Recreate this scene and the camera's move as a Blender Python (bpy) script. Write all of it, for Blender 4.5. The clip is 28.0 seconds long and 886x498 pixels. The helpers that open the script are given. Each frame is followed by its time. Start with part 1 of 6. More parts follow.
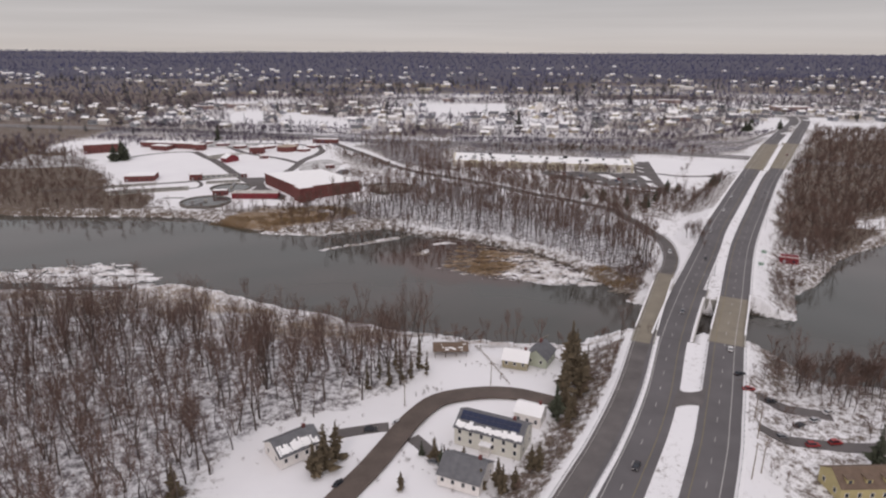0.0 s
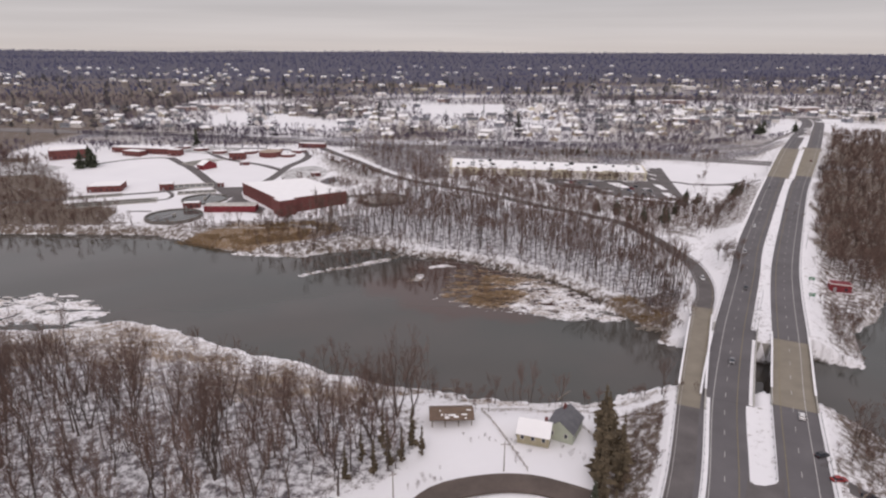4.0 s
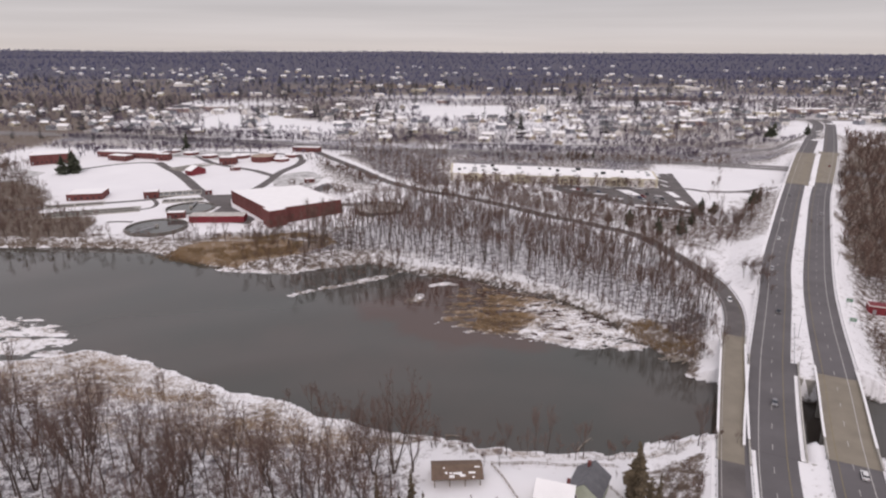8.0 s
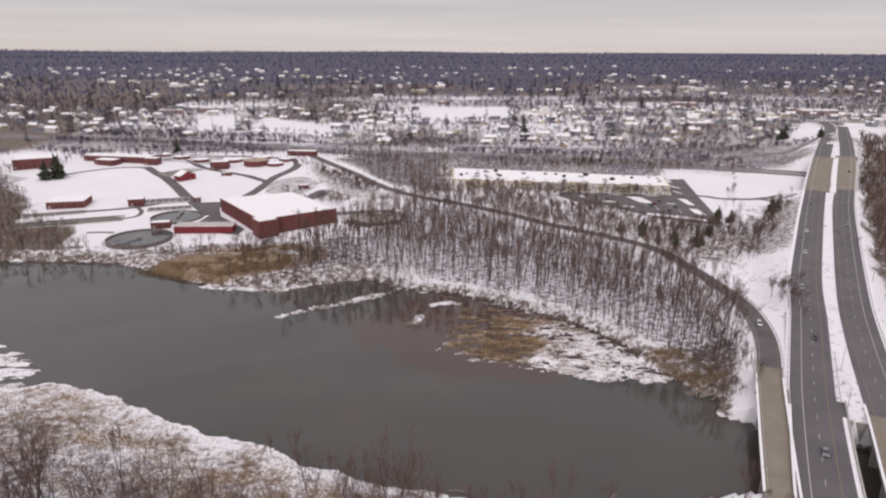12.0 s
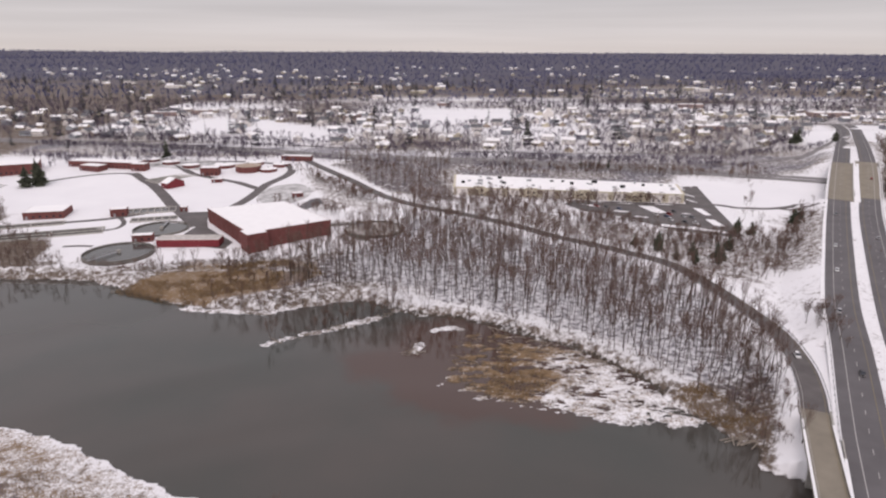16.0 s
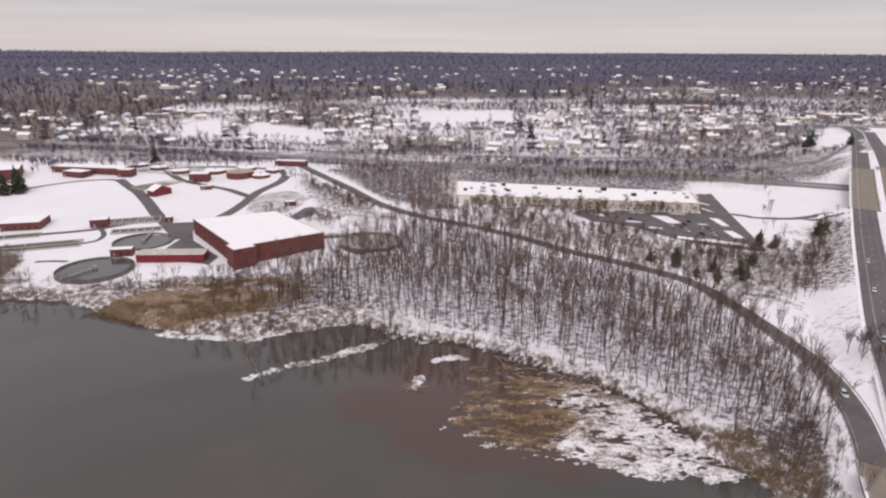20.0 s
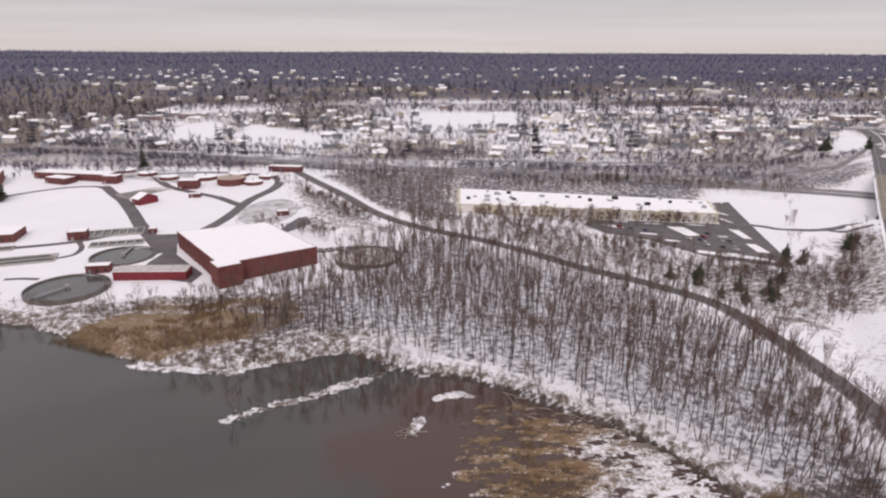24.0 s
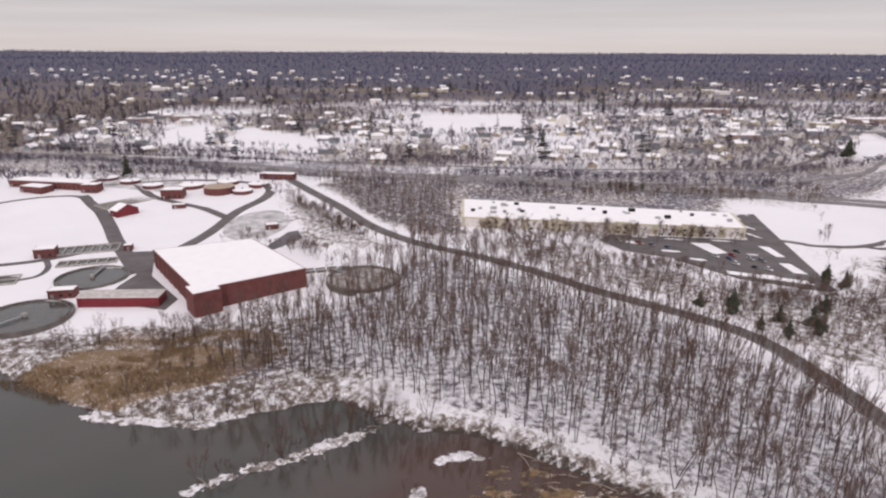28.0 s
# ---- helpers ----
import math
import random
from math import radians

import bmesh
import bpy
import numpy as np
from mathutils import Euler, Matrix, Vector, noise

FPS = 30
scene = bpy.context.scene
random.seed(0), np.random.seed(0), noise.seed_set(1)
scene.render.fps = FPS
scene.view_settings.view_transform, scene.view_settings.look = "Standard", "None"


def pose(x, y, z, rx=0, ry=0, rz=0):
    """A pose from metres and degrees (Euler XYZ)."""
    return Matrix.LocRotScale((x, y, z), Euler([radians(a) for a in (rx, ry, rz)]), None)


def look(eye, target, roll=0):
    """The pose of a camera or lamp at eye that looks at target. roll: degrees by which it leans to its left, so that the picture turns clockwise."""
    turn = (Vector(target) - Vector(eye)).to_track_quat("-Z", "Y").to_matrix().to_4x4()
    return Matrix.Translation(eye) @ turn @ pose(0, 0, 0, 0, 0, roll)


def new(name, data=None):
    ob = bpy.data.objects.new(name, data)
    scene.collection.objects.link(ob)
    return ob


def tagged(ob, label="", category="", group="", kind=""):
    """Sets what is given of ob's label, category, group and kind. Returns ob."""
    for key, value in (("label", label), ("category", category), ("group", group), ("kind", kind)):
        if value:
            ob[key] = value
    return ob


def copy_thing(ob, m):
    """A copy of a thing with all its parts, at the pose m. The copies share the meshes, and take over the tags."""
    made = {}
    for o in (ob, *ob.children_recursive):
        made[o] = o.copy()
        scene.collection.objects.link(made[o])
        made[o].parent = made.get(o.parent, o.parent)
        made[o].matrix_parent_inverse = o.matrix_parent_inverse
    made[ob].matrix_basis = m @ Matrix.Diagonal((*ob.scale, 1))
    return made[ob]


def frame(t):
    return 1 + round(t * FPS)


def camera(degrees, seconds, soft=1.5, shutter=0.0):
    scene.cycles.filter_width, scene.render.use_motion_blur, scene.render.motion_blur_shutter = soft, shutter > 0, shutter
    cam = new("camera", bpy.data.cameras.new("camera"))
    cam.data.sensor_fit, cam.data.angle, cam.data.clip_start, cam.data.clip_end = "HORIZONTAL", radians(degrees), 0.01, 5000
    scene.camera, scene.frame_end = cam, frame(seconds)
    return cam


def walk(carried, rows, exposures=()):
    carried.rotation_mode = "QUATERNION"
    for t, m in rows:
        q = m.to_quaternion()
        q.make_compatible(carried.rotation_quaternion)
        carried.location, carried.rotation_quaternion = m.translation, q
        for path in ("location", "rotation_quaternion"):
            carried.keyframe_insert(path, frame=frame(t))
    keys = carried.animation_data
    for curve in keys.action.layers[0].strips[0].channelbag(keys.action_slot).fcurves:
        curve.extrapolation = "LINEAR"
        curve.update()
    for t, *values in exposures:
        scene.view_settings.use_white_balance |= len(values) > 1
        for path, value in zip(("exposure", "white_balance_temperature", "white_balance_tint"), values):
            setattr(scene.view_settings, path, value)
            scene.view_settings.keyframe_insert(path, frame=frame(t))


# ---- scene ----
cam = camera(69.8, 28.0, soft=2.2)
EXPOSURES = [(0, -0.56, 6690, 17), (4.5, -0.44, 6690, 19), (28, -0.30, 6690, 20)]
SKY, SUN = 1.0, 0.9
PATH = [
    (0, (-1.222, -3.788, 125.016), (-1.1591, -1.8820, 124.4119), 0.28),
    (0.5, (-1.12, 5.3, 124.77), (-1.054, 7.2055, 124.1657), 0.28),
    (1, (-1.023, 9.485, 124.638), (-0.9545, 11.3900, 124.0336), 0.28),
    (1.5, (-0.885, 12.603, 124.461), (-0.8160, 14.5086, 123.8571), 0.28),
    (2, (-0.810, 17.930, 124.135), (-0.7387, 19.8350, 123.5305), 0.28),
    (2.1, (-0.804, 19.200, 124.076), (-0.7298, 21.1052, 123.4715), 0.28),
    (2.2, (-0.792, 21.900, 123.949), (-0.7176, 23.8052, 123.3454), 0.28),
    (2.3, (-0.776, 25.400, 123.786), (-0.7018, 27.3052, 123.1818), 0.28),
    (2.4, (-0.760, 29.000, 123.618), (-0.6856, 30.9052, 123.0135), 0.28),
    (2.5, (-0.744, 32.600, 123.449), (-0.6694, 34.5052, 122.8453), 0.28),
    (2.6, (-0.728, 36.100, 123.286), (-0.6536, 38.0052, 122.6817), 0.28),
    (2.7, (-0.715, 39.000, 123.150), (-0.6405, 40.9052, 122.5462), 0.28),
    (2.8, (-0.706, 41.000, 123.057), (-0.6315, 42.9052, 122.4527), 0.28),
    (3, (-0.690, 44.547, 122.891), (-0.6122, 46.4525, 122.2873), 0.28),
    (3.5, (-0.733, 47.886, 122.647), (-0.6537, 49.7909, 122.0425), 0.28),
    (5.5, (-0.944, 63.504, 122.407), (-0.8618, 65.4089, 121.8026), 0.28),
    (6, (-1.002, 67.137, 122.362), (-0.9191, 69.0420, 121.7583), 0.28),
    (7, (-1.200, 74.176, 122.377), (-1.1162, 76.0812, 121.7734), 0.28),
    (8, (-1.083, 81.100, 122.203), (-0.9993, 83.0045, 121.5989), 0.28),
    (9, (-0.832, 88.053, 121.918), (-0.7494, 89.9582, 121.3142), 0.28),
    (10, (-0.767, 94.863, 121.868), (-0.6841, 96.7681, 121.2641), 0.28),
    (11, (-0.799, 101.969, 121.837), (-0.7156, 103.8743, 121.2332), 0.28),
    (12, (-0.740, 109.027, 121.912), (-0.6563, 110.9317, 121.3077), 0.28),
    (12.5, (-0.747, 113.268, 122.030), (-0.6631, 115.1724, 121.4261), 0.28),
    (14.5, (-0.694, 127.400, 122.120), (-0.6104, 129.3046, 121.5164), 0.28),
    (15, (-0.598, 131.414, 122.161), (-0.5144, 133.3193, 121.5574), 0.28),
    (16, (-0.533, 138.206, 122.221), (-0.4490, 140.1105, 121.6172), 0.28),
    (17, (-0.705, 145.300, 122.347), (-0.6194, 147.2048, 121.7427), 0.28),
    (18, (-0.651, 152.713, 122.365), (-0.5659, 154.6176, 121.7609), 0.28),
    (19, (-0.449, 159.861, 122.322), (-0.3643, 161.7657, 121.7176), 0.28),
    (20, (-0.422, 166.937, 122.349), (-0.3366, 168.8413, 121.7453), 0.28),
    (21, (-0.475, 173.951, 122.542), (-0.3893, 175.8560, 121.9385), 0.28),
    (21.5, (-0.438, 177.272, 122.556), (-0.3517, 179.1769, 121.9523), 0.28),
    (23.5, (0.097, 192.823, 122.398), (0.1802, 194.7283, 121.7938), 0.28),
    (24, (0.175, 196.305, 122.384), (0.2576, 198.2096, 121.7802), 0.28),
    (25, (0.416, 204.617, 122.446), (0.4975, 206.5219, 121.8419), 0.28),
    (26, (0.490, 212.446, 122.382), (0.5712, 214.3508, 121.7776), 0.28),
    (27, (0.557, 222.020, 122.286), (0.6369, 223.9245, 121.6818), 0.28),
    (28, (0.830, 233.604, 122.180), (0.9090, 235.5086, 121.5762), 0.28),
]
walk(cam, [(t, look(eye, target, roll)) for t, eye, target, roll in PATH], EXPOSURES)

# ---------------------------------------------------------------- world, sun, light
world = bpy.data.worlds.new("overcast_sky")
scene.world = world
world.use_nodes = True
wn, wl = world.node_tree.nodes, world.node_tree.links
wn.clear()
w_out = wn.new("ShaderNodeOutputWorld")
w_bg = wn.new("ShaderNodeBackground")
w_sky = wn.new("ShaderNodeTexSky")
w_sky.sky_type = "NISHITA"
w_sky.sun_disc = False
w_sky.sun_elevation, w_sky.sun_rotation = radians(34), radians(200)
w_sky.dust_density, w_sky.air_density = 3.0, 1.0
w_co = wn.new("ShaderNodeTexCoord")
w_sep = wn.new("ShaderNodeSeparateXYZ")
w_map = wn.new("ShaderNodeMapping")
w_map.inputs["Scale"].default_value = (1.0, 1.0, 26.0)
w_noise = wn.new("ShaderNodeTexNoise")
w_noise.inputs["Scale"].default_value = 1.6
w_noise.inputs["Detail"].default_value = 5.0
w_grad = wn.new("ShaderNodeValToRGB")
cr = w_grad.color_ramp
cr.elements[0].position, cr.elements[0].color = 0.0, (0.86, 0.835, 0.79, 1)
cr.elements[1].position, cr.elements[1].color = 1.0, (1.25, 1.26, 1.31, 1)
e = cr.elements.new(0.025)
e.color = (0.80, 0.80, 0.78, 1)
e = cr.elements.new(0.08)
e.color = (0.70, 0.72, 0.725, 1)
e = cr.elements.new(0.35)
e.color = (0.875, 0.895, 0.93, 1)
w_var = wn.new("ShaderNodeMapRange")
w_var.inputs["From Min"].default_value, w_var.inputs["From Max"].default_value = 0.3, 0.7
w_var.inputs["To Min"].default_value, w_var.inputs["To Max"].default_value = 0.90, 1.08
w_mul = wn.new("ShaderNodeVectorMath")
w_mul.operation = "SCALE"
w_dim = wn.new("ShaderNodeVectorMath")
w_dim.operation = "SCALE"
w_dim.inputs["Scale"].default_value = 0.10
w_mix = wn.new("ShaderNodeMix")
w_mix.data_type = "RGBA"
w_mix.inputs["Factor"].default_value = 0.93
wl.new(w_co.outputs["Generated"], w_sep.inputs[0])
wl.new(w_co.outputs["Generated"], w_map.inputs[0])
wl.new(w_map.outputs[0], w_noise.inputs["Vector"])
wl.new(w_noise.outputs["Fac"], w_var.inputs["Value"])
wl.new(w_sep.outputs["Z"], w_grad.inputs[0])
wl.new(w_grad.outputs[0], w_mul.inputs[0])
wl.new(w_var.outputs[0], w_mul.inputs["Scale"])
wl.new(w_sky.outputs[0], w_dim.inputs[0])
wl.new(w_dim.outputs[0], w_mix.inputs["A"])
wl.new(w_mul.outputs[0], w_mix.inputs["B"])
wl.new(w_mix.outputs["Result"], w_bg.inputs["Color"])
w_bg.inputs["Strength"].default_value = SKY
wl.new(w_bg.outputs[0], w_out.inputs[0])

sun = new("sun", bpy.data.lights.new("sun", "SUN"))
sun.data.energy, sun.data.angle, sun.data.color = SUN, radians(14), (1.0, 0.95, 0.9)
sun.matrix_world = look((-40, -160, 130), (0, 0, 0))

# ---------------------------------------------------------------- materials
def material(name, colour, rough=0.8, vary=0.25, scale=1.0, fine=12.0, bump=0.2, metal=0.0, tint=None, per_object=0.0, spec=0.3, stretch=None, per_island=0.0):
    m = bpy.data.materials.new(name)
    m.use_nodes = True
    n, l = m.node_tree.nodes, m.node_tree.links
    b = n["Principled BSDF"]
    b.inputs["Roughness"].default_value, b.inputs["Metallic"].default_value = rough, metal
    b.inputs["Specular IOR Level"].default_value = spec
    co = n.new("ShaderNodeTexCoord")
    src = co.outputs["Object"]
    if stretch:
        mp = n.new("ShaderNodeMapping")
        mp.inputs["Scale"].default_value = stretch
        l.new(src, mp.inputs[0])
        src = mp.outputs[0]
    big = n.new("ShaderNodeTexNoise")
    big.inputs["Scale"].default_value, big.inputs["Detail"].default_value = scale, 4.0
    small = n.new("ShaderNodeTexNoise")
    small.inputs["Scale"].default_value, small.inputs["Detail"].default_value = fine, 3.0
    l.new(src, big.inputs["Vector"])
    l.new(src, small.inputs["Vector"])
    add = n.new("ShaderNodeMath")
    add.operation = "MULTIPLY_ADD"
    add.inputs[1].default_value = 0.4
    l.new(small.outputs["Fac"], add.inputs[0])
    l.new(big.outputs["Fac"], add.inputs[2])
    ramp = n.new("ShaderNodeValToRGB")
    c = Vector(colour)
    t = Vector(tint) if tint else c * (1 + vary)
    ramp.color_ramp.elements[0].position, ramp.color_ramp.elements[0].color = 0.45, (*(c * (1 - vary)), 1)
    ramp.color_ramp.elements[1].position, ramp.color_ramp.elements[1].color = 0.95, (*t, 1)
    l.new(add.outputs[0], ramp.inputs[0])
    out = ramp.outputs[0]
    if per_object or per_island:
        rnd = n.new("ShaderNodeObjectInfo") if per_object else n.new("ShaderNodeNewGeometry")
        mr = n.new("ShaderNodeMapRange")
        k = per_object or per_island
        mr.inputs["To Min"].default_value, mr.inputs["To Max"].default_value = 1 - k, 1 + k
        l.new(rnd.outputs["Random" if per_object else "Random Per Island"], mr.inputs["Value"])
        hs = n.new("ShaderNodeHueSaturation")
        l.new(out, hs.inputs["Color"])
        l.new(mr.outputs[0], hs.inputs["Value"])
        out = hs.outputs[0]
    l.new(out, b.inputs["Base Color"])
    if bump:
        bp = n.new("ShaderNodeBump")
        bp.inputs["Strength"].default_value, bp.inputs["Distance"].default_value = bump, 0.05
        l.new(small.outputs["Fac"], bp.inputs["Height"])
        l.new(bp.outputs[0], b.inputs["Normal"])
    return m


def ground_material():
    """Snow broken by leaf litter, marsh grass, mud and low brushwood, whose blue-grey colour also stands in for distant
    haze; the shares come from attributes of the sheet.
    """
    m = bpy.data.materials.new("snowy_ground")
    m.use_nodes = True
    n, l = m.node_tree.nodes, m.node_tree.links
    b = n["Principled BSDF"]
    co = n.new("ShaderNodeTexCoord")

    def tex(scale, detail, rough=0.6):
        t = n.new("ShaderNodeTexNoise")
        t.inputs["Scale"].default_value, t.inputs["Detail"].default_value, t.inputs["Roughness"].default_value = scale, detail, rough
        l.new(co.outputs["Object"], t.inputs["Vector"])
        return t.outputs["Fac"]

    def attr(name):
        a = n.new("ShaderNodeAttribute")
        a.attribute_name = name
        return a.outputs["Fac"]

    def math_(op, a, c_):
        q = n.new("ShaderNodeMath")
        q.operation = op
        for i, v in enumerate((a, c_)):
            if isinstance(v, (int, float)):
                q.inputs[i].default_value = v
            else:
                l.new(v, q.inputs[i])
        return q.outputs[0]

    def mix(f, a, c_):
        q = n.new("ShaderNodeMix")
        q.data_type = "RGBA"
        l.new(f, q.inputs["Factor"])
        for key, v in (("A", a), ("B", c_)):
            if isinstance(v, tuple):
                q.inputs[key].default_value = (*v, 1)
            else:
                l.new(v, q.inputs[key])
        return q.outputs["Result"]

    def step(v, lo, hi):
        q = n.new("ShaderNodeMapRange")
        q.interpolation_type = "SMOOTHSTEP"
        q.inputs["From Min"].default_value, q.inputs["From Max"].default_value = lo, hi
        l.new(v, q.inputs["Value"])
        return q.outputs[0]

    n_big, n_mid, n_fine = tex(0.03, 4), tex(0.35, 6, 0.7), tex(2.2, 5, 0.7)
    snow = mix(n_big, (0.80, 0.79, 0.81), (0.91, 0.90, 0.91))
    litter = mix(n_fine, (0.075, 0.056, 0.044), (0.21, 0.16, 0.125))
    reed = mix(n_fine, (0.12, 0.066, 0.034), (0.32, 0.22, 0.12))
    mud = mix(n_fine, (0.035, 0.028, 0.022), (0.09, 0.07, 0.055))
    mixed = math_("ADD", math_("MULTIPLY", n_mid, 0.65), math_("MULTIPLY", n_fine, 0.35))
    f1 = step(math_("ADD", mixed, attr("litter")), 0.98, 1.14)
    fine_mix = math_("ADD", math_("MULTIPLY", tex(1.1, 5, 0.75), 0.55), math_("MULTIPLY", tex(4.5, 4, 0.7), 0.45))
    f2 = step(math_("ADD", fine_mix, attr("reed")), 0.98, 1.10)
    f3 = step(math_("ADD", fine_mix, attr("mud")), 0.98, 1.1)
    c = mix(f1, snow, litter)
    c = mix(f2, c, reed)
    c = mix(f3, c, mud)
    # brushwood colour with a blue-violet haze tint mixed in for the distance
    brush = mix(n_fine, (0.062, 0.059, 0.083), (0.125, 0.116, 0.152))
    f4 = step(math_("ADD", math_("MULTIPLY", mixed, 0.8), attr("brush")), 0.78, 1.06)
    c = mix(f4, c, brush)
    l.new(c, b.inputs["Base Color"])
    b.inputs["Roughness"].default_value = 0.85
    b.inputs["Specular IOR Level"].default_value = 0.25
    bp = n.new("ShaderNodeBump")
    bp.inputs["Strength"].default_value, bp.inputs["Distance"].default_value = 0.5, 0.35
    l.new(mixed, bp.inputs["Height"])
    l.new(bp.outputs[0], b.inputs["Normal"])
    return m


def water_material():
    m = bpy.data.materials.new("river_water")
    m.use_nodes = True
    n, l = m.node_tree.nodes, m.node_tree.links
    b = n["Principled BSDF"]
    co = n.new("ShaderNodeTexCoord")
    big = n.new("ShaderNodeTexNoise")
    big.inputs["Scale"].default_value, big.inputs["Detail"].default_value = 0.012, 4
    l.new(co.outputs["Object"], big.inputs["Vector"])
    ramp = n.new("ShaderNodeValToRGB")
    ramp.color_ramp.elements[0].position, ramp.color_ramp.elements[0].color = 0.35, (0.052, 0.054, 0.047, 1)
    ramp.color_ramp.elements[1].position, ramp.color_ramp.elements[1].color = 0.7, (0.08, 0.066, 0.058, 1)
    l.new(big.outputs["Fac"], ramp.inputs[0])
    silt_map = n.new("ShaderNodeMapping")
    silt_map.inputs["Location"].default_value = (-0.45, -6.0, 0)
    silt_map.inputs["Scale"].default_value = (1 / 84, 1 / 62, 1)
    wob = n.new("ShaderNodeTexNoise")
    wob.inputs["Scale"].default_value, wob.inputs["Detail"].default_value = 0.05, 5
    l.new(co.outputs["Object"], wob.inputs["Vector"])
    l.new(co.outputs["Object"], silt_map.inputs[0])
    ball = n.new("ShaderNodeTexGradient")
    ball.gradient_type = "SPHERICAL"
    l.new(silt_map.outputs[0], ball.inputs[0])
    edge = n.new("ShaderNodeMath")
    edge.operation = "MULTIPLY_ADD"
    l.new(wob.outputs["Fac"], edge.inputs[0])
    edge.inputs[1].default_value = 0.5
    l.new(ball.outputs["Fac"], edge.inputs[2])
    lim = n.new("ShaderNodeMapRange")
    lim.interpolation_type = "SMOOTHSTEP"
    lim.inputs["From Min"].default_value, lim.inputs["From Max"].default_value = 0.36, 0.62
    l.new(edge.outputs[0], lim.inputs["Value"])
    silt = n.new("ShaderNodeMix")
    silt.data_type = "RGBA"
    silt.inputs["B"].default_value = (0.074, 0.043, 0.034, 1)
    l.new(lim.outputs[0], silt.inputs["Factor"])
    l.new(ramp.outputs[0], silt.inputs["A"])
    l.new(silt.outputs["Result"], b.inputs["Base Color"])
    b.inputs["Roughness"].default_value = 0.035
    b.inputs["IOR"].default_value = 1.45
    rip = n.new("ShaderNodeTexNoise")
    rip.inputs["Scale"].default_value, rip.inputs["Detail"].default_value = 0.9, 3
    l.new(co.outputs["Object"], rip.inputs["Vector"])
    bp = n.new("ShaderNodeBump")
    bp.inputs["Strength"].default_value, bp.inputs["Distance"].default_value = 0.03, 0.02
    l.new(rip.outputs["Fac"], bp.inputs["Height"])
    l.new(bp.outputs[0], b.inputs["Normal"])
    return m


GROUND, WATER = ground_material(), water_material()
ASPHALT = material("asphalt", (0.135, 0.126, 0.13), 0.85, 0.16, 0.08, 3.0, 0.15)
ASPHALT_OLD = material("worn_asphalt", (0.135, 0.122, 0.12), 0.85, 0.22, 0.12, 3.0, 0.15)
DECK = material("bridge_concrete", (0.25, 0.22, 0.175), 0.85, 0.14, 0.15, 4.0, 0.15)
CONCRETE = material("pale_concrete", (0.42, 0.4, 0.37), 0.85, 0.2, 0.3, 4.0, 0.2)
OLD_CONCRETE = material("dark_weathered_concrete", (0.17, 0.155, 0.14), 0.9, 0.3, 0.25, 4.0, 0.25)
LINE = material("white_road_paint", (0.45, 0.435, 0.42), 0.7, 0.15, 0.5, 6.0, 0.0)
YELLOW = material("yellow_road_paint", (0.24, 0.20, 0.12), 0.7, 0.15, 0.5, 6.0, 0.0)
DUSTED = material("snow_dusted_paving", (0.34, 0.33, 0.32), 0.9, 0.3, 0.12, 1.2, 0.2, tint=(0.8, 0.79, 0.79))
SNOW = material("fresh_snow", (0.88, 0.87, 0.88), 0.85, 0.06, 0.15, 1.5, 0.25)
ROOF_SNOW = material("roof_snow", (0.93, 0.92, 0.92), 0.85, 0.03, 0.2, 2.0, 0.2)
BRICK = material("red_brick", (0.165, 0.060, 0.055), 0.85, 0.22, 0.35, 8.0, 0.2)
RED = material("red_painted_siding", (0.205, 0.030, 0.038), 0.6, 0.15, 0.4, 6.0, 0.1)
CREAM = material("cream_stucco", (0.62, 0.565, 0.44), 0.8, 0.1, 0.3, 6.0, 0.1)
WHITE = material("white_paint", (0.78, 0.74, 0.71), 0.6, 0.08, 0.5, 8.0, 0.05)
GREY_ROOF = material("grey_shingles", (0.15, 0.15, 0.16), 0.85, 0.2, 0.6, 12.0, 0.3)
BROWN_ROOF = material("brown_shingles", (0.17, 0.12, 0.09), 0.85, 0.2, 0.6, 12.0, 0.3)
DARK_GLASS = material("dark_window_glass", (0.03, 0.035, 0.045), 0.12, 0.2, 0.5, 4.0, 0.0, spec=0.5)
SOLAR = material("solar_glass", (0.012, 0.02, 0.06), 0.14, 0.2, 0.5, 4.0, 0.0, spec=0.5)
SLUSH = material("wet_slushy_asphalt", (0.115, 0.088, 0.075), 0.6, 0.25, 0.15, 2.0, 0.2)
PALE_ROAD = material("salted_pale_asphalt", (0.22, 0.205, 0.205), 0.85, 0.15, 0.05, 1.0, 0.1)
STEEL = material("galvanised_steel", (0.42, 0.42, 0.43), 0.45, 0.15, 1.0, 10.0, 0.0, metal=0.8)
BLACK = material("black_rubber", (0.02, 0.02, 0.02), 0.8, 0.2, 1.0, 10.0, 0.0)
WOOD = material("weathered_timber", (0.2, 0.15, 0.11), 0.85, 0.25, 1.0, 14.0, 0.2)
BARK = material("grey_brown_bark", (0.112, 0.088, 0.077), 0.9, 0.25, 0.5, 6.0, 0.0, per_island=0.25)
BARK_PALE = material("pale_bark", (0.30, 0.26, 0.22), 0.9, 0.25, 0.5, 6.0, 0.0, per_island=0.25)
# far bark and twigs have blue-violet aerial haze put into their colour
BARK_FAR = material("haze_tinted_bark", (0.13, 0.103, 0.13), 0.9, 0.25, 0.05, 1.0, 0.0, per_island=0.25)
TWIG_FAR = material("haze_purple_twigs", (0.114, 0.090, 0.128), 0.9, 0.25, 0.02, 1.0, 0.0, per_island=0.3)
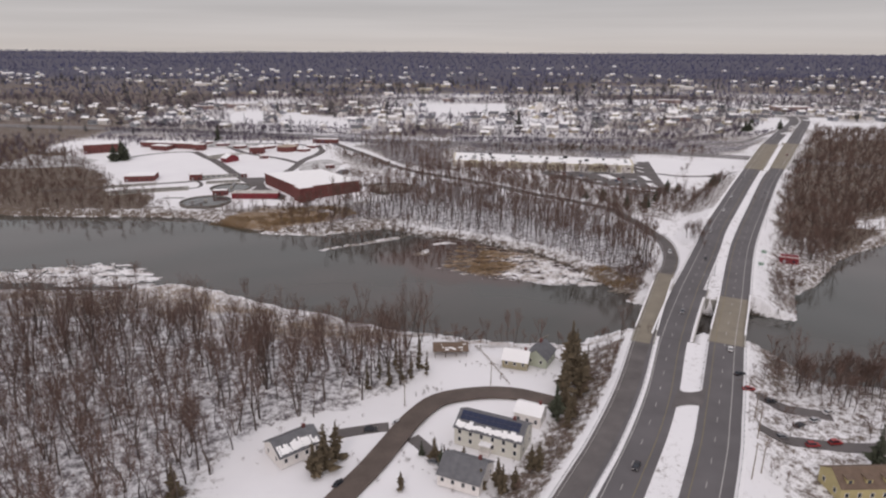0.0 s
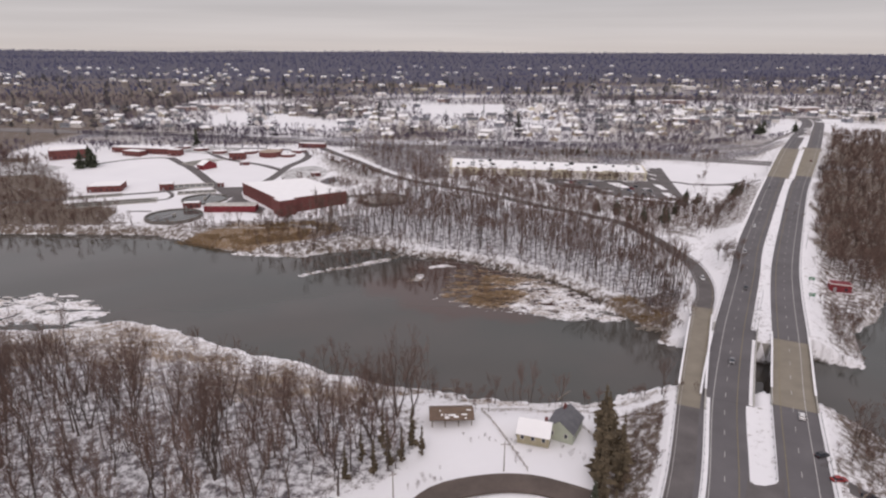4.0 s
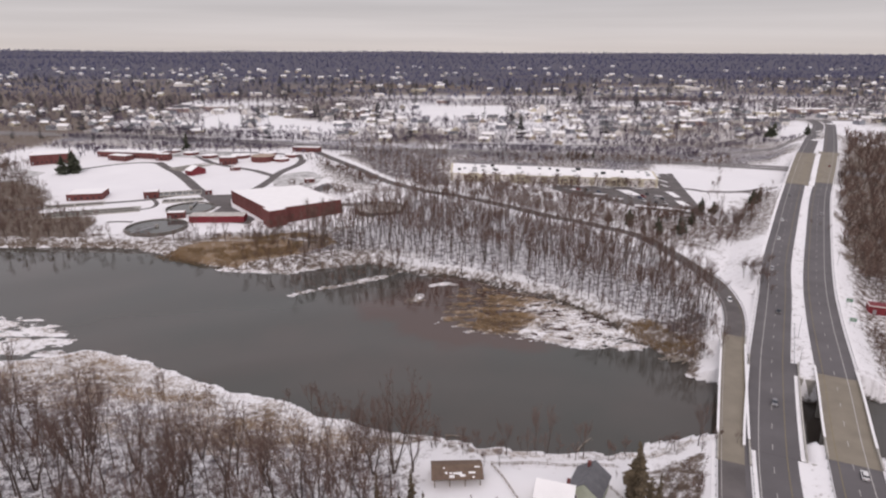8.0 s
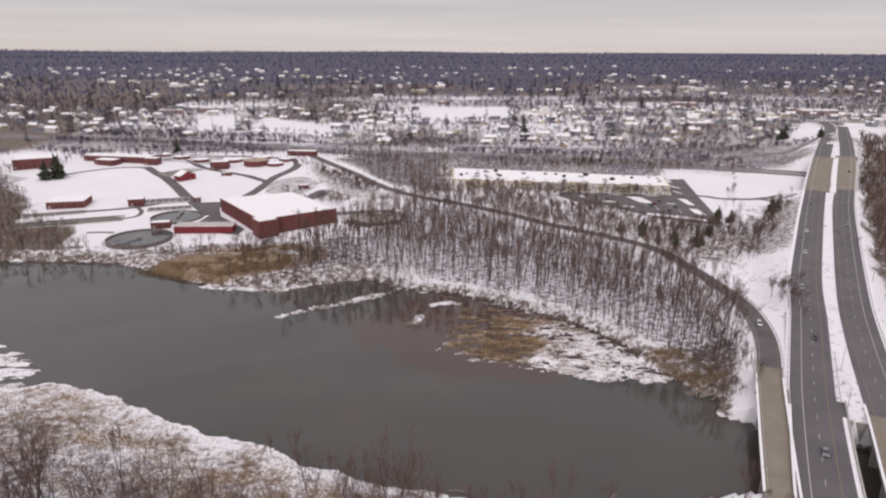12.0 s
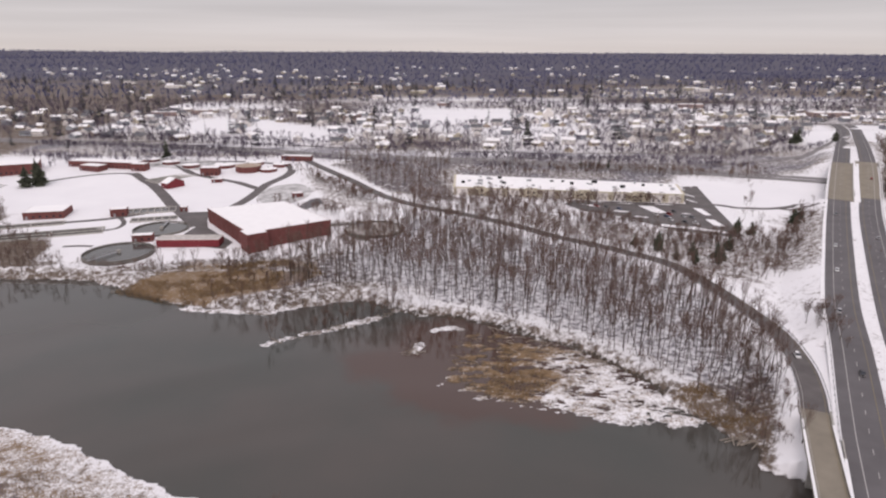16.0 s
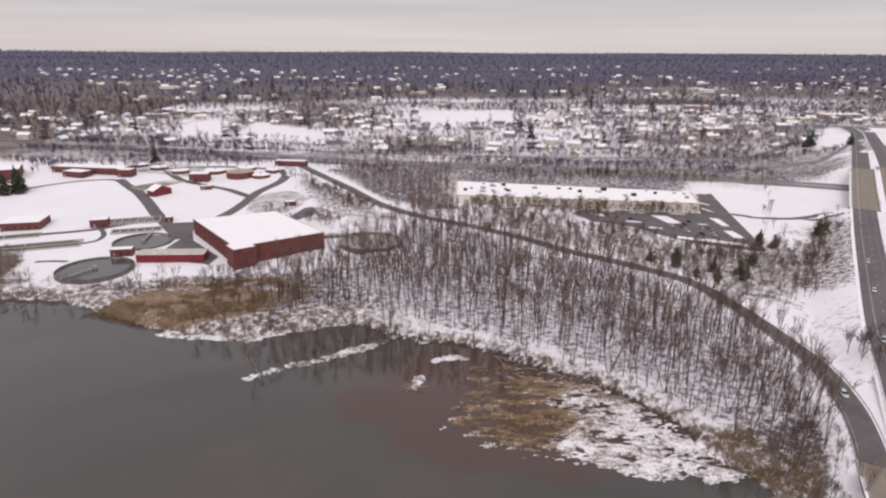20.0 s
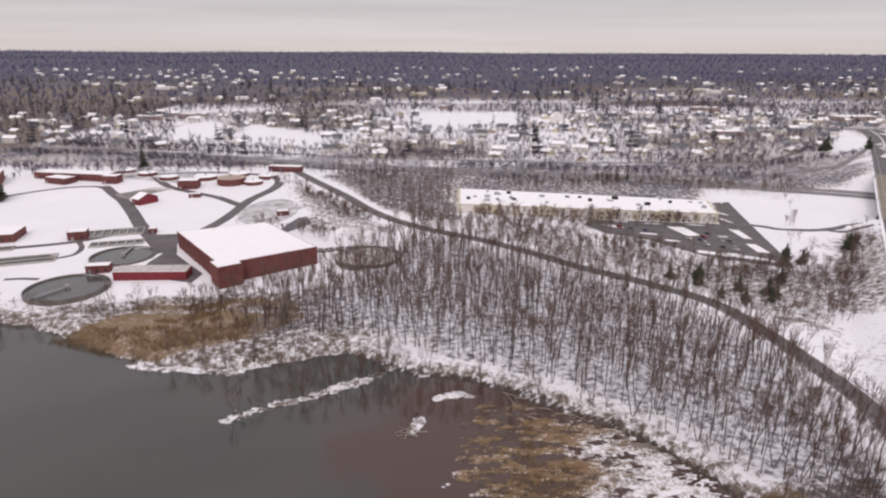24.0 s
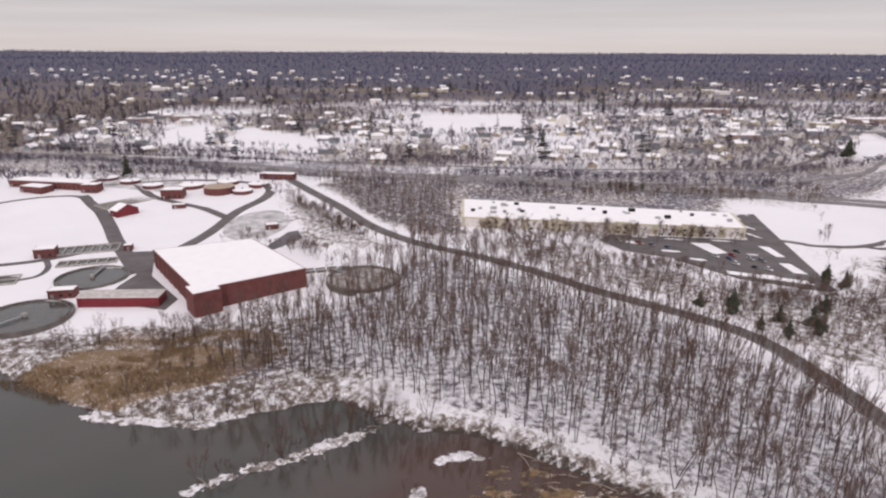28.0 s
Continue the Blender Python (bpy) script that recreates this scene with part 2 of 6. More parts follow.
TWIG_HAZE = material("haze_blue_twigs", (0.105, 0.108, 0.205), 0.9, 0.25, 0.01, 0.5, 0.0, per_island=0.3)
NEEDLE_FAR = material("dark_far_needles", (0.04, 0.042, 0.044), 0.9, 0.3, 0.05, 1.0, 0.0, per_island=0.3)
TWIG = material("brown_twigs", (0.15, 0.098, 0.08), 0.9, 0.25, 0.05, 2.0, 0.0, per_island=0.3)
NEEDLE = material("conifer_needles", (0.06, 0.066, 0.045), 0.85, 0.3, 0.4, 5.0, 0.0, per_island=0.35)
REED = material("dry_reeds", (0.25, 0.165, 0.085), 0.9, 0.25, 0.1, 2.0, 0.0, per_island=0.35)
TANK_WATER = material("tank_water", (0.075, 0.075, 0.07), 0.12, 0.2, 0.2, 2.0, 0.03, spec=0.5)

# ---------------------------------------------------------------- helpers for shapes
def smooth_line(points, step=4.0):
    """A curve through the points (Catmull-Rom), sampled about every step metres."""
    p = np.array(points, float)
    p = np.vstack([2 * p[0] - p[1], p, 2 * p[-1] - p[-2]])
    out = []
    for i in range(1, len(p) - 2):
        a, b, c, d = p[i - 1], p[i], p[i + 1], p[i + 2]
        k = max(2, int(np.linalg.norm(c - b) / step))
        for s in np.arange(k) / k:
            out.append(0.5 * (2 * b + (c - a) * s + (2 * a - 5 * b + 4 * c - d) * s * s + (3 * b - a - 3 * c + d) * s ** 3))
    out.append(p[-2])
    return np.array(out)


def line_distance(x, y, line):
    """Distance to a line of points, the place along it (index) and the side."""
    best, where, side = np.full(x.shape, 1e9), np.zeros(x.shape), np.zeros(x.shape)
    picks = sorted({*range(0, len(line), 3), len(line) - 1})
    for i, j in zip(picks, picks[1:]):
        ax, ay = line[i, :2]
        dx, dy = line[j, :2] - line[i, :2]
        s = np.clip(((x - ax) * dx + (y - ay) * dy) / (dx * dx + dy * dy + 1e-9), 0, 1)
        d = np.hypot(x - ax - s * dx, y - ay - s * dy)
        near = d < best
        best, where = np.where(near, d, best), np.where(near, i + s * (j - i), where)
        side = np.where(near, np.sign(dx * (y - ay) - dy * (x - ax)), side)
    return best, where, side


def inside(x, y, poly):
    x, y = np.asarray(x, float), np.asarray(y, float)
    r = np.zeros(x.shape, bool)
    for (x0, y0), (x1, y1) in zip(poly, poly[1:] + poly[:1]):
        r ^= ((y0 > y) != (y1 > y)) & (x < (x1 - x0) * (y - y0) / (y1 - y0 + 1e-12) + x0)
    return r


def soft_inside(x, y, poly, width):
    """From 0 outside to 1 inside an outline, blurred and frayed over some metres."""
    x2, y2 = x + value_noise(x, y, 13, 31) * width * 0.8, y + value_noise(x, y, 13, 32) * width * 0.8
    d, _, _ = line_distance(x2, y2, np.repeat(np.array([*poly, poly[0]], float), 3, axis=0))
    return sstep(np.where(inside(x2, y2, poly), d, -d), -width, width)


def sstep(v, lo, hi):
    s = np.clip((v - lo) / (hi - lo), 0, 1)
    return s * s * (3 - 2 * s)


def mesh_of(name, verts, tris, mats, index=None, smooth=False):
    """A mesh from arrays of corners and triangles (or quads)."""
    verts, tris = np.asarray(verts, np.float32), np.asarray(tris, np.int32)
    k = tris.shape[1]
    me = bpy.data.meshes.new(name)
    me.vertices.add(len(verts))
    me.vertices.foreach_set("co", verts.ravel())
    me.loops.add(tris.size)
    me.loops.foreach_set("vertex_index", tris.ravel())
    me.polygons.add(len(tris))
    me.polygons.foreach_set("loop_start", np.arange(0, tris.size, k, dtype=np.int32))
    for mt in mats:
        me.materials.append(mt)
    if index is not None:
        me.polygons.foreach_set("material_index", np.asarray(index, np.int32))
    me.polygons.foreach_set("use_smooth", np.full(len(tris), smooth))
    me.update(calc_edges=True)
    return me


def part(name, bm, mat, parent=None, label="", smooth=False):
    me = bpy.data.meshes.new(name)
    bm.to_mesh(me)
    bm.free()
    for mt in (mat if isinstance(mat, (list, tuple)) else [mat]):
        me.materials.append(mt)
    if smooth:
        for p in me.polygons:
            p.use_smooth = True
    ob = new(name, me)
    ob.parent = parent
    if label:
        ob["label"] = label
    return ob


def box(bm, x0, y0, z0, x1, y1, z1, bevel=0.0):
    r = bmesh.ops.create_cube(bm, size=1.0, matrix=Matrix.Translation(((x0 + x1) / 2, (y0 + y1) / 2, (z0 + z1) / 2)) @ Matrix.Diagonal((x1 - x0, y1 - y0, z1 - z0, 1)))
    if bevel:
        bmesh.ops.bevel(bm, geom=list({e for v in r["verts"] for e in v.link_edges}), offset=bevel, segments=1, affect="EDGES")
    return r["verts"]


def boxes(*dims, bevel=0.0):
    bm = bmesh.new()
    for d in dims:
        box(bm, *d, bevel=bevel)
    return bm


def prism(bm, outline, z0, z1):
    """An upright block over an outline of (x, y)."""
    lo = [bm.verts.new((x, y, z0)) for x, y in outline]
    hi = [bm.verts.new((x, y, z1)) for x, y in outline]
    k = len(outline)
    for i in range(k):
        bm.faces.new((lo[i], lo[(i + 1) % k], hi[(i + 1) % k], hi[i]))
    bm.faces.new(hi)
    bm.faces.new(lo[::-1])
    bmesh.ops.recalc_face_normals(bm, faces=bm.faces)


def thing(name, m, label, category, group="", kind=""):
    ob = new(name)
    ob.matrix_world = m
    ob.empty_display_size = 0.5
    return tagged(ob, label, category, group, kind)

# ---------------------------------------------------------------- the plan: river, roads, heights
NORTH_BANK = smooth_line([(-991.3, 574.1), (-437, 495), (-264.6, 477.1), (-184.8, 472.7), (-151.3, 455.5), (-111.7, 432.8), (-71.7, 426.8), (-27.1, 439.2), (-10.9, 422.7), (23.8, 412), (48, 394.2),
                          (66, 380.9), (87.5, 351.9), (99.7, 318.2), (118.3, 304.1), (141.8, 291), (161.3, 281.1), (182, 287), (196, 306), (214, 318), (240, 345), (268, 371), (309, 394), (352, 424), (429.7, 449.5), (894.7, 405.8)], 6)
SOUTH_BANK = smooth_line([(-965, 437.3), (-433.5, 350.4), (-307, 330.1), (-202.9, 320.7), (-166.7, 319.6), (-142.1, 326.3), (-133.9, 329.3), (-99, 310.3), (-72.5, 293.8), (-45.2, 283.7), (-28.1, 271.8), (3, 262.7),
                          (20.9, 255), (37.9, 251.4), (61.8, 250.8), (81.8, 250.3), (104.4, 243.6), (122, 235), (137.6, 228.5), (149.9, 214), (176.9, 206.9), (259.1, 206.5), (413.1, 239.8), (864.3, 238.1)], 6)
RAMP = smooth_line([(-110, -105), (-23.3, 43.5), (38.5, 139.1), (55.1, 165.2), (72.9, 197.5), (91.3, 236.6), (108.4, 272.1), (127.6, 311.1), (137.3, 329.6), (146.1, 351.5), (152.2, 379), (152.2, 405.8), (149.9, 436.9), (142.2, 473.8),
                    (121, 500), (88.5, 527.2), (67.5, 549.4), (36.1, 576.4), (1.2, 600.6), (-28.9, 637), (-57.3, 691), (-90.2, 746), (-119.7, 798.7), (-137.3, 830.1)], 4)
WEST = smooth_line([(-105, -105), (-20, 25), (50.5, 138.8), (77.6, 185.1), (102.3, 236.3), (130.8, 289.1), (146.8, 316.8), (171.1, 358.4), (195.4, 401.2), (233.3, 461.6), (288.7, 548.3), (384.8, 694.3), (544.7, 930.5), (590, 1003), (612, 1052)], 5)
EAST = smooth_line([(-80, -105), (-4, 5), (75.4, 138.1), (99.5, 182.4), (126, 234.7), (148.8, 276.5), (179.5, 334.5), (203, 376.1), (243, 441), (299.8, 531.4), (334.6, 583), (409.4, 693.1), (535.2, 887), (602, 992), (630, 1046)], 5)
PARALLEL = smooth_line([(-1044.4, 1042.8), (-671.3, 954.4), (-459.4, 912.4), (-317.3, 887.3), (-241.7, 863.9), (-164.8, 840.7), (-90.1, 808.6), (40.5, 783.9), (97.8, 769.1), (172.2, 751.2), (236.5, 733.5), (295.9, 713), (361.8, 684.9), (439.4, 649.1), (572.2, 598.4)], 8)
STREET = smooth_line([(-63.1, 68.5), (-44.5, 108.6), (-24.8, 145.8), (-17.5, 158.9), (-11.3, 172.1), (-5, 185.3), (4.3, 197.4), (18.5, 201.7), (30.6, 201.3), (39.6, 197.5), (45.6, 194.2)], 3)
GROUND_Y = np.array([-600, 0, 440, 520, 600, 700, 750, 1000, 1600, 2500, 3500, 4900.0])
GROUND_Z = np.array([4, 4, 3.5, 6, 9, 10.5, 12, 17, 24, 38, 58, 88.0])


def base_height(y):
    return np.interp(y, GROUND_Y, GROUND_Z)


def highway_z(y):
    return np.interp(y, [-100, 320, 450, 600, 690, 790, 950, 1010, 1300], [9, 9, 12, 18, 23, 23, 18.5, 17.5, 20.5])


def ramp_z(y, i):
    return np.where(i < RAMP_TURN, np.interp(y, [-100, 320, 430], [9, 9, 6.8]), np.maximum(base_height(y) + 0.8, np.interp(i - RAMP_TURN, [0, 22], [6.84, 5.6])))


RAMP_TURN = int(np.argmax(RAMP[:, 1] > 428))


def water_depth(x, y):
    """Metres from the bank: above nought on land, below it in the river."""
    dn, _, sn = line_distance(x, y, NORTH_BANK)
    ds, _, ss = line_distance(x, y, SOUTH_BANK)
    return np.where(sn > 0, dn, np.where(ss < 0, ds, -np.minimum(dn, ds)))


def value_noise(x, y, size, seed):
    """Smooth random relief between -1 and 1."""
    rs = np.random.RandomState(seed)
    g = rs.uniform(-1, 1, (64, 64))
    u, v = x / size, y / size
    i, j = np.floor(u).astype(int), np.floor(v).astype(int)
    a, b = u - i, v - j
    a, b = a * a * (3 - 2 * a), b * b * (3 - 2 * b)
    q = lambda s, t: g[(i + s) % 64, (j + t) % 64]
    return (q(0, 0) * (1 - a) + q(1, 0) * a) * (1 - b) + (q(0, 1) * (1 - a) + q(1, 1) * a) * b


PLANT_PAD = [(-435.4, 493.8), (-99, 480.1), (-36.4, 514.4), (-15.1, 557), (-66.4, 622.6), (-106.8, 717.9), (-136.6, 778.9), (-439, 819.7)]
LOT_PAD = [(6.7, 622.6), (68.9, 608.2), (149.2, 540), (213.9, 511), (252.1, 657.7), (40.2, 713.8)]


MARSH = [(2, 352), (20, 338), (36, 331), (50, 328), (81, 317), (100, 318), (104, 330), (96, 346), (90, 358), (74, 378), (56, 392), (36, 402), (20, 404), (10, 384)]
ICE = [(-250, 350), (-198, 366), (-182, 366), (-164, 355), (-149, 342), (-140, 334), (-150, 322), (-205, 326), (-250, 336)]
REED_BANK = [(-158, 453), (-135, 442), (-116, 435), (-92, 441), (-66, 450), (-48, 464), (-85, 478), (-137, 474)]
SPITS = [(smooth_line([(-66, 389), (-58, 395), (-50, 398.5), (-43, 403), (-36, 406), (-28, 411.5), (-20, 415), (-12, 423), (-4, 429)], 3), 2.9), (smooth_line([(-114, 431), (-104, 428), (-92, 427.5), (-80, 424), (-70, 425), (-60, 432)], 3), 3.2),
         (smooth_line([(-2, 379), (-1, 382), (0, 385), (1, 388)], 2), 2.0), (smooth_line([(8, 401), (14, 403), (20, 402)], 2), 3.0)]


def land(x, y):
    """The height of the ground."""
    x, y = np.asarray(x, float), np.asarray(y, float)
    d = water_depth(x, y) + value_noise(x, y * 1.6, 8.5, 91) * 1.3 + value_noise(x, y * 1.6, 3.7, 92) * 0.9
    t = base_height(y)
    pad = inside(x, y, PLANT_PAD)
    t = np.where(pad, np.interp(y, [470, 500, 535, 560, 700, 770], [2.6, 3.4, 5.2, 5.5, 8, 11.5]), t)
    relief = value_noise(x, y, 23, 3) * 0.5 + value_noise(x, y, 7, 5) * 0.18
    far = np.clip((y - 1300) / 2000, 0, 1)
    relief = relief * np.where(pad | inside(x, y, LOT_PAD), 0.1, 1) + far * value_noise(x, y, 420, 9) * 7
    ridge = sstep(np.hypot(x, y), 3000, 4700) * 6 * value_noise(x, y, 900, 4)
    h = t + relief + ridge
    shelf = np.where((y < 330) & (x < -20), 40.0, np.where((y < 330) & (x < 110), 22.0, 5.5))
    bank = np.where(d > 0, 0.25 + (h - 0.25) * sstep(d, 0, shelf), np.maximum(-1.6, 0.25 + d * 0.6))
    h = bank
    # the reed bank that lies just awash
    rough = value_noise(x, y, 5.2, 13) * 0.30 + value_noise(x, y, 2.9, 14) * 0.22
    d0, _, _ = line_distance(x, y, np.repeat(np.array([*REED_BANK, REED_BANK[0]], float), 3, axis=0))
    edge = np.where(inside(x, y, REED_BANK), np.minimum(d0, 6) / 6, -d0 / 3)
    h = np.maximum(h, np.minimum(0.8, -0.32 + edge * 0.62 + rough))
    # embankments of the ramp and the highway, open where the bridges stand
    for line, zed, half in ((WEST, lambda q, i: highway_z(q), 9.5), (EAST, lambda q, i: highway_z(q), 9.5), (RAMP, ramp_z, 6.0)):
        dl, i, _ = line_distance(x, y, line)
        py = np.interp(i, np.arange(len(line)), line[:, 1])
        top = zed(py, i) - 0.25
        fall = top - np.maximum(dl - half, 0) / 2.2
        span = (py > (238 if line is not RAMP else 246)) & (py < (285 if line is not RAMP else 309))
        if line is not RAMP:
            span |= (py > 584) & (py < 700)
        h = np.where(span, h, np.maximum(h, fall))
    # the strip between the two carriageways
    dw, iw, sw = line_distance(x, y, WEST)
    de, ie, se = line_distance(x, y, EAST)
    py = np.interp(iw, np.arange(len(WEST)), WEST[:, 1])
    between = (sw < 0) & (se > 0) & ~((py > 237) & (py < 285)) & ~((py > 584) & (py < 700)) & (y < 1060)
    pe = np.interp(ie, np.arange(len(EAST)), EAST[:, 1])
    h = np.where(between, np.maximum(np.minimum(h, highway_z(np.minimum(py, pe)) + 0.1), highway_z(np.minimum(py, pe)) - 0.12), h)
    # the wedge between the slip road and the highway
    dr, ir, sr = line_distance(x, y, RAMP)
    pr = np.interp(ir, np.arange(len(RAMP)), RAMP[:, 1])
    wedge = (sr < 0) & (sw > 0) & (dr + dw < 24) & ~((py > 238) & (pr < 309)) & (y < 420)
    level = np.minimum(ramp_z(pr, ir), highway_z(py)) - 0.14
    h = np.where(wedge, np.maximum(np.minimum(h, level + 0.1), level), h)
    dp, ip, _ = line_distance(x, y, PARALLEL)
    flat = base_height(np.interp(ip, np.arange(len(PARALLEL)), PARALLEL[:, 1]))
    k = sstep(dp, 11, 22)
    h = np.where(dp < 22, np.minimum(h, flat * (1 - k) + h * k), h)
    return h

# ---------------------------------------------------------------- ground sheet and water
def spread(lo, hi, step, far_lo, far_hi, grow=1.13):
    mid = list(np.arange(lo, hi + 0.1, step))
    a, s = [lo], step
    while a[-1] > far_lo:
        s *= grow
        a.append(a[-1] - s)
    b, s = [mid[-1]], step
    while b[-1] < far_hi:
        s *= grow
        b.append(b[-1] + s)
    return np.array(a[:0:-1] + mid + b[1:])


FIELDS = [[(463, 867), (552, 1014), (599, 1049), (530, 929), (477, 858)], [(629, 1028), (670, 1040), (575, 885), (546, 880)], [(-341, 1127.3), (-276.7, 1122.4), (-232.7, 970.1), (-289.6, 985.9)], [(-236.1, 1119.3), (-111.5, 974.5), (-109.5, 915.6), (-207.9, 969.7)], [(5.6, 1253.5), (169.7, 1252.1), (142, 1083.8), (7.2, 1058.7)], [(176, 1180), (236, 1190), (222, 1090), (170, 1085)]]
WOODS = {
    "near": [(-120, 95), (-84, 95), (-64, 138), (-62, 170), (-40, 183), (-18, 199), (-5, 213), (0, 246), (-40, 262), (-100, 292), (-150, 306), (-285, 318), (-285, 270), (-190, 180)],
    "bank": [(-70.4, 443.5), (-20.8, 446.3), (22, 421.9), (62.2, 392.8), (91.7, 358.1), (107, 330.4), (124.9, 321.6), (136.9, 350.7), (144.1, 382.3), (143.4, 419.7), (139.9, 446.3), (129.3, 475.8), (105.6, 502.2), (69.2, 534.3), (28.7, 568), (-0.1, 584.2), (-10.8, 565.1), (-36.4, 514.3), (-67.7, 487.4), (-82.3, 464)],
    "triangle": [(-24.5, 649.4), (8.7, 615.4), (29.8, 621.6), (26.7, 679.8), (36.8, 761.6), (-66.3, 785.9), (-83.7, 765.4), (-56, 713.7)],
    "verge": [(37.4, 591.4), (69.9, 564.3), (108.1, 532.9), (148.4, 494.6), (165.3, 453.6), (183.6, 443.2), (214.9, 475.7), (226.7, 505.3), (205, 514.6), (159.1, 533.2), (127.2, 557.9), (66.7, 603.6)],
    "east": [(236, 400), (262, 446), (311, 527), (388, 642), (457, 738), (551, 884), (1135.4, 900.4), (1095.8, 452.7), (429.9, 461.6), (339, 453.3), (287, 411.5)],
    "booth": [(226, 354), (262, 346), (285, 398), (330, 447), (420, 457), (420, 520), (310, 505), (252, 428)],
    "shore": [(192, 304), (214, 319), (240, 346), (265, 372), (300, 396), (330, 420), (280, 425), (242, 385), (214, 345), (196, 318)],
    "west": [(-207, 479), (-330, 484), (-560, 514), (-660, 600), (-540, 800), (-400, 730), (-352, 665), (-300, 604), (-272, 553), (-222, 522)],
    "pond": [(148.8, 164.8), (169.8, 199.9), (258.8, 200.4), (412.1, 229.6), (409.8, 107.9), (187.7, 143.5)],
}
gx = spread(-290, 300, 1.7, -5000, 5000)
gy = spread(130, 500, 1.7, -700, 4940, 1.06)
X, Y = np.meshgrid(gx, gy)
Z = land(X, Y)
nx, ny = len(gx), len(gy)
ids = np.arange(nx * ny).reshape(ny, nx)
quads = np.stack([ids[:-1, :-1], ids[:-1, 1:], ids[1:, 1:], ids[1:, :-1]], -1).reshape(-1, 4)
gm = mesh_of("ground", np.stack([X, Y, Z], -1).reshape(-1, 3), quads, [GROUND], smooth=True)


def gz(x, y):
    """The height of the ground sheet at a place."""
    x, y = np.asarray(x, float), np.asarray(y, float)
    i = np.clip(np.searchsorted(gx, x) - 1, 0, nx - 2)
    j = np.clip(np.searchsorted(gy, y) - 1, 0, ny - 2)
    a, b = (x - gx[i]) / (gx[i + 1] - gx[i]), (y - gy[j]) / (gy[j + 1] - gy[j])
    return (Z[j, i] * (1 - a) + Z[j, i + 1] * a) * (1 - b) + (Z[j + 1, i] * (1 - a) + Z[j + 1, i + 1] * a) * b


depth = water_depth(X, Y)
litter = 0.45 + 0.05 * value_noise(X, Y, 30, 71)
for key, amount in (("near", 0.54), ("bank", 0.515), ("triangle", 0.61), ("verge", 0.56), ("east", 0.66), ("pond", 0.6), ("booth", 0.66), ("shore", 0.7)):
    k = soft_inside(X, Y, WOODS[key], 7)
    litter = litter * (1 - k) + amount * k
k = sstep(depth, 9, 1) * (depth > 0) * (Y > 335)
litter = litter * (1 - k) + 0.62 * k
litter = np.where(Y > 800, 0.545 + 0.11 * value_noise(X, Y * 2.2, 160, 11), litter)
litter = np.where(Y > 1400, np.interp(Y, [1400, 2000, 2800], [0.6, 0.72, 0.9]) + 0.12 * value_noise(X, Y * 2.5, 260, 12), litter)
litter = np.where(X < -430, 0.66, litter)
for f in FIELDS:
    k = soft_inside(X, Y, f, 10)
    litter = litter * (1 - k) + 0.3 * k
k = soft_inside(X, Y, PLANT_PAD, 6) * (Y > 496)
litter = litter * (1 - k) + 0.3 * k
k = soft_inside(X, Y, [(-20, 800), (20, 700), (45, 696), (216, 652), (232, 700), (330, 700), (420, 740), (420, 800), (330, 815)], 8) * 0.95
litter = litter * (1 - k) + 0.6 * k
k = soft_inside(X, Y, WOODS["west"], 9)
litter = litter * (1 - k) + 0.68 * k
k = soft_inside(X, Y, [(200, 500), (228, 520), (262, 575), (300, 560), (262, 500), (226, 455), (206, 462)], 8)
litter = litter * (1 - k) + 0.57 * k
reed = 0.60 * soft_inside(X, Y, REED_BANK, 4)
k = soft_inside(X, Y, [(-166, 452), (-120, 432), (-50, 438), (-20, 448), (-42, 506), (-90, 502), (-140, 494), (-175, 486)], 8)
litter = litter * (1 - k) + 0.585 * k
reed = np.maximum(reed, 0.6 * soft_inside(X, Y, [(-152, 446), (-130, 436), (-112, 430), (-92, 433), (-76, 440), (-66, 452), (-80, 476), (-140, 474)], 4))
reed = np.maximum(reed, 0.565 * soft_inside(X, Y, [(-140, 468), (-80, 474), (-46, 466), (-56, 492), (-88, 496), (-128, 492)], 8))
k = soft_inside(X, Y, [(118, 190), (180, 186), (188, 236), (140, 238)], 5)
litter = litter * (1 - k) + 0.62 * k
shelf = (depth > 0) & (depth < np.interp(X, [-90, -40, -10, 0], [44, 34, 14, 5])) & (Y < 335) & (X < 110)
tuft = value_noise(X, Y * 1.5, 16, 73) * 0.07 + value_noise(X, Y * 2.0, 6, 74) * 0.06
rim = sstep(depth, 7.5, 3.0)
reed = np.where(shelf, 0.525 + tuft * 0.7 - 0.03 * rim, reed)
litter = np.where(shelf, 0.535 + value_noise(X, Y, 13, 75) * 0.07 - 0.03 * rim, litter)
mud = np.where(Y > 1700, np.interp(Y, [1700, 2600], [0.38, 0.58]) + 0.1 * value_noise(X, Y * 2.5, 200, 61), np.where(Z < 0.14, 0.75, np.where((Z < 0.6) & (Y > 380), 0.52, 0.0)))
k = soft_inside(X, Y, [(92, 342), (99, 310), (112, 295), (131, 300), (139, 322), (134, 348), (118, 346)], 4)
litter = litter * (1 - k) + 0.63 * k
mud = np.maximum(mud, k * 0.5 * (Z < 1.5))
mud = np.maximum(mud, 0.6 * ((depth > 0) & (depth < 2.6) & (Y > 340) & (X > -40) & (X < 100)))
k = sstep(depth, 7, 2) * (depth > 0) * (Y > 350) * (X > -50) * (X < 104)
litter = litter * (1 - k) + 0.58 * k
k = soft_inside(X, Y, [(-122, 432), (-92, 422), (-68, 420), (-38, 434), (-20, 444), (-50, 460), (-110, 444)], 5)
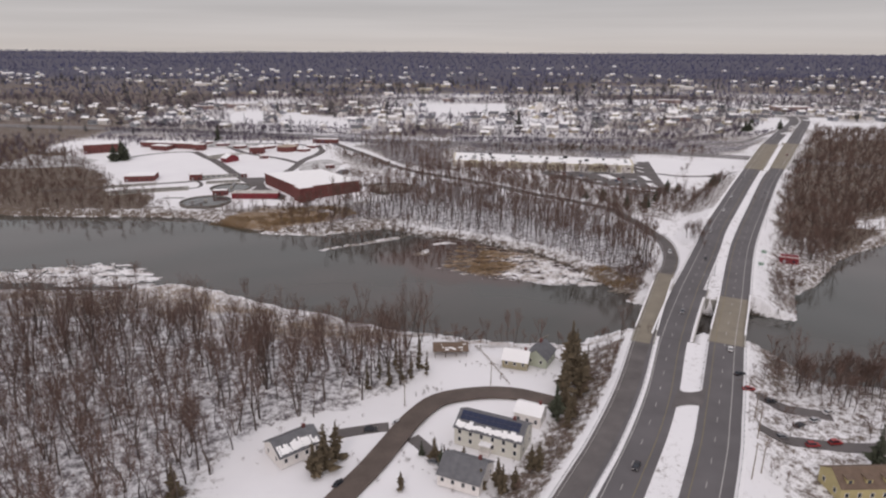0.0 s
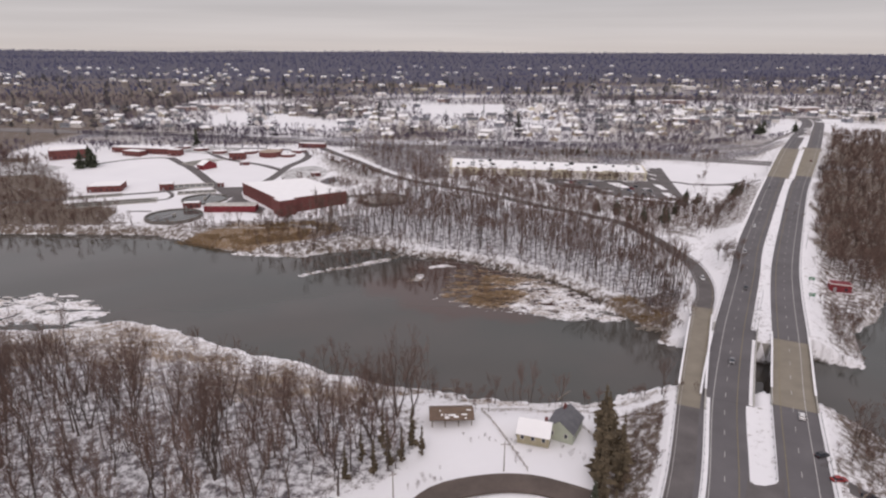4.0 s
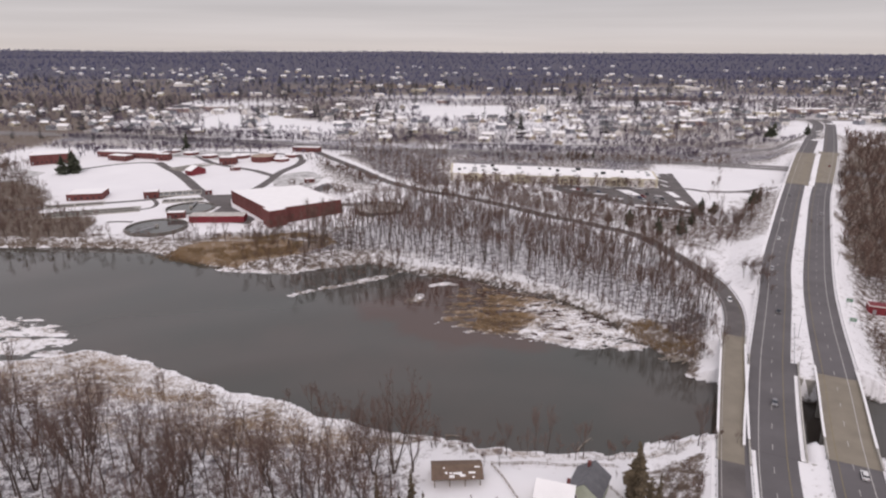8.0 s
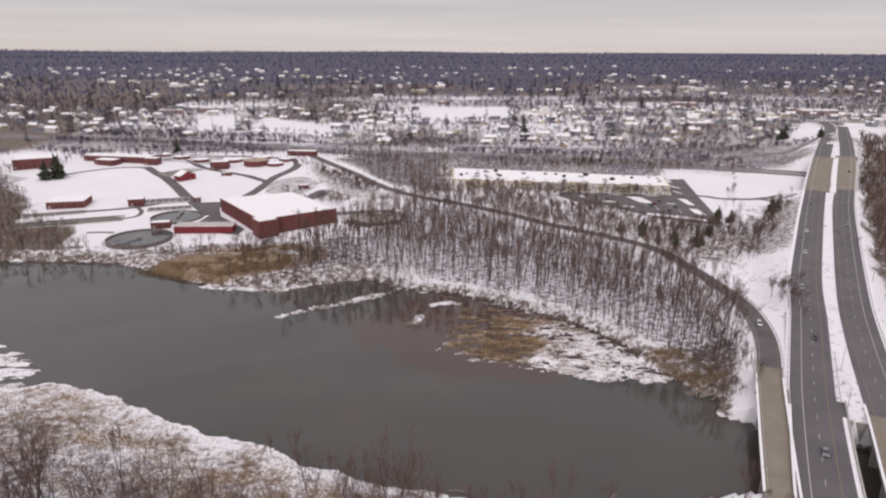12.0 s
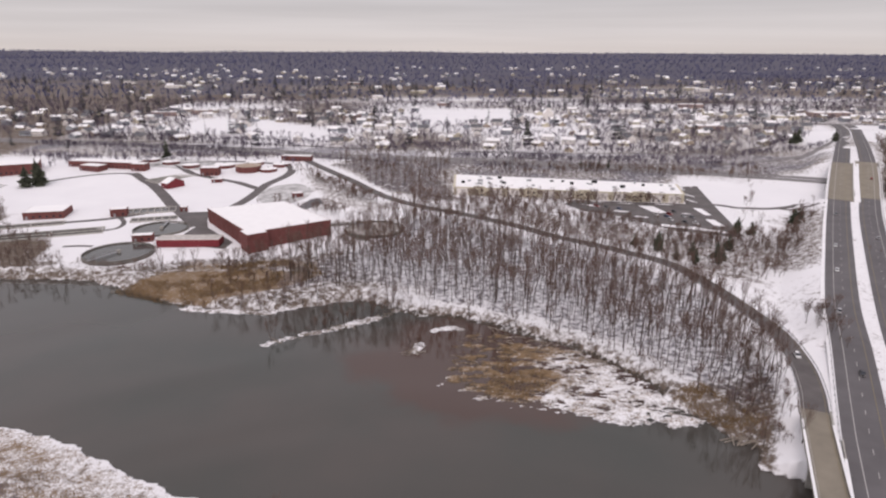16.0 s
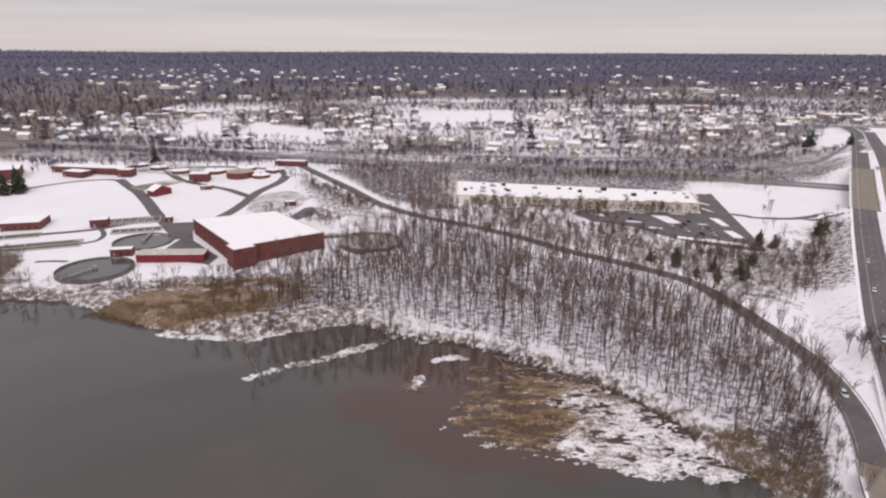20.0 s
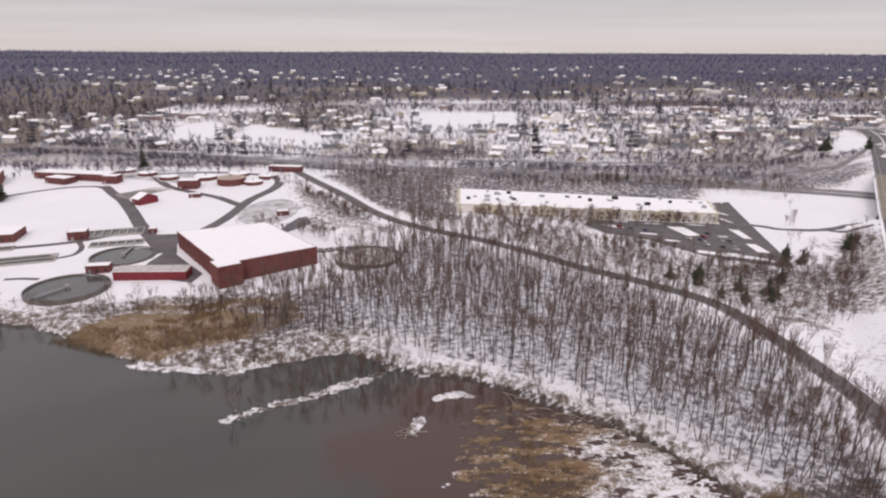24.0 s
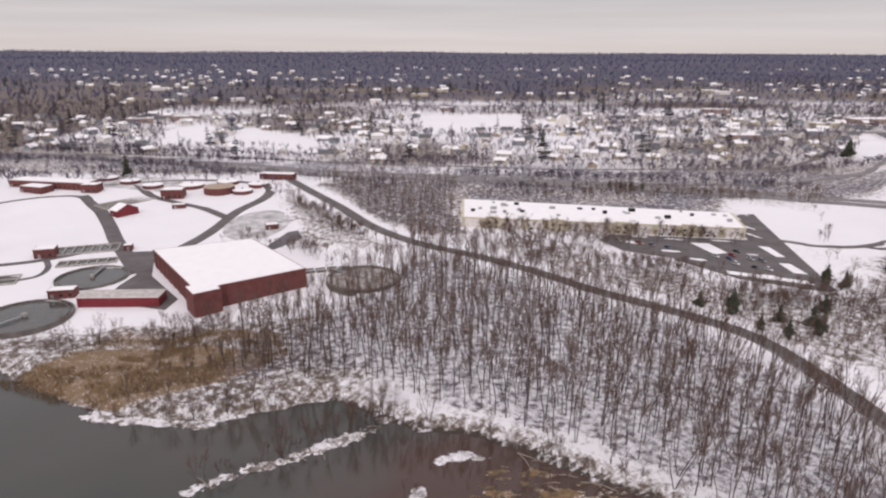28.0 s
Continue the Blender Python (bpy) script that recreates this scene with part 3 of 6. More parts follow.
litter, mud = litter * (1 - k) + 0.585 * k, mud * (1 - k) + 0.42 * k
k = soft_inside(X, Y, [(-84, 600), (-20, 590), (0, 600), (-40, 660), (-90, 735), (-104, 690), (-80, 650)], 8)
litter = litter * (1 - k) + 0.56 * k
ramp_d, _, _ = line_distance(X, Y, RAMP)
k = np.maximum(sstep(ramp_d, 13, 8), soft_inside(X, Y, [(240, 680), (226, 594), (272, 572), (300, 600), (340, 660)], 4))
litter = litter * (1 - k) + 0.36 * k
k = soft_inside(X, Y, [(-58, 130), (60, 130), (58, 240), (4, 246), (-8, 208), (-40, 186), (-62, 176)], 5)
litter = litter * (1 - k) + 0.37 * k
k = soft_inside(X, Y, [(104, 132), (104, 205), (150, 212), (240, 200), (240, 130)], 6)
litter = litter * (1 - k) + 0.545 * k
verge_d, verge_i, verge_s = line_distance(X, Y, RAMP)
k = sstep(verge_d, 26, 17) * sstep(verge_d, 6, 9) * (verge_s > 0) * (Y > 110) * (Y < 240)
litter = litter * (1 - k) + 0.6 * k
verge_d, verge_i, verge_s = line_distance(X, Y, EAST)
k = sstep(verge_d, 13, 19) * sstep(verge_d, 60, 40) * (verge_s < 0) * (Y > 278) * (Y < 400)
litter = litter * (1 - k) + 0.575 * k
# beyond 1250 m the share grows, so haze is coloured into the far ground
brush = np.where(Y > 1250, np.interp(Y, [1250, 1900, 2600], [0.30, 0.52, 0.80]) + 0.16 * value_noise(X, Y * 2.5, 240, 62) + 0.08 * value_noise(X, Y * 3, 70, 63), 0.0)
k = soft_inside(X, Y, [(-440, 930), (-440, 846), (-100, 800), (30, 728), (45, 700), (216, 656), (232, 700), (330, 700), (440, 760), (440, 800), (330, 830), (-80, 870)], 10)
brush = np.maximum(brush, k * (0.50 + 0.10 * value_noise(X, Y * 2, 22, 64)))
brush = np.maximum(brush, 0.5 * soft_inside(X, Y, WOODS["triangle"], 8))
brush = np.maximum(brush, 0.485 * soft_inside(X, Y, WOODS["bank"], 8))
brush = np.maximum(brush, 0.47 * soft_inside(X, Y, WOODS["near"], 8))
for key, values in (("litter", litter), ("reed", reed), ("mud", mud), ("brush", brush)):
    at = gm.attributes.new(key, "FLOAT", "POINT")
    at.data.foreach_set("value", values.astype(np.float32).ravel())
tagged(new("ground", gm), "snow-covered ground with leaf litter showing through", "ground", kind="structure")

wm = mesh_of("water", [(-900, 150, 0), (900, 150, 0), (900, 560, 0), (-900, 560, 0)], [(0, 1, 2, 3)], [WATER])
tagged(new("water", wm), "calm dark grey-green river water", "river", kind="structure")


def fine_sheet(name, x0, x1, y0, y1, step, height, shares, label, category):
    """A finely broken sheet that lies awash: only what stands out of the water is kept."""
    xs, ys = np.arange(x0, x1, step), np.arange(y0, y1, step)
    u, v = np.meshgrid(xs, ys)
    z = height(u, v)
    idx = np.arange(u.size).reshape(u.shape)
    q = np.stack([idx[:-1, :-1], idx[:-1, 1:], idx[1:, 1:], idx[1:, :-1]], -1).reshape(-1, 4)
    q = q[(z.ravel()[q] > 0.0).any(axis=1)]
    used, back = np.unique(q, return_inverse=True)
    me = mesh_of(name, np.stack([u, v, z], -1).reshape(-1, 3)[used], back.reshape(-1, 4), [GROUND], smooth=True)
    for key, values in zip(("litter", "reed", "mud"), shares(u, v, z)):
        at = me.attributes.new(key, "FLOAT", "POINT")
        at.data.foreach_set("value", np.broadcast_to(values, u.shape).astype(np.float32).ravel()[used])
    return tagged(new(name, me), label, category, kind="stuff")


def edge_of(u, v, poly):
    d, _, _ = line_distance(u, v, np.repeat(np.array([*poly, poly[0]], float), 3, axis=0))
    return np.where(inside(u, v, poly), d, -d)


def streaks(u, v, seed, flat=2.2):
    return value_noise(u, v * flat, 7.3, seed) * 0.30 + value_noise(u + v * 0.6, v * flat, 2.6, seed + 1) * 0.22 + value_noise(u - v * 0.4, v * flat, 1.15, seed + 2) * 0.16


def marsh_height(u, v):
    rim = sstep(edge_of(u, v, MARSH), -6, 12)
    lift = np.interp(u + (v - 350) * 0.2, [6, 30, 60, 100], [0.16, 0.26, 0.36, 0.34])
    return -0.40 + rim * (0.22 + lift) + streaks(u, v, 201) * (0.25 + 0.8 * rim)


def marsh_shares(u, v, z):
    east = sstep(u - (v - 350) * 0.25 + value_noise(u, v * 1.5, 12, 207) * 14, 34, 66)
    south = sstep(edge_of(u, v, MARSH), 10, 2) * (v < 362)
    white = np.maximum(east * 0.95, south) * sstep(v, 398, 366)
    fleck = value_noise(u + v, v * 2.6, 3.1, 208) * 0.05 + value_noise(u - v, v * 2.2, 1.3, 209) * 0.05
    return 0.50 + 0.07 * value_noise(u, v, 5, 205), 0.655 - 0.175 * white + fleck, 0.575 - 0.08 * white - 0.12 * sstep(z, 0.05, 0.3) + fleck


fine_sheet("marsh", 0, 110, 312, 400, 0.5, marsh_height, marsh_shares, "frozen marsh of tan tussocks fading into broken snow", "marsh")
fine_sheet("river_ice", -256, -134, 316, 372, 0.7, lambda u, v: -0.30 + 0.52 * sstep(edge_of(u, v, ICE), -4, 7) + streaks(u, v, 211) * (0.3 + 0.85 * sstep(edge_of(u, v, ICE), -4, 4)) - 0.5 * sstep(np.abs(value_noise(u, v * 2.0, 26, 215)), 0.10, 0.02),
           lambda u, v, z: (0.49 + 0.06 * value_noise(u, v * 2, 8, 216), 0.46 + 0.06 * value_noise(u, v * 2, 11, 217), 0.36 + 0.14 * sstep(z, 0.1, 0.0) + 0.05 * value_noise(u, v * 2, 2.1, 218)), "broken snowy ice lying on the river's edge", "ice")
for (line, half), seed in zip(SPITS, (221, 231, 241, 251)):
    lo, hi = line.min(axis=0) - 5, line.max(axis=0) + 5
    fine_sheet("snowy_spit", lo[0], hi[0], lo[1], hi[1], 0.4, lambda u, v: 0.27 - (line_distance(u, v, line)[0] / half) ** 2 * 0.45 + streaks(u, v, seed, 1.3) * 1.5,
               lambda u, v, z: (0.535 + 0.09 * value_noise(u, v, 3, seed + 5), 0.42, 0.44 + 0.1 * sstep(z, 0.16, 0.0) + 0.07 * value_noise(u, v, 1.6, seed + 6)), "low snowy spit of driftwood in the river", "spit")


# ---------------------------------------------------------------- roads
def ribbon(line, left, right, zfun, up=0.0, thick=0.0, i0=0, i1=None):
    """Corners and faces of a strip along a line, from left to right of it, at the height zfun(y, index)."""
    i1 = len(line) if i1 is None else i1
    p = line[i0:i1]
    d = np.gradient(p, axis=0)
    n = np.stack([-d[:, 1], d[:, 0]], 1) / np.linalg.norm(d, axis=1)[:, None]
    z = zfun(p[:, 1], np.arange(i0, i0 + len(p))) + up
    a = np.column_stack([p + n * left, z])
    b = np.column_stack([p + n * right, z])
    k = len(p)
    if not thick:
        v = np.vstack([a, b])
        i = np.arange(k - 1)
        return v, np.stack([i, i + k, i + k + 1, i + 1], 1)
    low = np.array([0, 0, thick])
    v = np.vstack([a, b, a - low, b - low])
    i = np.arange(k - 1)
    f = [np.stack([i, i + k, i + k + 1, i + 1], 1), np.stack([i + 2 * k, i + 2 * k + 1, i + 3 * k + 1, i + 3 * k], 1),
         np.stack([i, i + 1, i + 2 * k + 1, i + 2 * k], 1), np.stack([i + k, i + 3 * k, i + 3 * k + 1, i + k + 1], 1),
         np.array([[0, 2 * k, 3 * k, k], [k - 1, 2 * k - 1, 4 * k - 1, 3 * k - 1]])]
    return v, np.vstack(f)


def strip(name, line, left, right, zfun, mat, parent=None, up=0.0, thick=0.0, i0=0, i1=None, label=""):
    v, f = ribbon(line, left, right, zfun, up, thick, i0, i1)
    ob = new(name, mesh_of(name, v, f, [mat]))
    ob.parent = parent
    if label:
        ob["label"] = label
    return ob


def dashes(name, line, offset, zfun, parent, period=12.19, length=3.05, width=0.2, up=0.06, mat=None):
    """Painted lane dashes along a line."""
    seg = np.linalg.norm(np.diff(line, axis=0), axis=1)
    s = np.concatenate([[0], np.cumsum(seg)])
    vs, fs = [], []
    for a in np.arange(0, s[-1] - length, period):
        q = np.array([[np.interp(t, s, line[:, 0]), np.interp(t, s, line[:, 1])] for t in (a, a + length)])
        d = (q[1] - q[0]) / length
        n = np.array([-d[1], d[0]])
        i = np.interp(a, s, np.arange(len(line)))
        k = len(vs)
        for c, w in ((q[0], -1), (q[0], 1), (q[1], 1), (q[1], -1)):
            e2 = c + n * (offset + w * width / 2)
            vs.append((e2[0], e2[1], float(zfun(np.array(c[1]), np.array(i))) + up))
        fs.append((k, k + 3, k + 2, k + 1))
    ob = new(name, mesh_of(name, vs, fs, [mat or LINE]))
    ob.parent = parent
    return tagged(ob, kind="stuff")


hz = lambda y, i: highway_z(y)
road_west = strip("road", WEST, 7.0, -7.0, hz, ASPHALT, thick=0.2)
tagged(road_west, "grey asphalt highway carriageway with wide shoulders", "road", kind="structure")
road_east = strip("road", EAST, 6.6, -6.6, hz, ASPHALT, thick=0.2)
tagged(road_east, "grey asphalt highway carriageway with lane dashes", "road", kind="structure")
for line, road, inner in ((WEST, road_west, -5.2), (EAST, road_east, 5.2)):
    sgn = 1 if line is EAST else -1
    dashes("lane_dash", line, sgn * 0.6, hz, road)
    strip("edge_line", line, sgn * 4.3 + 0.11, sgn * 4.3 - 0.11, hz, YELLOW, road, up=0.06)
    strip("edge_line", line, -sgn * 3.2 + 0.13, -sgn * 3.2 - 0.13, hz, LINE, road, up=0.06)
rz = lambda y, i: ramp_z(y, i) - 0.07
ramp_road = tagged(strip("road", RAMP, 4.2, -4.2, rz, ASPHALT_OLD, thick=0.2), "dark worn asphalt slip road curving beside the highway", "road", kind="structure")
strip("edge_line", RAMP, 3.35, 3.2, rz, LINE, ramp_road, up=0.06)
strip("edge_line", RAMP, -3.2, -3.35, rz, YELLOW, ramp_road, up=0.06)
pz = lambda y, i: base_height(PARALLEL[np.asarray(i, int), 1]) + 0.25
par = tagged(strip("road", PARALLEL, 14, 1.5, pz, PALE_ROAD, thick=0.3), "pale grey divided road beyond the works", "road", kind="structure")
strip("lane_line", PARALLEL, 6.1, 5.8, pz, LINE, par, up=0.03)
par2 = tagged(strip("road", PARALLEL, -1.5, -14, pz, PALE_ROAD, thick=0.3), "pale grey divided road beyond the works", "road", kind="structure")
strip("lane_line", PARALLEL, -5.8, -6.1, pz, LINE, par2, up=0.03)
sz = lambda y, i: 0 * y + 4.75
street = tagged(strip("road", STREET, 3.9, -3.9, sz, SLUSH, thick=0.6), "wet brown-grey residential street between snowbanks", "road", kind="structure")


# ---------------------------------------------------------------- bridges
def at_y(line, y):
    return int(np.argmax(line[:, 1] > y))


def bridge(line, y0, y1, left, right, zfun, deck_mat, label, piers):
    i0, i1 = at_y(line, y0), at_y(line, y1) + 1
    m = thing("road_bridge", pose(0, 0, 0), label, "bridge")
    strip("deck", line, left, right, zfun, deck_mat, m, up=0.035, thick=0.9, i0=i0, i1=i1)
    for side, w in ((left, -0.45), (right, 0.45)):
        strip("parapet", line, side + (0 if w < 0 else w), side + (w if w < 0 else 0), zfun, CONCRETE, m, up=0.9, thick=0.95, i0=i0, i1=i1, label="pale concrete parapet")
    for k in range(4):
        o = left + (right - left) * (k + 0.5) / 4
        strip("girder", line, o + 0.25, o - 0.25, zfun, STEEL, m, up=-0.86, thick=1.1, i0=i0, i1=i1)
    for f in piers:
        i = int(i0 + (i1 - i0) * f)
        p, d = line[i], line[i + 1] - line[i - 1]
        a = math.degrees(math.atan2(d[1], d[0]))
        bm = boxes((-0.7, right + 0.6, -2, 0.7, left - 0.6, float(zfun(p[1], i)) - 2.0))
        o = part("pier", bm, CONCRETE, m)
        o.matrix_world = pose(p[0], p[1], 0, 0, 0, a)
    for i in (i0, i1 - 1):
        p, d = line[i], line[i] - line[i - 1]
        a = math.degrees(math.atan2(d[1], d[0]))
        o = part("abutment", boxes((-0.9, right, -1.5, 0.9, left, float(zfun(p[1], i)) - 0.9)), CONCRETE, m)
        o.matrix_world = pose(p[0], p[1], 0, 0, 0, a)
    return m


bridge(EAST, 230, 278, 7.0, -7.0, hz, DECK, "tan concrete highway bridge deck over the river", (0.35, 0.7))
bridge(WEST, 234, 290, 7.4, -9.6, hz, ASPHALT, "grey asphalt highway bridge with snowy parapets", (0.35, 0.7))
bridge(RAMP, 231, 312, 4.6, -4.6, rz, DECK, "tan concrete slip road bridge over the river", (0.3, 0.65))
bridge(WEST, 580, 704, 7.4, -9.4, hz, DECK, "tan concrete overpass deck with snowy parapets", (0.33, 0.66))
bridge(EAST, 580, 704, 10.0, -8.2, hz, DECK, "tan concrete overpass deck with snowy parapets", (0.33, 0.66))
far_median = strip("snow_bank", WEST, -9.5, -13.6, hz, SNOW, up=0.3, thick=1.0, i0=at_y(WEST, 578), i1=at_y(WEST, 706))
tagged(far_median, "snow-filled median between the overpass decks", "snow", kind="structure")
for side, y0 in ((-9.7, 285.0), (-9.7, 236.0)):
    i = at_y(WEST, y0)
    d = WEST[i + 1] - WEST[i - 1]
    o = part("retaining_wall", boxes((-0.5, -8.2, -1.5, 0.5, 0.0, 8.7)), CONCRETE)
    n_ = np.array((-d[1], d[0])) / np.hypot(*d)
    o.matrix_world = pose(*(WEST[i] + n_ * side), 0, 0, 0, math.degrees(math.atan2(d[1], d[0])))
    tagged(o, "pale concrete retaining wall across the median", "retaining wall", kind="structure")


# ---------------------------------------------------------------- trees
def tube(p0, p1, r0, r1, sides, V, F):
    """A tapered stick; r1 of nought makes a point."""
    ax = np.subtract(p1, p0)
    ax = ax / (np.linalg.norm(ax) + 1e-9)
    u = np.cross(ax, (0.3, 0.9, 0.2) if abs(ax[2]) > 0.8 else (0, 0, 1))
    u /= np.linalg.norm(u)
    w = np.cross(ax, u)
    k = len(V)
    ring = [math.cos(2 * math.pi * i / sides) * u + math.sin(2 * math.pi * i / sides) * w for i in range(sides)]
    V.extend(np.add(p0, r0 * q) for q in ring)
    if r1 <= 0:
        V.append(np.array(p1, float))
        F.extend((k + i, k + (i + 1) % sides, k + sides) for i in range(sides))
    else:
        V.extend(np.add(p1, r1 * q) for q in ring)
        for i in range(sides):
            j = (i + 1) % sides
            F.append((k + i, k + j, k + sides + j))
            F.append((k + i, k + sides + j, k + sides + i))


def bare_tree(seed, height=20.0, stems=1, first=0.3, angle=0.5, levels=3, kids=3, twigs=6, girth=0.27, fine=0.035, up=0.25):
    """A leafless tree that forks into ever finer limbs: (trunk and limbs), (twigs), each as corners and triangles.
    first: the share of the height below the first fork; angle: how far the forks spread."""
    r = random.Random(seed)
    TV, TF, CV, CF = [], [], [], []
    unit = lambda q: q / (np.linalg.norm(q) + 1e-9)
    jog = lambda k: np.array([r.gauss(0, k), r.gauss(0, k), r.gauss(0, k * 0.6)])

    def spray(p, d, length, n):
        for _ in range(n):
            q = unit(d + jog(0.5) + (0, 0, 0.12))
            tube(p + jog(0.05 * length), p + q * length * r.uniform(0.55, 1.25), fine, 0, 3, CV, CF)

    def grow(p, d, length, rad, level):
        V, F = (TV, TF) if level < 2 else (CV, CF)
        e = unit(d + jog(0.12) + (0, 0, 0.08))
        mid, end = p + d * length * 0.5, p + d * length * 0.5 + e * length * 0.5
        sides = 5 if level == 0 else 3
        if level < levels:
            tube(p, mid, rad, rad * 0.8, sides, V, F)
            tube(mid, end, rad * 0.8, rad * 0.6, sides, V, F)
        else:
            tube(p, end, rad, 0, 3, V, F)
            spray(p + (end - p) * 0.35, e, length * 0.6, twigs // 3)
            spray(p + (end - p) * 0.7, e, length * 0.65, twigs // 3)
            spray(end, e, length * 0.5, twigs - 2 * (twigs // 3))
            return
        turn = r.uniform(0, 6.3)
        n = max(2, kids + r.choice((-1, 0, 0, 1)))
        for k in range(n + 1):
            a = turn + 6.283 * k / n + r.uniform(-0.4, 0.4)
            out = np.array([math.cos(a), math.sin(a), 0.0])
            last = k == n
            if last and level == 0 and first > 0.45:
                continue
            q = unit(e + out * angle * r.uniform(0.6, 1.3) * (1.4 if last else 1) + (0, 0, up))
            start = p + (end - p) * r.uniform(0.45, 0.75) if last else end
            grow(start, q, length0 * 0.72 ** level * r.uniform(0.75, 1.15) * (0.75 if last else 1), rad * (0.4 if last else 0.52), level + 1)

    length0 = height * (1 - first) * 0.42
    for k in range(stems):
        a = 6.283 * k / stems + r.uniform(-0.6, 0.6)
        lean = 0.05 + (0.22 * r.uniform(0.5, 1.3) if stems > 1 else 0.0)
        d = unit(np.array([math.cos(a) * lean, math.sin(a) * lean, 1.0]))
        base = np.array([math.cos(a), math.sin(a), 0]) * (0.25 if stems > 1 else 0)
        tube(base - d * 0.6, base, girth * 1.15, girth, 5, TV, TF)
        grow(base, d, height * first * r.uniform(0.85, 1.1), girth * (1 if stems == 1 else 0.8), 0)
    return np.array(TV), np.array(TF), np.array(CV), np.array(CF)


def conifer(seed, height=14.0, width=0.27, whorls=15, per=9, fat=1.0, ragged=0.35):
    """Trunk and drooping needled boughs."""
    r = random.Random(seed)
    TV, TF, CV, CF = [], [], [], []
    tube((0, 0, -0.4), (0, 0, height), height * 0.014 + 0.06, 0.02, 6, TV, TF)
    for k in range(whorls):
        f = 0.1 + 0.88 * k / (whorls - 1)
        ln = (height * width * (1.02 - f) * 1.05 + 0.35) * r.uniform(0.72, 1.15) * (1 - 0.45 * max(0.0, 0.3 - f))
        for j in range(per):
            a = 2 * math.pi * (j + r.random() * 0.7) / per + k
            if r.random() < ragged * 0.4:
                continue
            L = ln * r.uniform(1.0 - ragged, 1.2) * (0.8 + 0.35 * math.sin(k * 1.7 + j * 0.9))
            z = height * f + r.uniform(-0.4, 0.4)
            d = np.array([math.cos(a), math.sin(a), r.uniform(-0.25, 0.15)])
            s = np.array([-d[1], d[0], 0])
            p0, p1 = np.array([0, 0, z]), np.array([0, 0, z]) + d * L
            m1 = p0 + d * L * 0.55
            w = (L * 0.22 + 0.12) * fat
            i = len(CV)
            CV.extend([p0, m1 + s * w + (0, 0, -0.12 * L), m1 - s * w + (0, 0, -0.12 * L), p1, m1 + np.array([0, 0, 0.10 * L + 0.1])])
            CF.extend([(i, i + 1, i + 4), (i, i + 4, i + 2), (i + 1, i + 3, i + 4), (i + 2, i + 4, i + 3), (i, i + 2, i + 1), (i + 1, i + 2, i + 3)])
    return np.array(TV), np.array(TF), np.array(CV), np.array(CF)


def woodland(name, kinds, places, label, mats, rs, category="wood"):
    """Many trees joined into one mesh. places: x, y, z, scale."""
    vs, fs, ms, k = [], [], [], 0
    for i, (x, y, z, s) in enumerate(places):
        tv, tf, cv, cf = kinds[rs.randint(len(kinds))]
        a = rs.uniform(0, 2 * math.pi)
        c, sn = math.cos(a), math.sin(a)
        R = np.array([[c, -sn, 0], [sn, c, 0], [0, 0, 1]]).T * s
        v = np.vstack([tv, cv]) @ R * np.array([1, 1, rs.uniform(0.85, 1.15)]) + (x, y, z)
        vs.append(v)
        fs.append(np.vstack([tf, cf + len(tv)]) + k)
        ms.append(np.concatenate([np.zeros(len(tf), int), np.ones(len(cf), int)]))
        k += len(v)
    me = mesh_of(name, np.vstack(vs), np.vstack(fs), mats, np.concatenate(ms))
    return tagged(new(name, me), label, category, kind="stuff")


def scatter(poly, spacing, rs, keep=lambda x, y: np.ones(len(x), bool)):
    """Jittered places over an outline."""
    p = np.array(poly, float)
    xs = np.arange(p[:, 0].min(), p[:, 0].max(), spacing)
    ys = np.arange(p[:, 1].min(), p[:, 1].max(), spacing)
    x, y = [q.ravel() for q in np.meshgrid(xs, ys)]
    x, y = x + rs.uniform(-0.6, 0.6, x.shape) * spacing, y + rs.uniform(-0.6, 0.6, x.shape) * spacing
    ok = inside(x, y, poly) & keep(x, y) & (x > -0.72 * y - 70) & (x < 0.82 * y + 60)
    return x[ok], y[ok]


def single_trees(kinds, places, label, mats, group, rs, name="tree", category="tree"):
    """Trees that stand as things of their own, with a trunk and a crown each."""
    base = []
    for k, (tv, tf, cv, cf) in enumerate(kinds):
        base.append((mesh_of("trunk", tv, tf, [mats[0]]), mesh_of("crown", cv, cf, [mats[1]])))
    for x, y, z, s in places:
        t, c = base[rs.randint(len(base))]
        root = thing(name, pose(x, y, z, 0, 0, rs.uniform(0, 360)) @ Matrix.Diagonal((s, s, s * rs.uniform(0.9, 1.12), 1)), label, category, group)
        for nm, me in (("trunk", t), ("crown", c)):
            o = new(nm, me)
            o.parent = root


def on_land(x, y, rs, lo=0.8, hi=1.2):
    return list(zip(x, y, gz(x, y), rs.uniform(lo, hi, len(x))))


rs = np.random.RandomState(7)
TALL = [bare_tree(i, 25, 1 + i % 4 // 3, 0.50, 0.42, 3, 2, 9, 0.23, 0.046, 0.5) for i in range(7)]
WIDE = [bare_tree(20 + i, 24, 1 + (i * 2) % 3, 0.33, 0.42, 3, 2, 8, 0.34, 0.036, 0.45) for i in range(8)]
TALL_MID = [bare_tree(100 + i, 25, 1, 0.50, 0.42, 3, 2, 7, 0.24, 0.06, 0.5) for i in range(8)]
WIDE_MID = [bare_tree(120 + i, 24, 1 + i % 4 // 3, 0.30, 0.44, 3, 2, 7, 0.33, 0.055, 0.45) for i in range(8)]
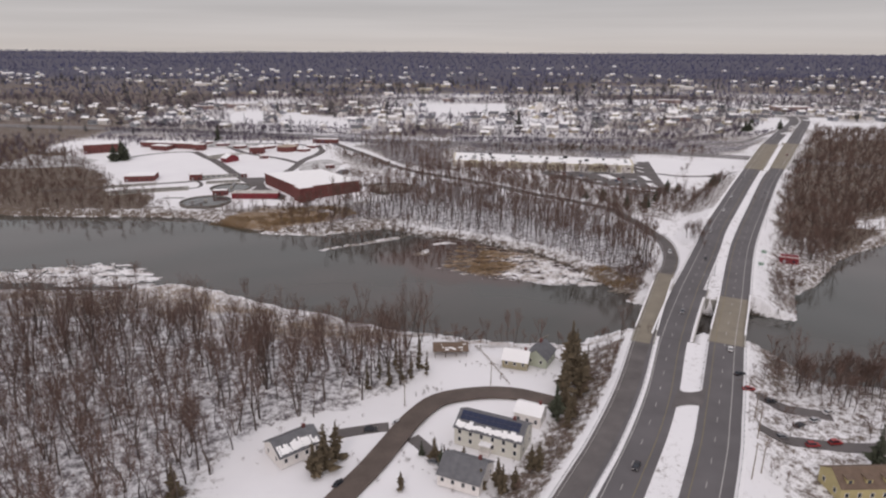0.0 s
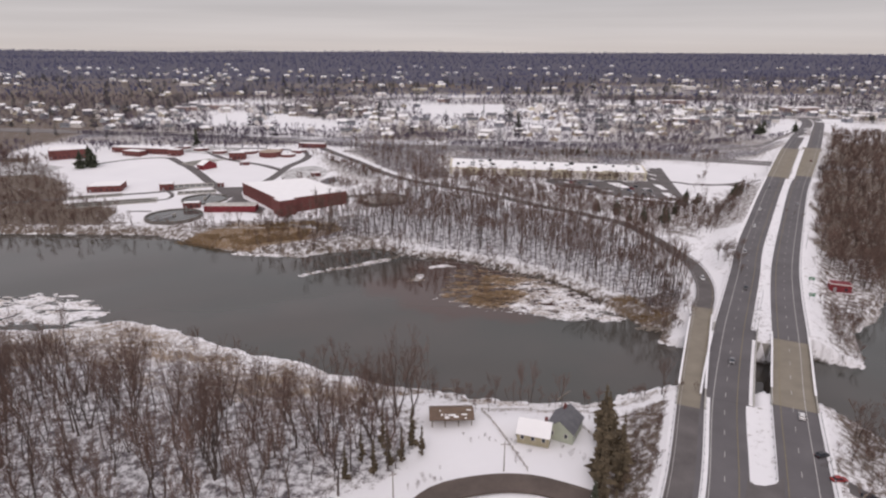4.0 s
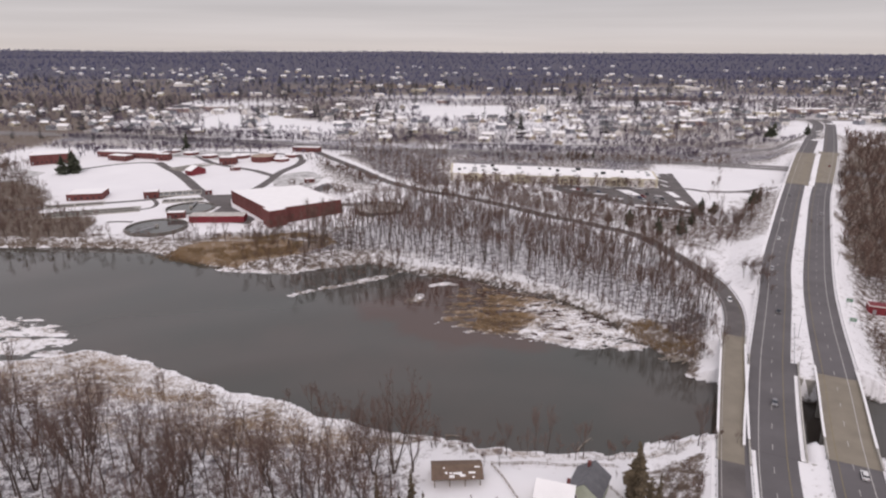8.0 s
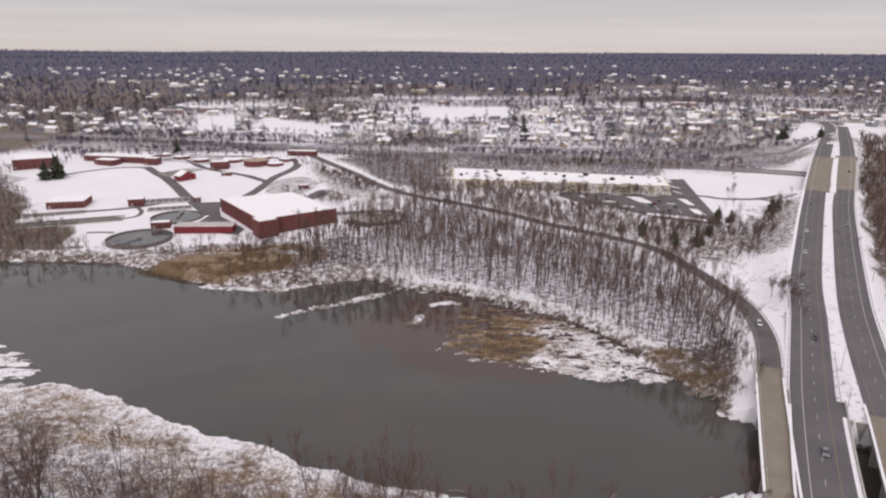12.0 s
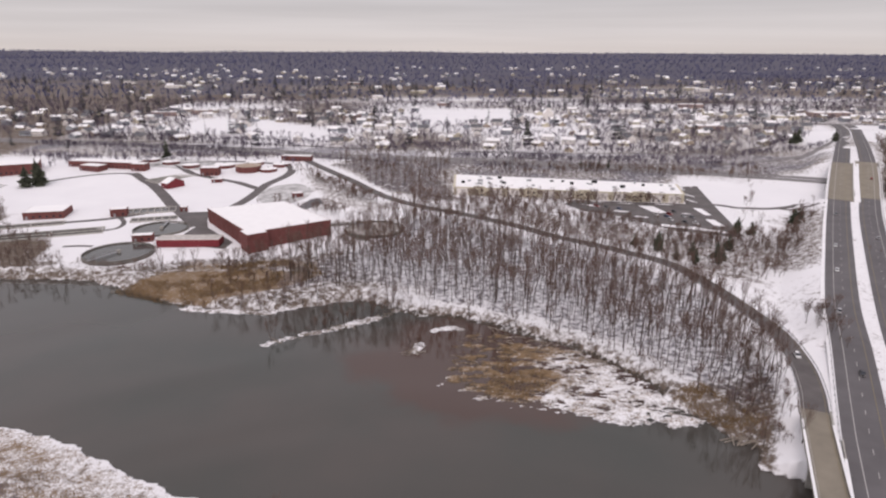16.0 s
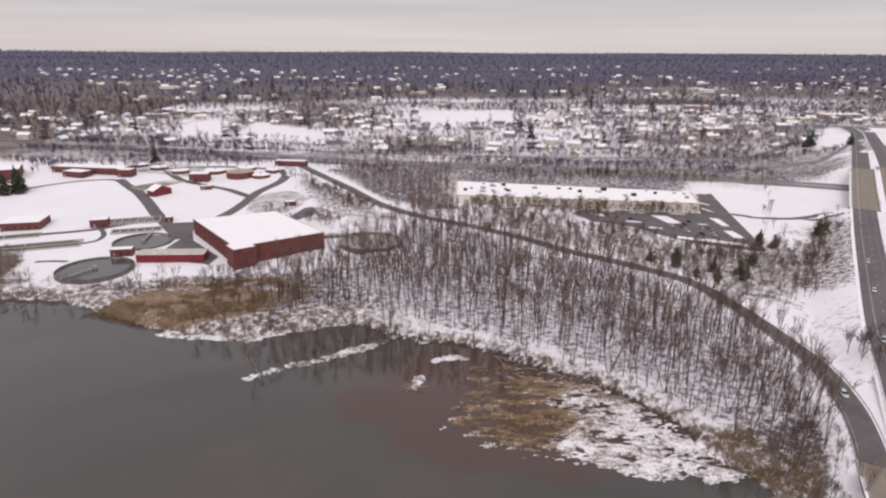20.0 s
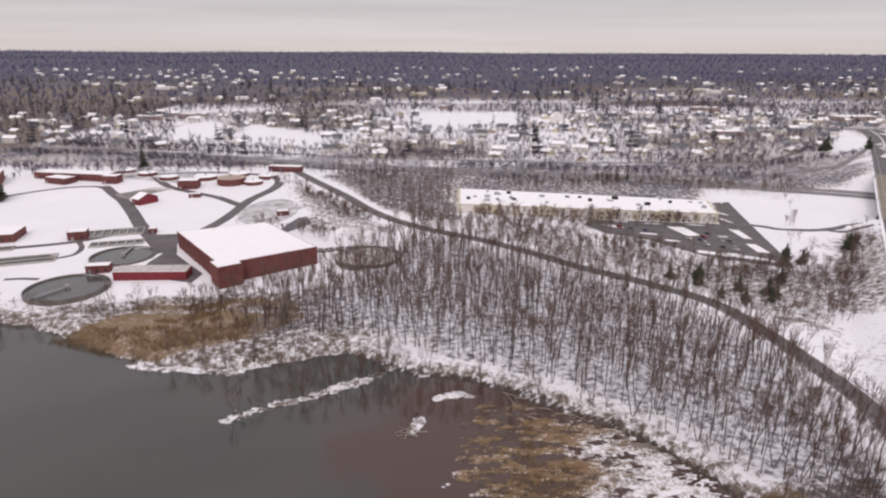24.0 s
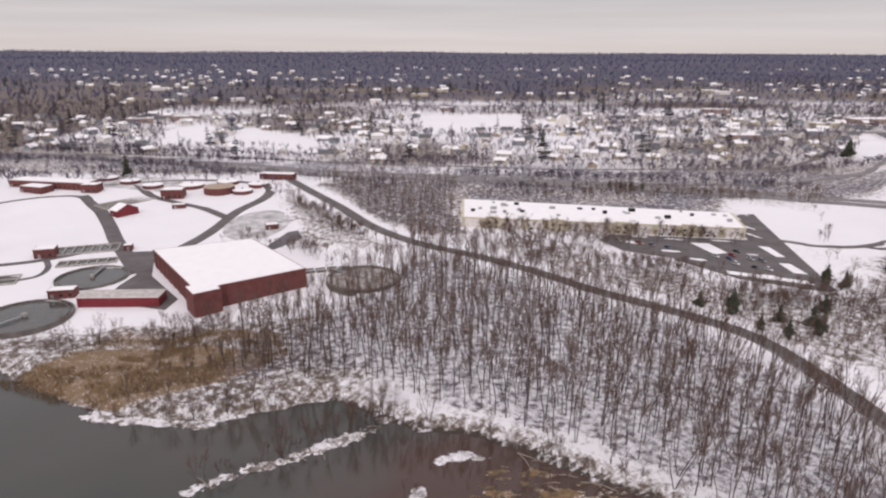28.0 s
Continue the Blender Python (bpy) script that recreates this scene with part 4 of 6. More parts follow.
SLIM = [bare_tree(140 + i, 13, 1, 0.3, 0.5, 2, 3, 7, 0.15, 0.075, 0.4) for i in range(6)]
BUSH = [bare_tree(40 + i, 4.2, 3, 0.25, 0.6, 1, 2, 5, 0.05, 0.045, 0.25) for i in range(6)]

# the near wood, south of the river
x, y = scatter(WOODS["near"], 7.4, rs, lambda a, b: water_depth(a, b) > np.interp(a, [-90, -40, -10, 0], [46, 36, 12, 4]))
pl = on_land(x, y, rs, 0.62, 1.2)
pl += on_land(rs.uniform(-195, -140, 14), rs.uniform(196, 236, 14), rs, 1.2, 1.6)
front = sorted(pl, key=lambda q: -q[1] + abs(q[0] + 60) * 0.3)[:150]
rest = [q for q in pl if q not in front]
single_trees(WIDE + TALL[:2], front, "bare grey-brown riverside tree standing in snow", (BARK, TWIG), "trees on the near bank", rs)
woodland("woodland", WIDE_MID + TALL_MID[:3], rest, "dense bare winter woodland on snow", (BARK, TWIG), rs)
x, y = scatter(WOODS["near"], 8, rs, lambda a, b: water_depth(a, b) > np.interp(a, [-90, -40, -10, 0], [34, 28, 12, 6]))
woodland("undergrowth", BUSH, on_land(x, y, rs, 0.5, 1.1), "brown leafless undergrowth on snow", (BARK, TWIG), rs, "shrubs")
# the wood on the far bank, inside the slip road's bend
x, y = scatter(WOODS["bank"], 5.6, rs)
pl = on_land(x, y, rs, 0.7, 1.05)
pl.sort(key=lambda q: q[1])
single_trees(TALL, pl[:150], "slender bare tree on the far bank", (BARK, TWIG), "trees on the far bank", rs)
woodland("woodland", TALL_MID, pl[150:], "dense bare winter woodland of slender trunks", (BARK, TWIG), rs)
x, y = scatter(WOODS["bank"], 9, rs)
woodland("undergrowth", BUSH, on_land(x, y, rs, 0.4, 0.8), "brown leafless undergrowth on snow", (BARK, TWIG), rs, "shrubs")
for key, gap, kinds in (("triangle", 6.4, [tuple(q * 0.68 if q.dtype.kind == "f" else q for q in t) for t in TALL_MID]), ("verge", 5.0, SLIM + SLIM + BUSH), ("pond", 8, SLIM + BUSH), ("booth", 6.5, SLIM), ("shore", 4.6, SLIM + BUSH), ("west", 6.0, SLIM + SLIM + BUSH)):
    x, y = scatter(WOODS[key], gap, rs, lambda a, b: (line_distance(a, b, EAST)[0] > (25 if key in ("booth", "shore") else 9)) & (water_depth(a, b) > 0.6) & (np.hypot(a - 211, b - 340) > 19))
    woodland("woodland", kinds, on_land(x, y, rs, 0.6, 1.0), "bare winter woodland on snow", (BARK, TWIG), rs)

# cheaper trees for the distance
FAR = [bare_tree(80 + i, 13, 1, 0.24, 0.75, 1, 4, 6, 0.3, 0.17, 0.25) for i in range(8)]
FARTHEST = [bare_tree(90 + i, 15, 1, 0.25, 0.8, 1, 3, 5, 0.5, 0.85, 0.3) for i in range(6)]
FAR_PINE = [conifer(70 + i, 17, 0.3, 8, 6, 1.9) for i in range(3)] + [conifer(76 + i, 14, 0.42, 7, 7, 2.1) for i in range(2)]
x, y = scatter(WOODS["east"], 8.2, rs)
woodland("woodland", FAR, on_land(x, y, rs, 0.9, 1.4), "dense bare woodland beside the highway", (BARK, TWIG), rs)
print("trees done")

# ---------------------------------------------------------------- the works: large halls
def hall(name, outline, z0, z1, wall, label, category, roof=ROOF_SNOW, rim=0.5, lip=0.35):
    """A flat-roofed block over an outline: wall, parapet coping and the snow on its roof."""
    m = thing(name, pose(0, 0, 0), label, category)
    bm = bmesh.new()
    prism(bm, outline, z0 - 1.0, z1 - rim)
    part("wall", bm, wall, m)
    c = np.mean(outline, axis=0)
    bm = bmesh.new()
    big = [tuple(c + (np.array(p) - c) * 1.006) for p in outline]
    prism(bm, big, z1 - rim, z1 - 0.06)
    part("coping", bm, wall, m)
    bm = bmesh.new()
    prism(bm, [tuple(c + (np.array(p) - c) * 0.985) for p in outline], z1 - 0.06, z1 + 0.12)
    part("roof", bm, roof, m, "snow-covered flat roof")
    return m


hall("warehouse", [(-145, 573), (-100, 508), (-92, 517), (-56, 540), (-96, 594)], 1.5, 15.4, BRICK, "red brick hall with a flat snow-covered roof", "industrial building")
wh = bpy.data.objects["warehouse"]
tower = [(-108, 515), (-101, 505), (-90.5, 512.5), (-97.5, 522.5)]
bm = bmesh.new()
prism(bm, tower, 1.0, 15.42)
part("corner_tower", bm, BRICK, wh, "weathered red brick corner block")
bm = bmesh.new()
prism(bm, [(-107.6, 515), (-101, 505.5), (-90.9, 512.5), (-97.6, 522.1)], 15.42, 15.6)
part("roof", bm, ROOF_SNOW, wh, "snow-covered flat roof")


# ---------------------------------------------------------------- the town
def house_mesh(w, d, h, rise):
    """Walls, roof slabs of a gabled house, ridge along x."""
    bm = bmesh.new()
    a, b = w / 2, d / 2
    lo = [(-a, -b), (a, -b), (a, b), (-a, b)]
    V = [bm.verts.new((x, y, -0.6)) for x, y in lo] + [bm.verts.new((x, y, h)) for x, y in lo] + [bm.verts.new((-a, 0, h + rise)), bm.verts.new((a, 0, h + rise))]
    for f in ((0, 1, 5, 4), (2, 3, 7, 6), (1, 2, 6, 9, 5), (3, 0, 4, 8, 7), (4, 5, 9, 8), (6, 7, 8, 9), (3, 2, 1, 0)):
        bm.faces.new([V[i] for i in f])
    rb = bmesh.new()
    o, t = 0.4, 0.22
    k = rise / b
    for s in (-1, 1):
        p = [(-a - o, s * (b + o), h - o * k + 0.03), (a + o, s * (b + o), h - o * k + 0.03), (a + o, 0, h + rise + 0.03), (-a - o, 0, h + rise + 0.03)]
        lo_ = [rb.verts.new(q) for q in p]
        hi_ = [rb.verts.new((q[0], q[1], q[2] + t)) for q in p]
        for f in ((0, 1, 2, 3), (7, 6, 5, 4), (0, 4, 5, 1), (1, 5, 6, 2), (2, 6, 7, 3), (3, 7, 4, 0)):
            rb.faces.new([(lo_ + hi_)[i] for i in f])
    for q in (bm, rb):
        bmesh.ops.recalc_face_normals(q, faces=q.faces)
    return bm, rb


def window_rows(w, d, h):
    bm = bmesh.new()
    n = max(2, int(w / 2.6))
    for z in ([1.0, 3.7] if h > 4.5 else [1.1]):
        for i in range(n):
            x = -w / 2 + w * (i + 0.5) / n
            for s in (-1, 1):
                box(bm, x - 0.5, s * d / 2 - 0.04, z, x + 0.5, s * d / 2 + 0.04, z + 1.4)
    return bm


SIDING = [WHITE, CREAM, material("grey_siding", (0.4, 0.42, 0.45), 0.7, 0.1, 0.5, 6), material("tan_siding", (0.45, 0.38, 0.3), 0.7, 0.1, 0.5, 6), WHITE,
          material("slate_siding", (0.3, 0.31, 0.34), 0.7, 0.1, 0.5, 6)]
HOUSES = []
hr = random.Random(5)
for i in range(9):
    w, d, h, rise = hr.uniform(11, 16), hr.uniform(8, 10), hr.choice((3.2, 5.6, 5.6)), hr.uniform(2.2, 3.4)
    meshes = []
    for bm in (*house_mesh(w, d, h, rise), window_rows(w, d, h), boxes((w * 0.2, 0.4, h + rise * 0.3, w * 0.2 + 0.8, 1.2, h + rise + 0.9))):
        me = bpy.data.meshes.new("house")
        bm.to_mesh(me)
        bm.free()
        meshes.append(me)
    for me, mt in zip(meshes, (SIDING[i % 6], ROOF_SNOW if i % 4 else GREY_ROOF, DARK_GLASS, BRICK)):
        me.materials.append(mt)
    HOUSES.append(meshes)


def blocked(x, y):
    """True where roads or the works lie."""
    d = np.minimum(line_distance(x, y, WEST)[0], line_distance(x, y, EAST)[0])
    return (d < 26) | (line_distance(x, y, PARALLEL)[0] < 24)


def open_field(x, y):
    r = np.zeros(np.shape(x), bool)
    for f in FIELDS:
        r |= inside(x, y, f)
    return r


town = [(-900, 990), (-400, 930), (-60, 860), (330, 815), (640, 1000), (1100, 1000), (1100, 1420), (-900, 1420)]
x, y = scatter(town, 40, rs, lambda a, b: ~blocked(a, b) & ~open_field(a, b))
for a, b in zip(x[:320], y[:320]):
    k = rs.randint(len(HOUSES))
    root = thing("house", pose(a, b, float(gz(a, b)), 0, 0, rs.choice((0, 90)) + rs.normal(0, 12)), "suburban gabled house with snow on its roof" if k % 4 else "suburban gabled house with a grey shingle roof", "house", "houses of the town")
    for nm, me in zip(("wall", "roof", "window", "chimney"), HOUSES[k]):
        o = new(nm, me)
        o.parent = root
        if nm == "window":
            o["kind"] = "stuff"


def far_houses(name, x, y, label):
    vs, fs, ms, k = [], [], [], 0
    for a, b in zip(x, y):
        i = rs.randint(len(HOUSES))
        ang = rs.choice((0, 1.57)) + rs.normal(0, 0.2)
        c, s = math.cos(ang), math.sin(ang)
        z = float(gz(a, b))
        for j, me in enumerate(HOUSES[i][:2]):
            v = np.empty(len(me.vertices) * 3, np.float32)
            me.vertices.foreach_get("co", v)
            v = v.reshape(-1, 3) * 1.1 @ np.array([[c, s, 0], [-s, c, 0], [0, 0, 1]]) + (a, b, z)
            me.calc_loop_triangles()
            f = np.empty(len(me.loop_triangles) * 3, np.int32)
            me.loop_triangles.foreach_get("vertices", f)
            vs.append(v)
            fs.append(f.reshape(-1, 3) + k)
            ms.append(np.full(len(f) // 3, i % 6 if j == 0 else (6 if i % 4 else 7)))
            k += len(v)
    me = mesh_of(name, np.vstack(vs), np.vstack(fs), SIDING + [ROOF_SNOW, GREY_ROOF], np.concatenate(ms))
    return tagged(new(name, me), label, "houses", kind="stuff")


x, y = scatter([(-1500, 1420), (1500, 1420), (2300, 2900), (-2300, 2900)], 74, rs, lambda a, b: value_noise(a, b * 3, 260, 51) > 0.05 + (b - 1420) / 4000)
far_houses("distant_houses", x, y, "distant snowy-roofed suburban houses among trees")

# trees of the town and of the distance
clear = lambda a, b: ~blocked(a, b) & ~open_field(a, b) & (value_noise(a, b * 2.2, 90, 41) > -0.45)
clumped = lambda a, b: value_noise(a, b * 2.5, 150, 42) + 0.5 * value_noise(a, b * 2.5, 60, 43) > -0.25
x, y = scatter(town, 12, rs, clear)
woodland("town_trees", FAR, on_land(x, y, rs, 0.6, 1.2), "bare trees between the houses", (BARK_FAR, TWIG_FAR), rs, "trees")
x, y = scatter([(-1700, 1420), (1700, 1420), (2200, 2600), (-2200, 2600)], 22, rs, clumped)
# the blue of these distant crowns is haze coloured into the twigs
woodland("distant_trees", FARTHEST, on_land(x, y, rs, 0.5, 0.95), "distant bare trees of the suburb", (TWIG_HAZE, TWIG_HAZE), rs, "trees")
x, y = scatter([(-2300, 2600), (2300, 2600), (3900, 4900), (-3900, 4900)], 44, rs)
woodland("far_woods", FARTHEST, on_land(x, y, rs, 0.9, 1.3), "dark wooded plain towards the horizon", (TWIG_HAZE, TWIG_HAZE), rs, "wood")
x, y = scatter([(-900, 860), (1100, 860), (1500, 2100), (-1500, 2100)], 46, rs, lambda a, b: ~blocked(a, b) & ~open_field(a, b) & (value_noise(a, b * 2, 120, 81) > -0.1))
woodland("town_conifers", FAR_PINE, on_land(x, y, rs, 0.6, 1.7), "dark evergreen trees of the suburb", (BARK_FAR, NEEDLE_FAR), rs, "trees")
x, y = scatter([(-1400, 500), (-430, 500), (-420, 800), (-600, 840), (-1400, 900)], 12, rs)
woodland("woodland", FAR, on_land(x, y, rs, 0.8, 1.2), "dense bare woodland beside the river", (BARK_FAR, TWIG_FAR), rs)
print("town done")

# ---------------------------------------------------------------- draped pavements
def pave(name, outline, mat, label, category="pavement", up=0.12, step=5.0, parent=None, kind="structure"):
    """A paved sheet over an outline that follows the ground."""
    bm = bmesh.new()
    bm.faces.new([bm.verts.new((x, y, 0)) for x, y in outline])
    p = np.array(outline)
    for axis in (0, 1):
        n = (1, 0, 0) if axis == 0 else (0, 1, 0)
        for c in np.arange(p[:, axis].min() + step, p[:, axis].max(), step):
            bmesh.ops.bisect_plane(bm, geom=bm.verts[:] + bm.edges[:] + bm.faces[:], plane_co=tuple(c * k for k in n), plane_no=n)
    bmesh.ops.triangulate(bm, faces=bm.faces[:])
    v = np.array([w.co for w in bm.verts])
    for w, z in zip(bm.verts, gz(v[:, 0], v[:, 1])):
        w.co.z = z + up
    bmesh.ops.recalc_face_normals(bm, faces=bm.faces)
    if bm.faces and sum(f.normal.z for f in bm.faces) < 0:
        bmesh.ops.reverse_faces(bm, faces=bm.faces)
    ob = part(name, bm, mat, parent)
    return tagged(ob, label, category, kind=kind)


def path_strip(name, points, half, mat, label, up=0.1):
    ln = smooth_line(points, 4)
    o = strip(name, ln, half, -half, lambda y, i: gz(ln[np.asarray(i, int), 0], ln[np.asarray(i, int), 1]), mat, up=up, thick=0.25)
    return tagged(o, label, "road", kind="structure")


def ellipse(cx, cy, a, b, n=40):
    return [(cx + a * math.cos(2 * math.pi * i / n), cy + b * math.sin(2 * math.pi * i / n)) for i in range(n)]


def ring_bm(r0, r1, z0, z1, n=48):
    """An upright round wall."""
    bm = bmesh.new()
    rows = [[bm.verts.new((r * math.cos(2 * math.pi * i / n), r * math.sin(2 * math.pi * i / n), z)) for i in range(n)] for r, z in ((r0, z0), (r0, z1), (r1, z1), (r1, z0))]
    for a, b in zip(rows, rows[1:] + rows[:1]):
        for i in range(n):
            bm.faces.new((a[i], a[(i + 1) % n], b[(i + 1) % n], b[i]))
    bmesh.ops.recalc_face_normals(bm, faces=bm.faces)
    return bm


def disc_bm(r, z, n=48):
    bm = bmesh.new()
    bmesh.ops.create_circle(bm, cap_ends=True, segments=n, radius=r, matrix=Matrix.Translation((0, 0, z)))
    return bm


# ---------------------------------------------------------------- the treatment works
path_strip("road", [(-262, 735), (-242, 708), (-227, 688), (-205, 652), (-188, 622), (-172, 597), (-158, 575), (-150, 562)], 4.5, ASPHALT_OLD, "dark cleared asphalt service road")
path_strip("road", [(-160, 580), (-146, 593), (-137, 622), (-133, 650), (-130, 690), (-120, 722), (-118, 745), (-130, 766), (-160, 782), (-215, 784), (-262, 770)], 4.2, ASPHALT_OLD, "dark cleared asphalt service road")
path_strip("road", [(-133, 672), (-160, 700), (-185, 716), (-210, 735), (-235, 770)], 3.5, ASPHALT_OLD, "dark cleared asphalt service road")
path_strip("road", [(-327, 701), (-318, 712), (-295, 729), (-270, 734), (-255, 724)], 2.2, ASPHALT_OLD, "dark cleared asphalt service road")
path_strip("road", [(-330, 545), (-254, 570), (-216, 583), (-192, 602), (-182, 612)], 2.6, ASPHALT_OLD, "narrow cleared service path")
path_strip("road", [(-209, 553), (-202, 558), (-201, 566), (-204, 575), (-210, 584)], 1.6, ASPHALT_OLD, "narrow curling service path")
path_strip("road", [(-218, 521), (-209, 522), (-200, 521)], 1.4, ASPHALT_OLD, "short dark path beside the settling tank")
pave("pavement", [(-172, 598), (-152, 600), (-147, 576), (-141, 558), (-128, 541), (-116, 526), (-118, 514), (-152, 524), (-152, 545), (-150, 560), (-160, 578)], ASPHALT_OLD, "dark cleared yard beside the brick hall")
pave("pavement", ellipse(-108, 655, 21, 36), DUSTED, "grey paved yard under thin melting snow")
pave("pavement", [(-436, 640), (-352, 655), (-350, 690), (-392, 712), (-436, 715)], DUSTED, "grey paved lot under thin melting snow", step=8)
pave("pavement", [(-330, 786), (-322, 776), (-240, 756), (-200, 742), (-186, 748), (-206, 790), (-262, 800)], DUSTED, "grey paved yard between brick buildings", step=8)
pave("pavement", [(-86, 600), (-72, 622), (-78, 640), (-84, 636), (-92, 604)], ASPHALT, "short dark driveway")


WEEDS = material("dry_weeds_with_snow", (0.24, 0.20, 0.165), 0.95, 0.35, 0.25, 1.6, 0.3, tint=(0.62, 0.59, 0.57))


def clarifier(x, y, r, label, wet=True):
    z = max(float(gz(x + r * math.cos(q), y + r * math.sin(q))) for q in np.arange(0, 6.3, 0.4)) - 0.25
    m = thing("settling_tank", pose(x, y, z), label, "tank")
    part("wall", ring_bm(r - 0.5, r, -3.5, 0.9), OLD_CONCRETE, m)
    part("water" if wet else "weed_bed", disc_bm(r - 0.55, 0.2), TANK_WATER if wet else WEEDS, m, "still dark water" if wet else "dry weeds dusted with snow")
    part("launder", ring_bm(r - 2.2, r - 1.9, 0.1, 0.55), OLD_CONCRETE, m)
    part("walkway", boxes((-0.7, -r, 0.95, 0.7, 0, 1.15)), STEEL, m)
    for s in (-0.7, 0.7):
        part("railing", boxes(*[(s - 0.03, -r + 0.3 + i * (r - 0.6) / 8 - 0.03, 1.15, s + 0.03, -r + 0.36 + i * (r - 0.6) / 8, 2.2) for i in range(9)], (s - 0.03, -r, 2.15, s + 0.03, 0, 2.22)), STEEL, m)
    part("drive_column", boxes((-1.0, -1.0, 0, 1.0, 1.0, 2.0), bevel=0.2), CONCRETE, m)
    return m


for q in ((-178, 507, 20, "round concrete settling tank with dark water"), (-171, 556, 18, "round concrete settling tank with dark water"), (-28, 546, 19, "round weedy concrete tank beside the hall", False)):
    t = clarifier(*q)
    t.rotation_euler = (0, 0, hr.uniform(0, 6))


def basin(x, y, rz_, w, d, cells, rows_, label):
    """A block of open rectangular basins with dividing walls."""
    m = thing("open_basin", pose(x, y, float(gz(x, y)), 0, 0, rz_), label, "tank")
    part("floor", boxes((-w / 2, -d / 2, -1.0, w / 2, d / 2, 0.15)), TANK_WATER, m, "dark standing water")
    for i in range(cells + 1):
        u = -w / 2 + w * i / cells
        part("wall", boxes((u - 0.3, -d / 2 - 0.3, -1.0, u + 0.3, d / 2 + 0.3, 0.9)), CONCRETE, m)
    for j in range(rows_ + 1):
        u = -d / 2 + d * j / rows_
        part("wall", boxes((-w / 2 + 0.31, u - 0.3, -1.0, w / 2 - 0.31, u + 0.3, 0.88)), CONCRETE, m)
    return m


basin(-196, 603, 17, 34, 15, 7, 1, "row of open concrete basins with snowy walls")
basin(-185, 580, 15, 30, 9, 6, 1, "row of open concrete basins with snowy walls")
basin(-238, 545, 18, 62, 14, 2, 2, "long open concrete aeration basins beside snow")
basin(-221, 715, -38, 16, 40, 4, 3, "low concrete filter beds dusted with snow")
basin(-262, 566, 18, 40, 8, 2, 1, "long open concrete aeration basins beside snow")


def block(name, x, y, rz_, w, d, h, wall, roof, label, windows=True, gable=False, category="building"):
    """A small works building with windows, a door and a flat or gabled roof."""
    m = thing(name, pose(x, y, float(gz(x, y)), 0, 0, rz_), label, category)
    if gable:
        a, b = house_mesh(w, d, h, d * 0.22)
        part("wall", a, wall, m)
        part("roof", b, roof, m, "snowy gabled roof" if roof is ROOF_SNOW else "")
    else:
        part("wall", boxes((-w / 2, -d / 2, -1.5, w / 2, d / 2, h - 0.35)), wall, m)
        part("coping", boxes((-w / 2 - 0.15, -d / 2 - 0.15, h - 0.35, w / 2 + 0.15, d / 2 + 0.15, h)), WHITE if wall is RED else wall, m)
        part("roof", boxes((-w / 2 + 0.2, -d / 2 + 0.2, h, w / 2 - 0.2, d / 2 - 0.2, h + 0.15)), roof, m, "snow-covered flat roof" if roof is ROOF_SNOW else "")
    if windows:
        n = max(1, int(w / 4))
        for i in range(n):
            u = -w / 2 + w * (i + 0.5) / n
            part("window" if i else "door", boxes((u - 0.7, -d / 2 - 0.06, 0.0 if i == 0 else 1.0, u + 0.7, -d / 2 + 0.05, min(h - 0.8, 2.3))), DARK_GLASS if i else STEEL, m)
    return m


TAN_WALL = material("tan_brick_wall", (0.36, 0.27, 0.24), 0.8, 0.15, 0.4, 5.0, 0.1)
DUSTED_ROOF = material("dusted_metal_roof", (0.52, 0.49, 0.46), 0.8, 0.3, 0.5, 3)
TAN_ROOF = material("tan_metal_roof", (0.42, 0.33, 0.26), 0.7, 0.15, 0.4, 6)
block("works_building", -141, 523, 0, 38, 10, 4.8, RED, DUSTED_ROOF, "long low red works building beside the brick hall", windows=False)
block("works_building", -173, 531, 8, 12, 6, 4.2, BRICK, ROOF_SNOW, "small red brick pump house")
block("works_building", -214, 592, 15, 11, 8, 5.2, BRICK, ROOF_SNOW, "small red brick pump house with a snowy roof")
block("works_building", -172, 603, 15, 5, 4, 3.2, BRICK, ROOF_SNOW, "small red brick hut")
block("works_building", -264, 592, 10, 26, 20, 5.0, BRICK, ROOF_SNOW, "low red brick works building with a snowy roof")
block("works_shed", -208, 682, -36, 9, 16, 4.6, RED, ROOF_SNOW, "bright red shed with a snowy gabled roof", gable=True)
block("works_building", -190, 729, 5, 16, 12, 7.0, BRICK, ROOF_SNOW, "square red brick building")
block("works_building", -176, 700, 10, 9, 5, 3.0, BRICK, ROOF_SNOW, "small low red brick hut")
block("works_building", -300, 764, -12, 70, 16, 5.5, BRICK, ROOF_SNOW, "long low red brick building with a snowy roof")
block("works_building", -261, 747, -5, 13, 10, 6.5, BRICK, ROOF_SNOW, "square red brick building with a snowy roof")
block("works_building", -305, 748, -20, 22, 12, 5.0, BRICK, ROOF_SNOW, "low red brick building with a snowy roof")
block("works_building", -371, 742, 25, 36, 30, 9.0, BRICK, ROOF_SNOW, "red brick office block with a snowy roof")
block("works_building", -120, 784, -10, 30, 9, 5.0, BRICK, ROOF_SNOW, "long low red brick building with a snowy roof")
block("works_building", -96, 645, 20, 8, 6, 3.4, BRICK, ROOF_SNOW, "small red brick hut beside paving")


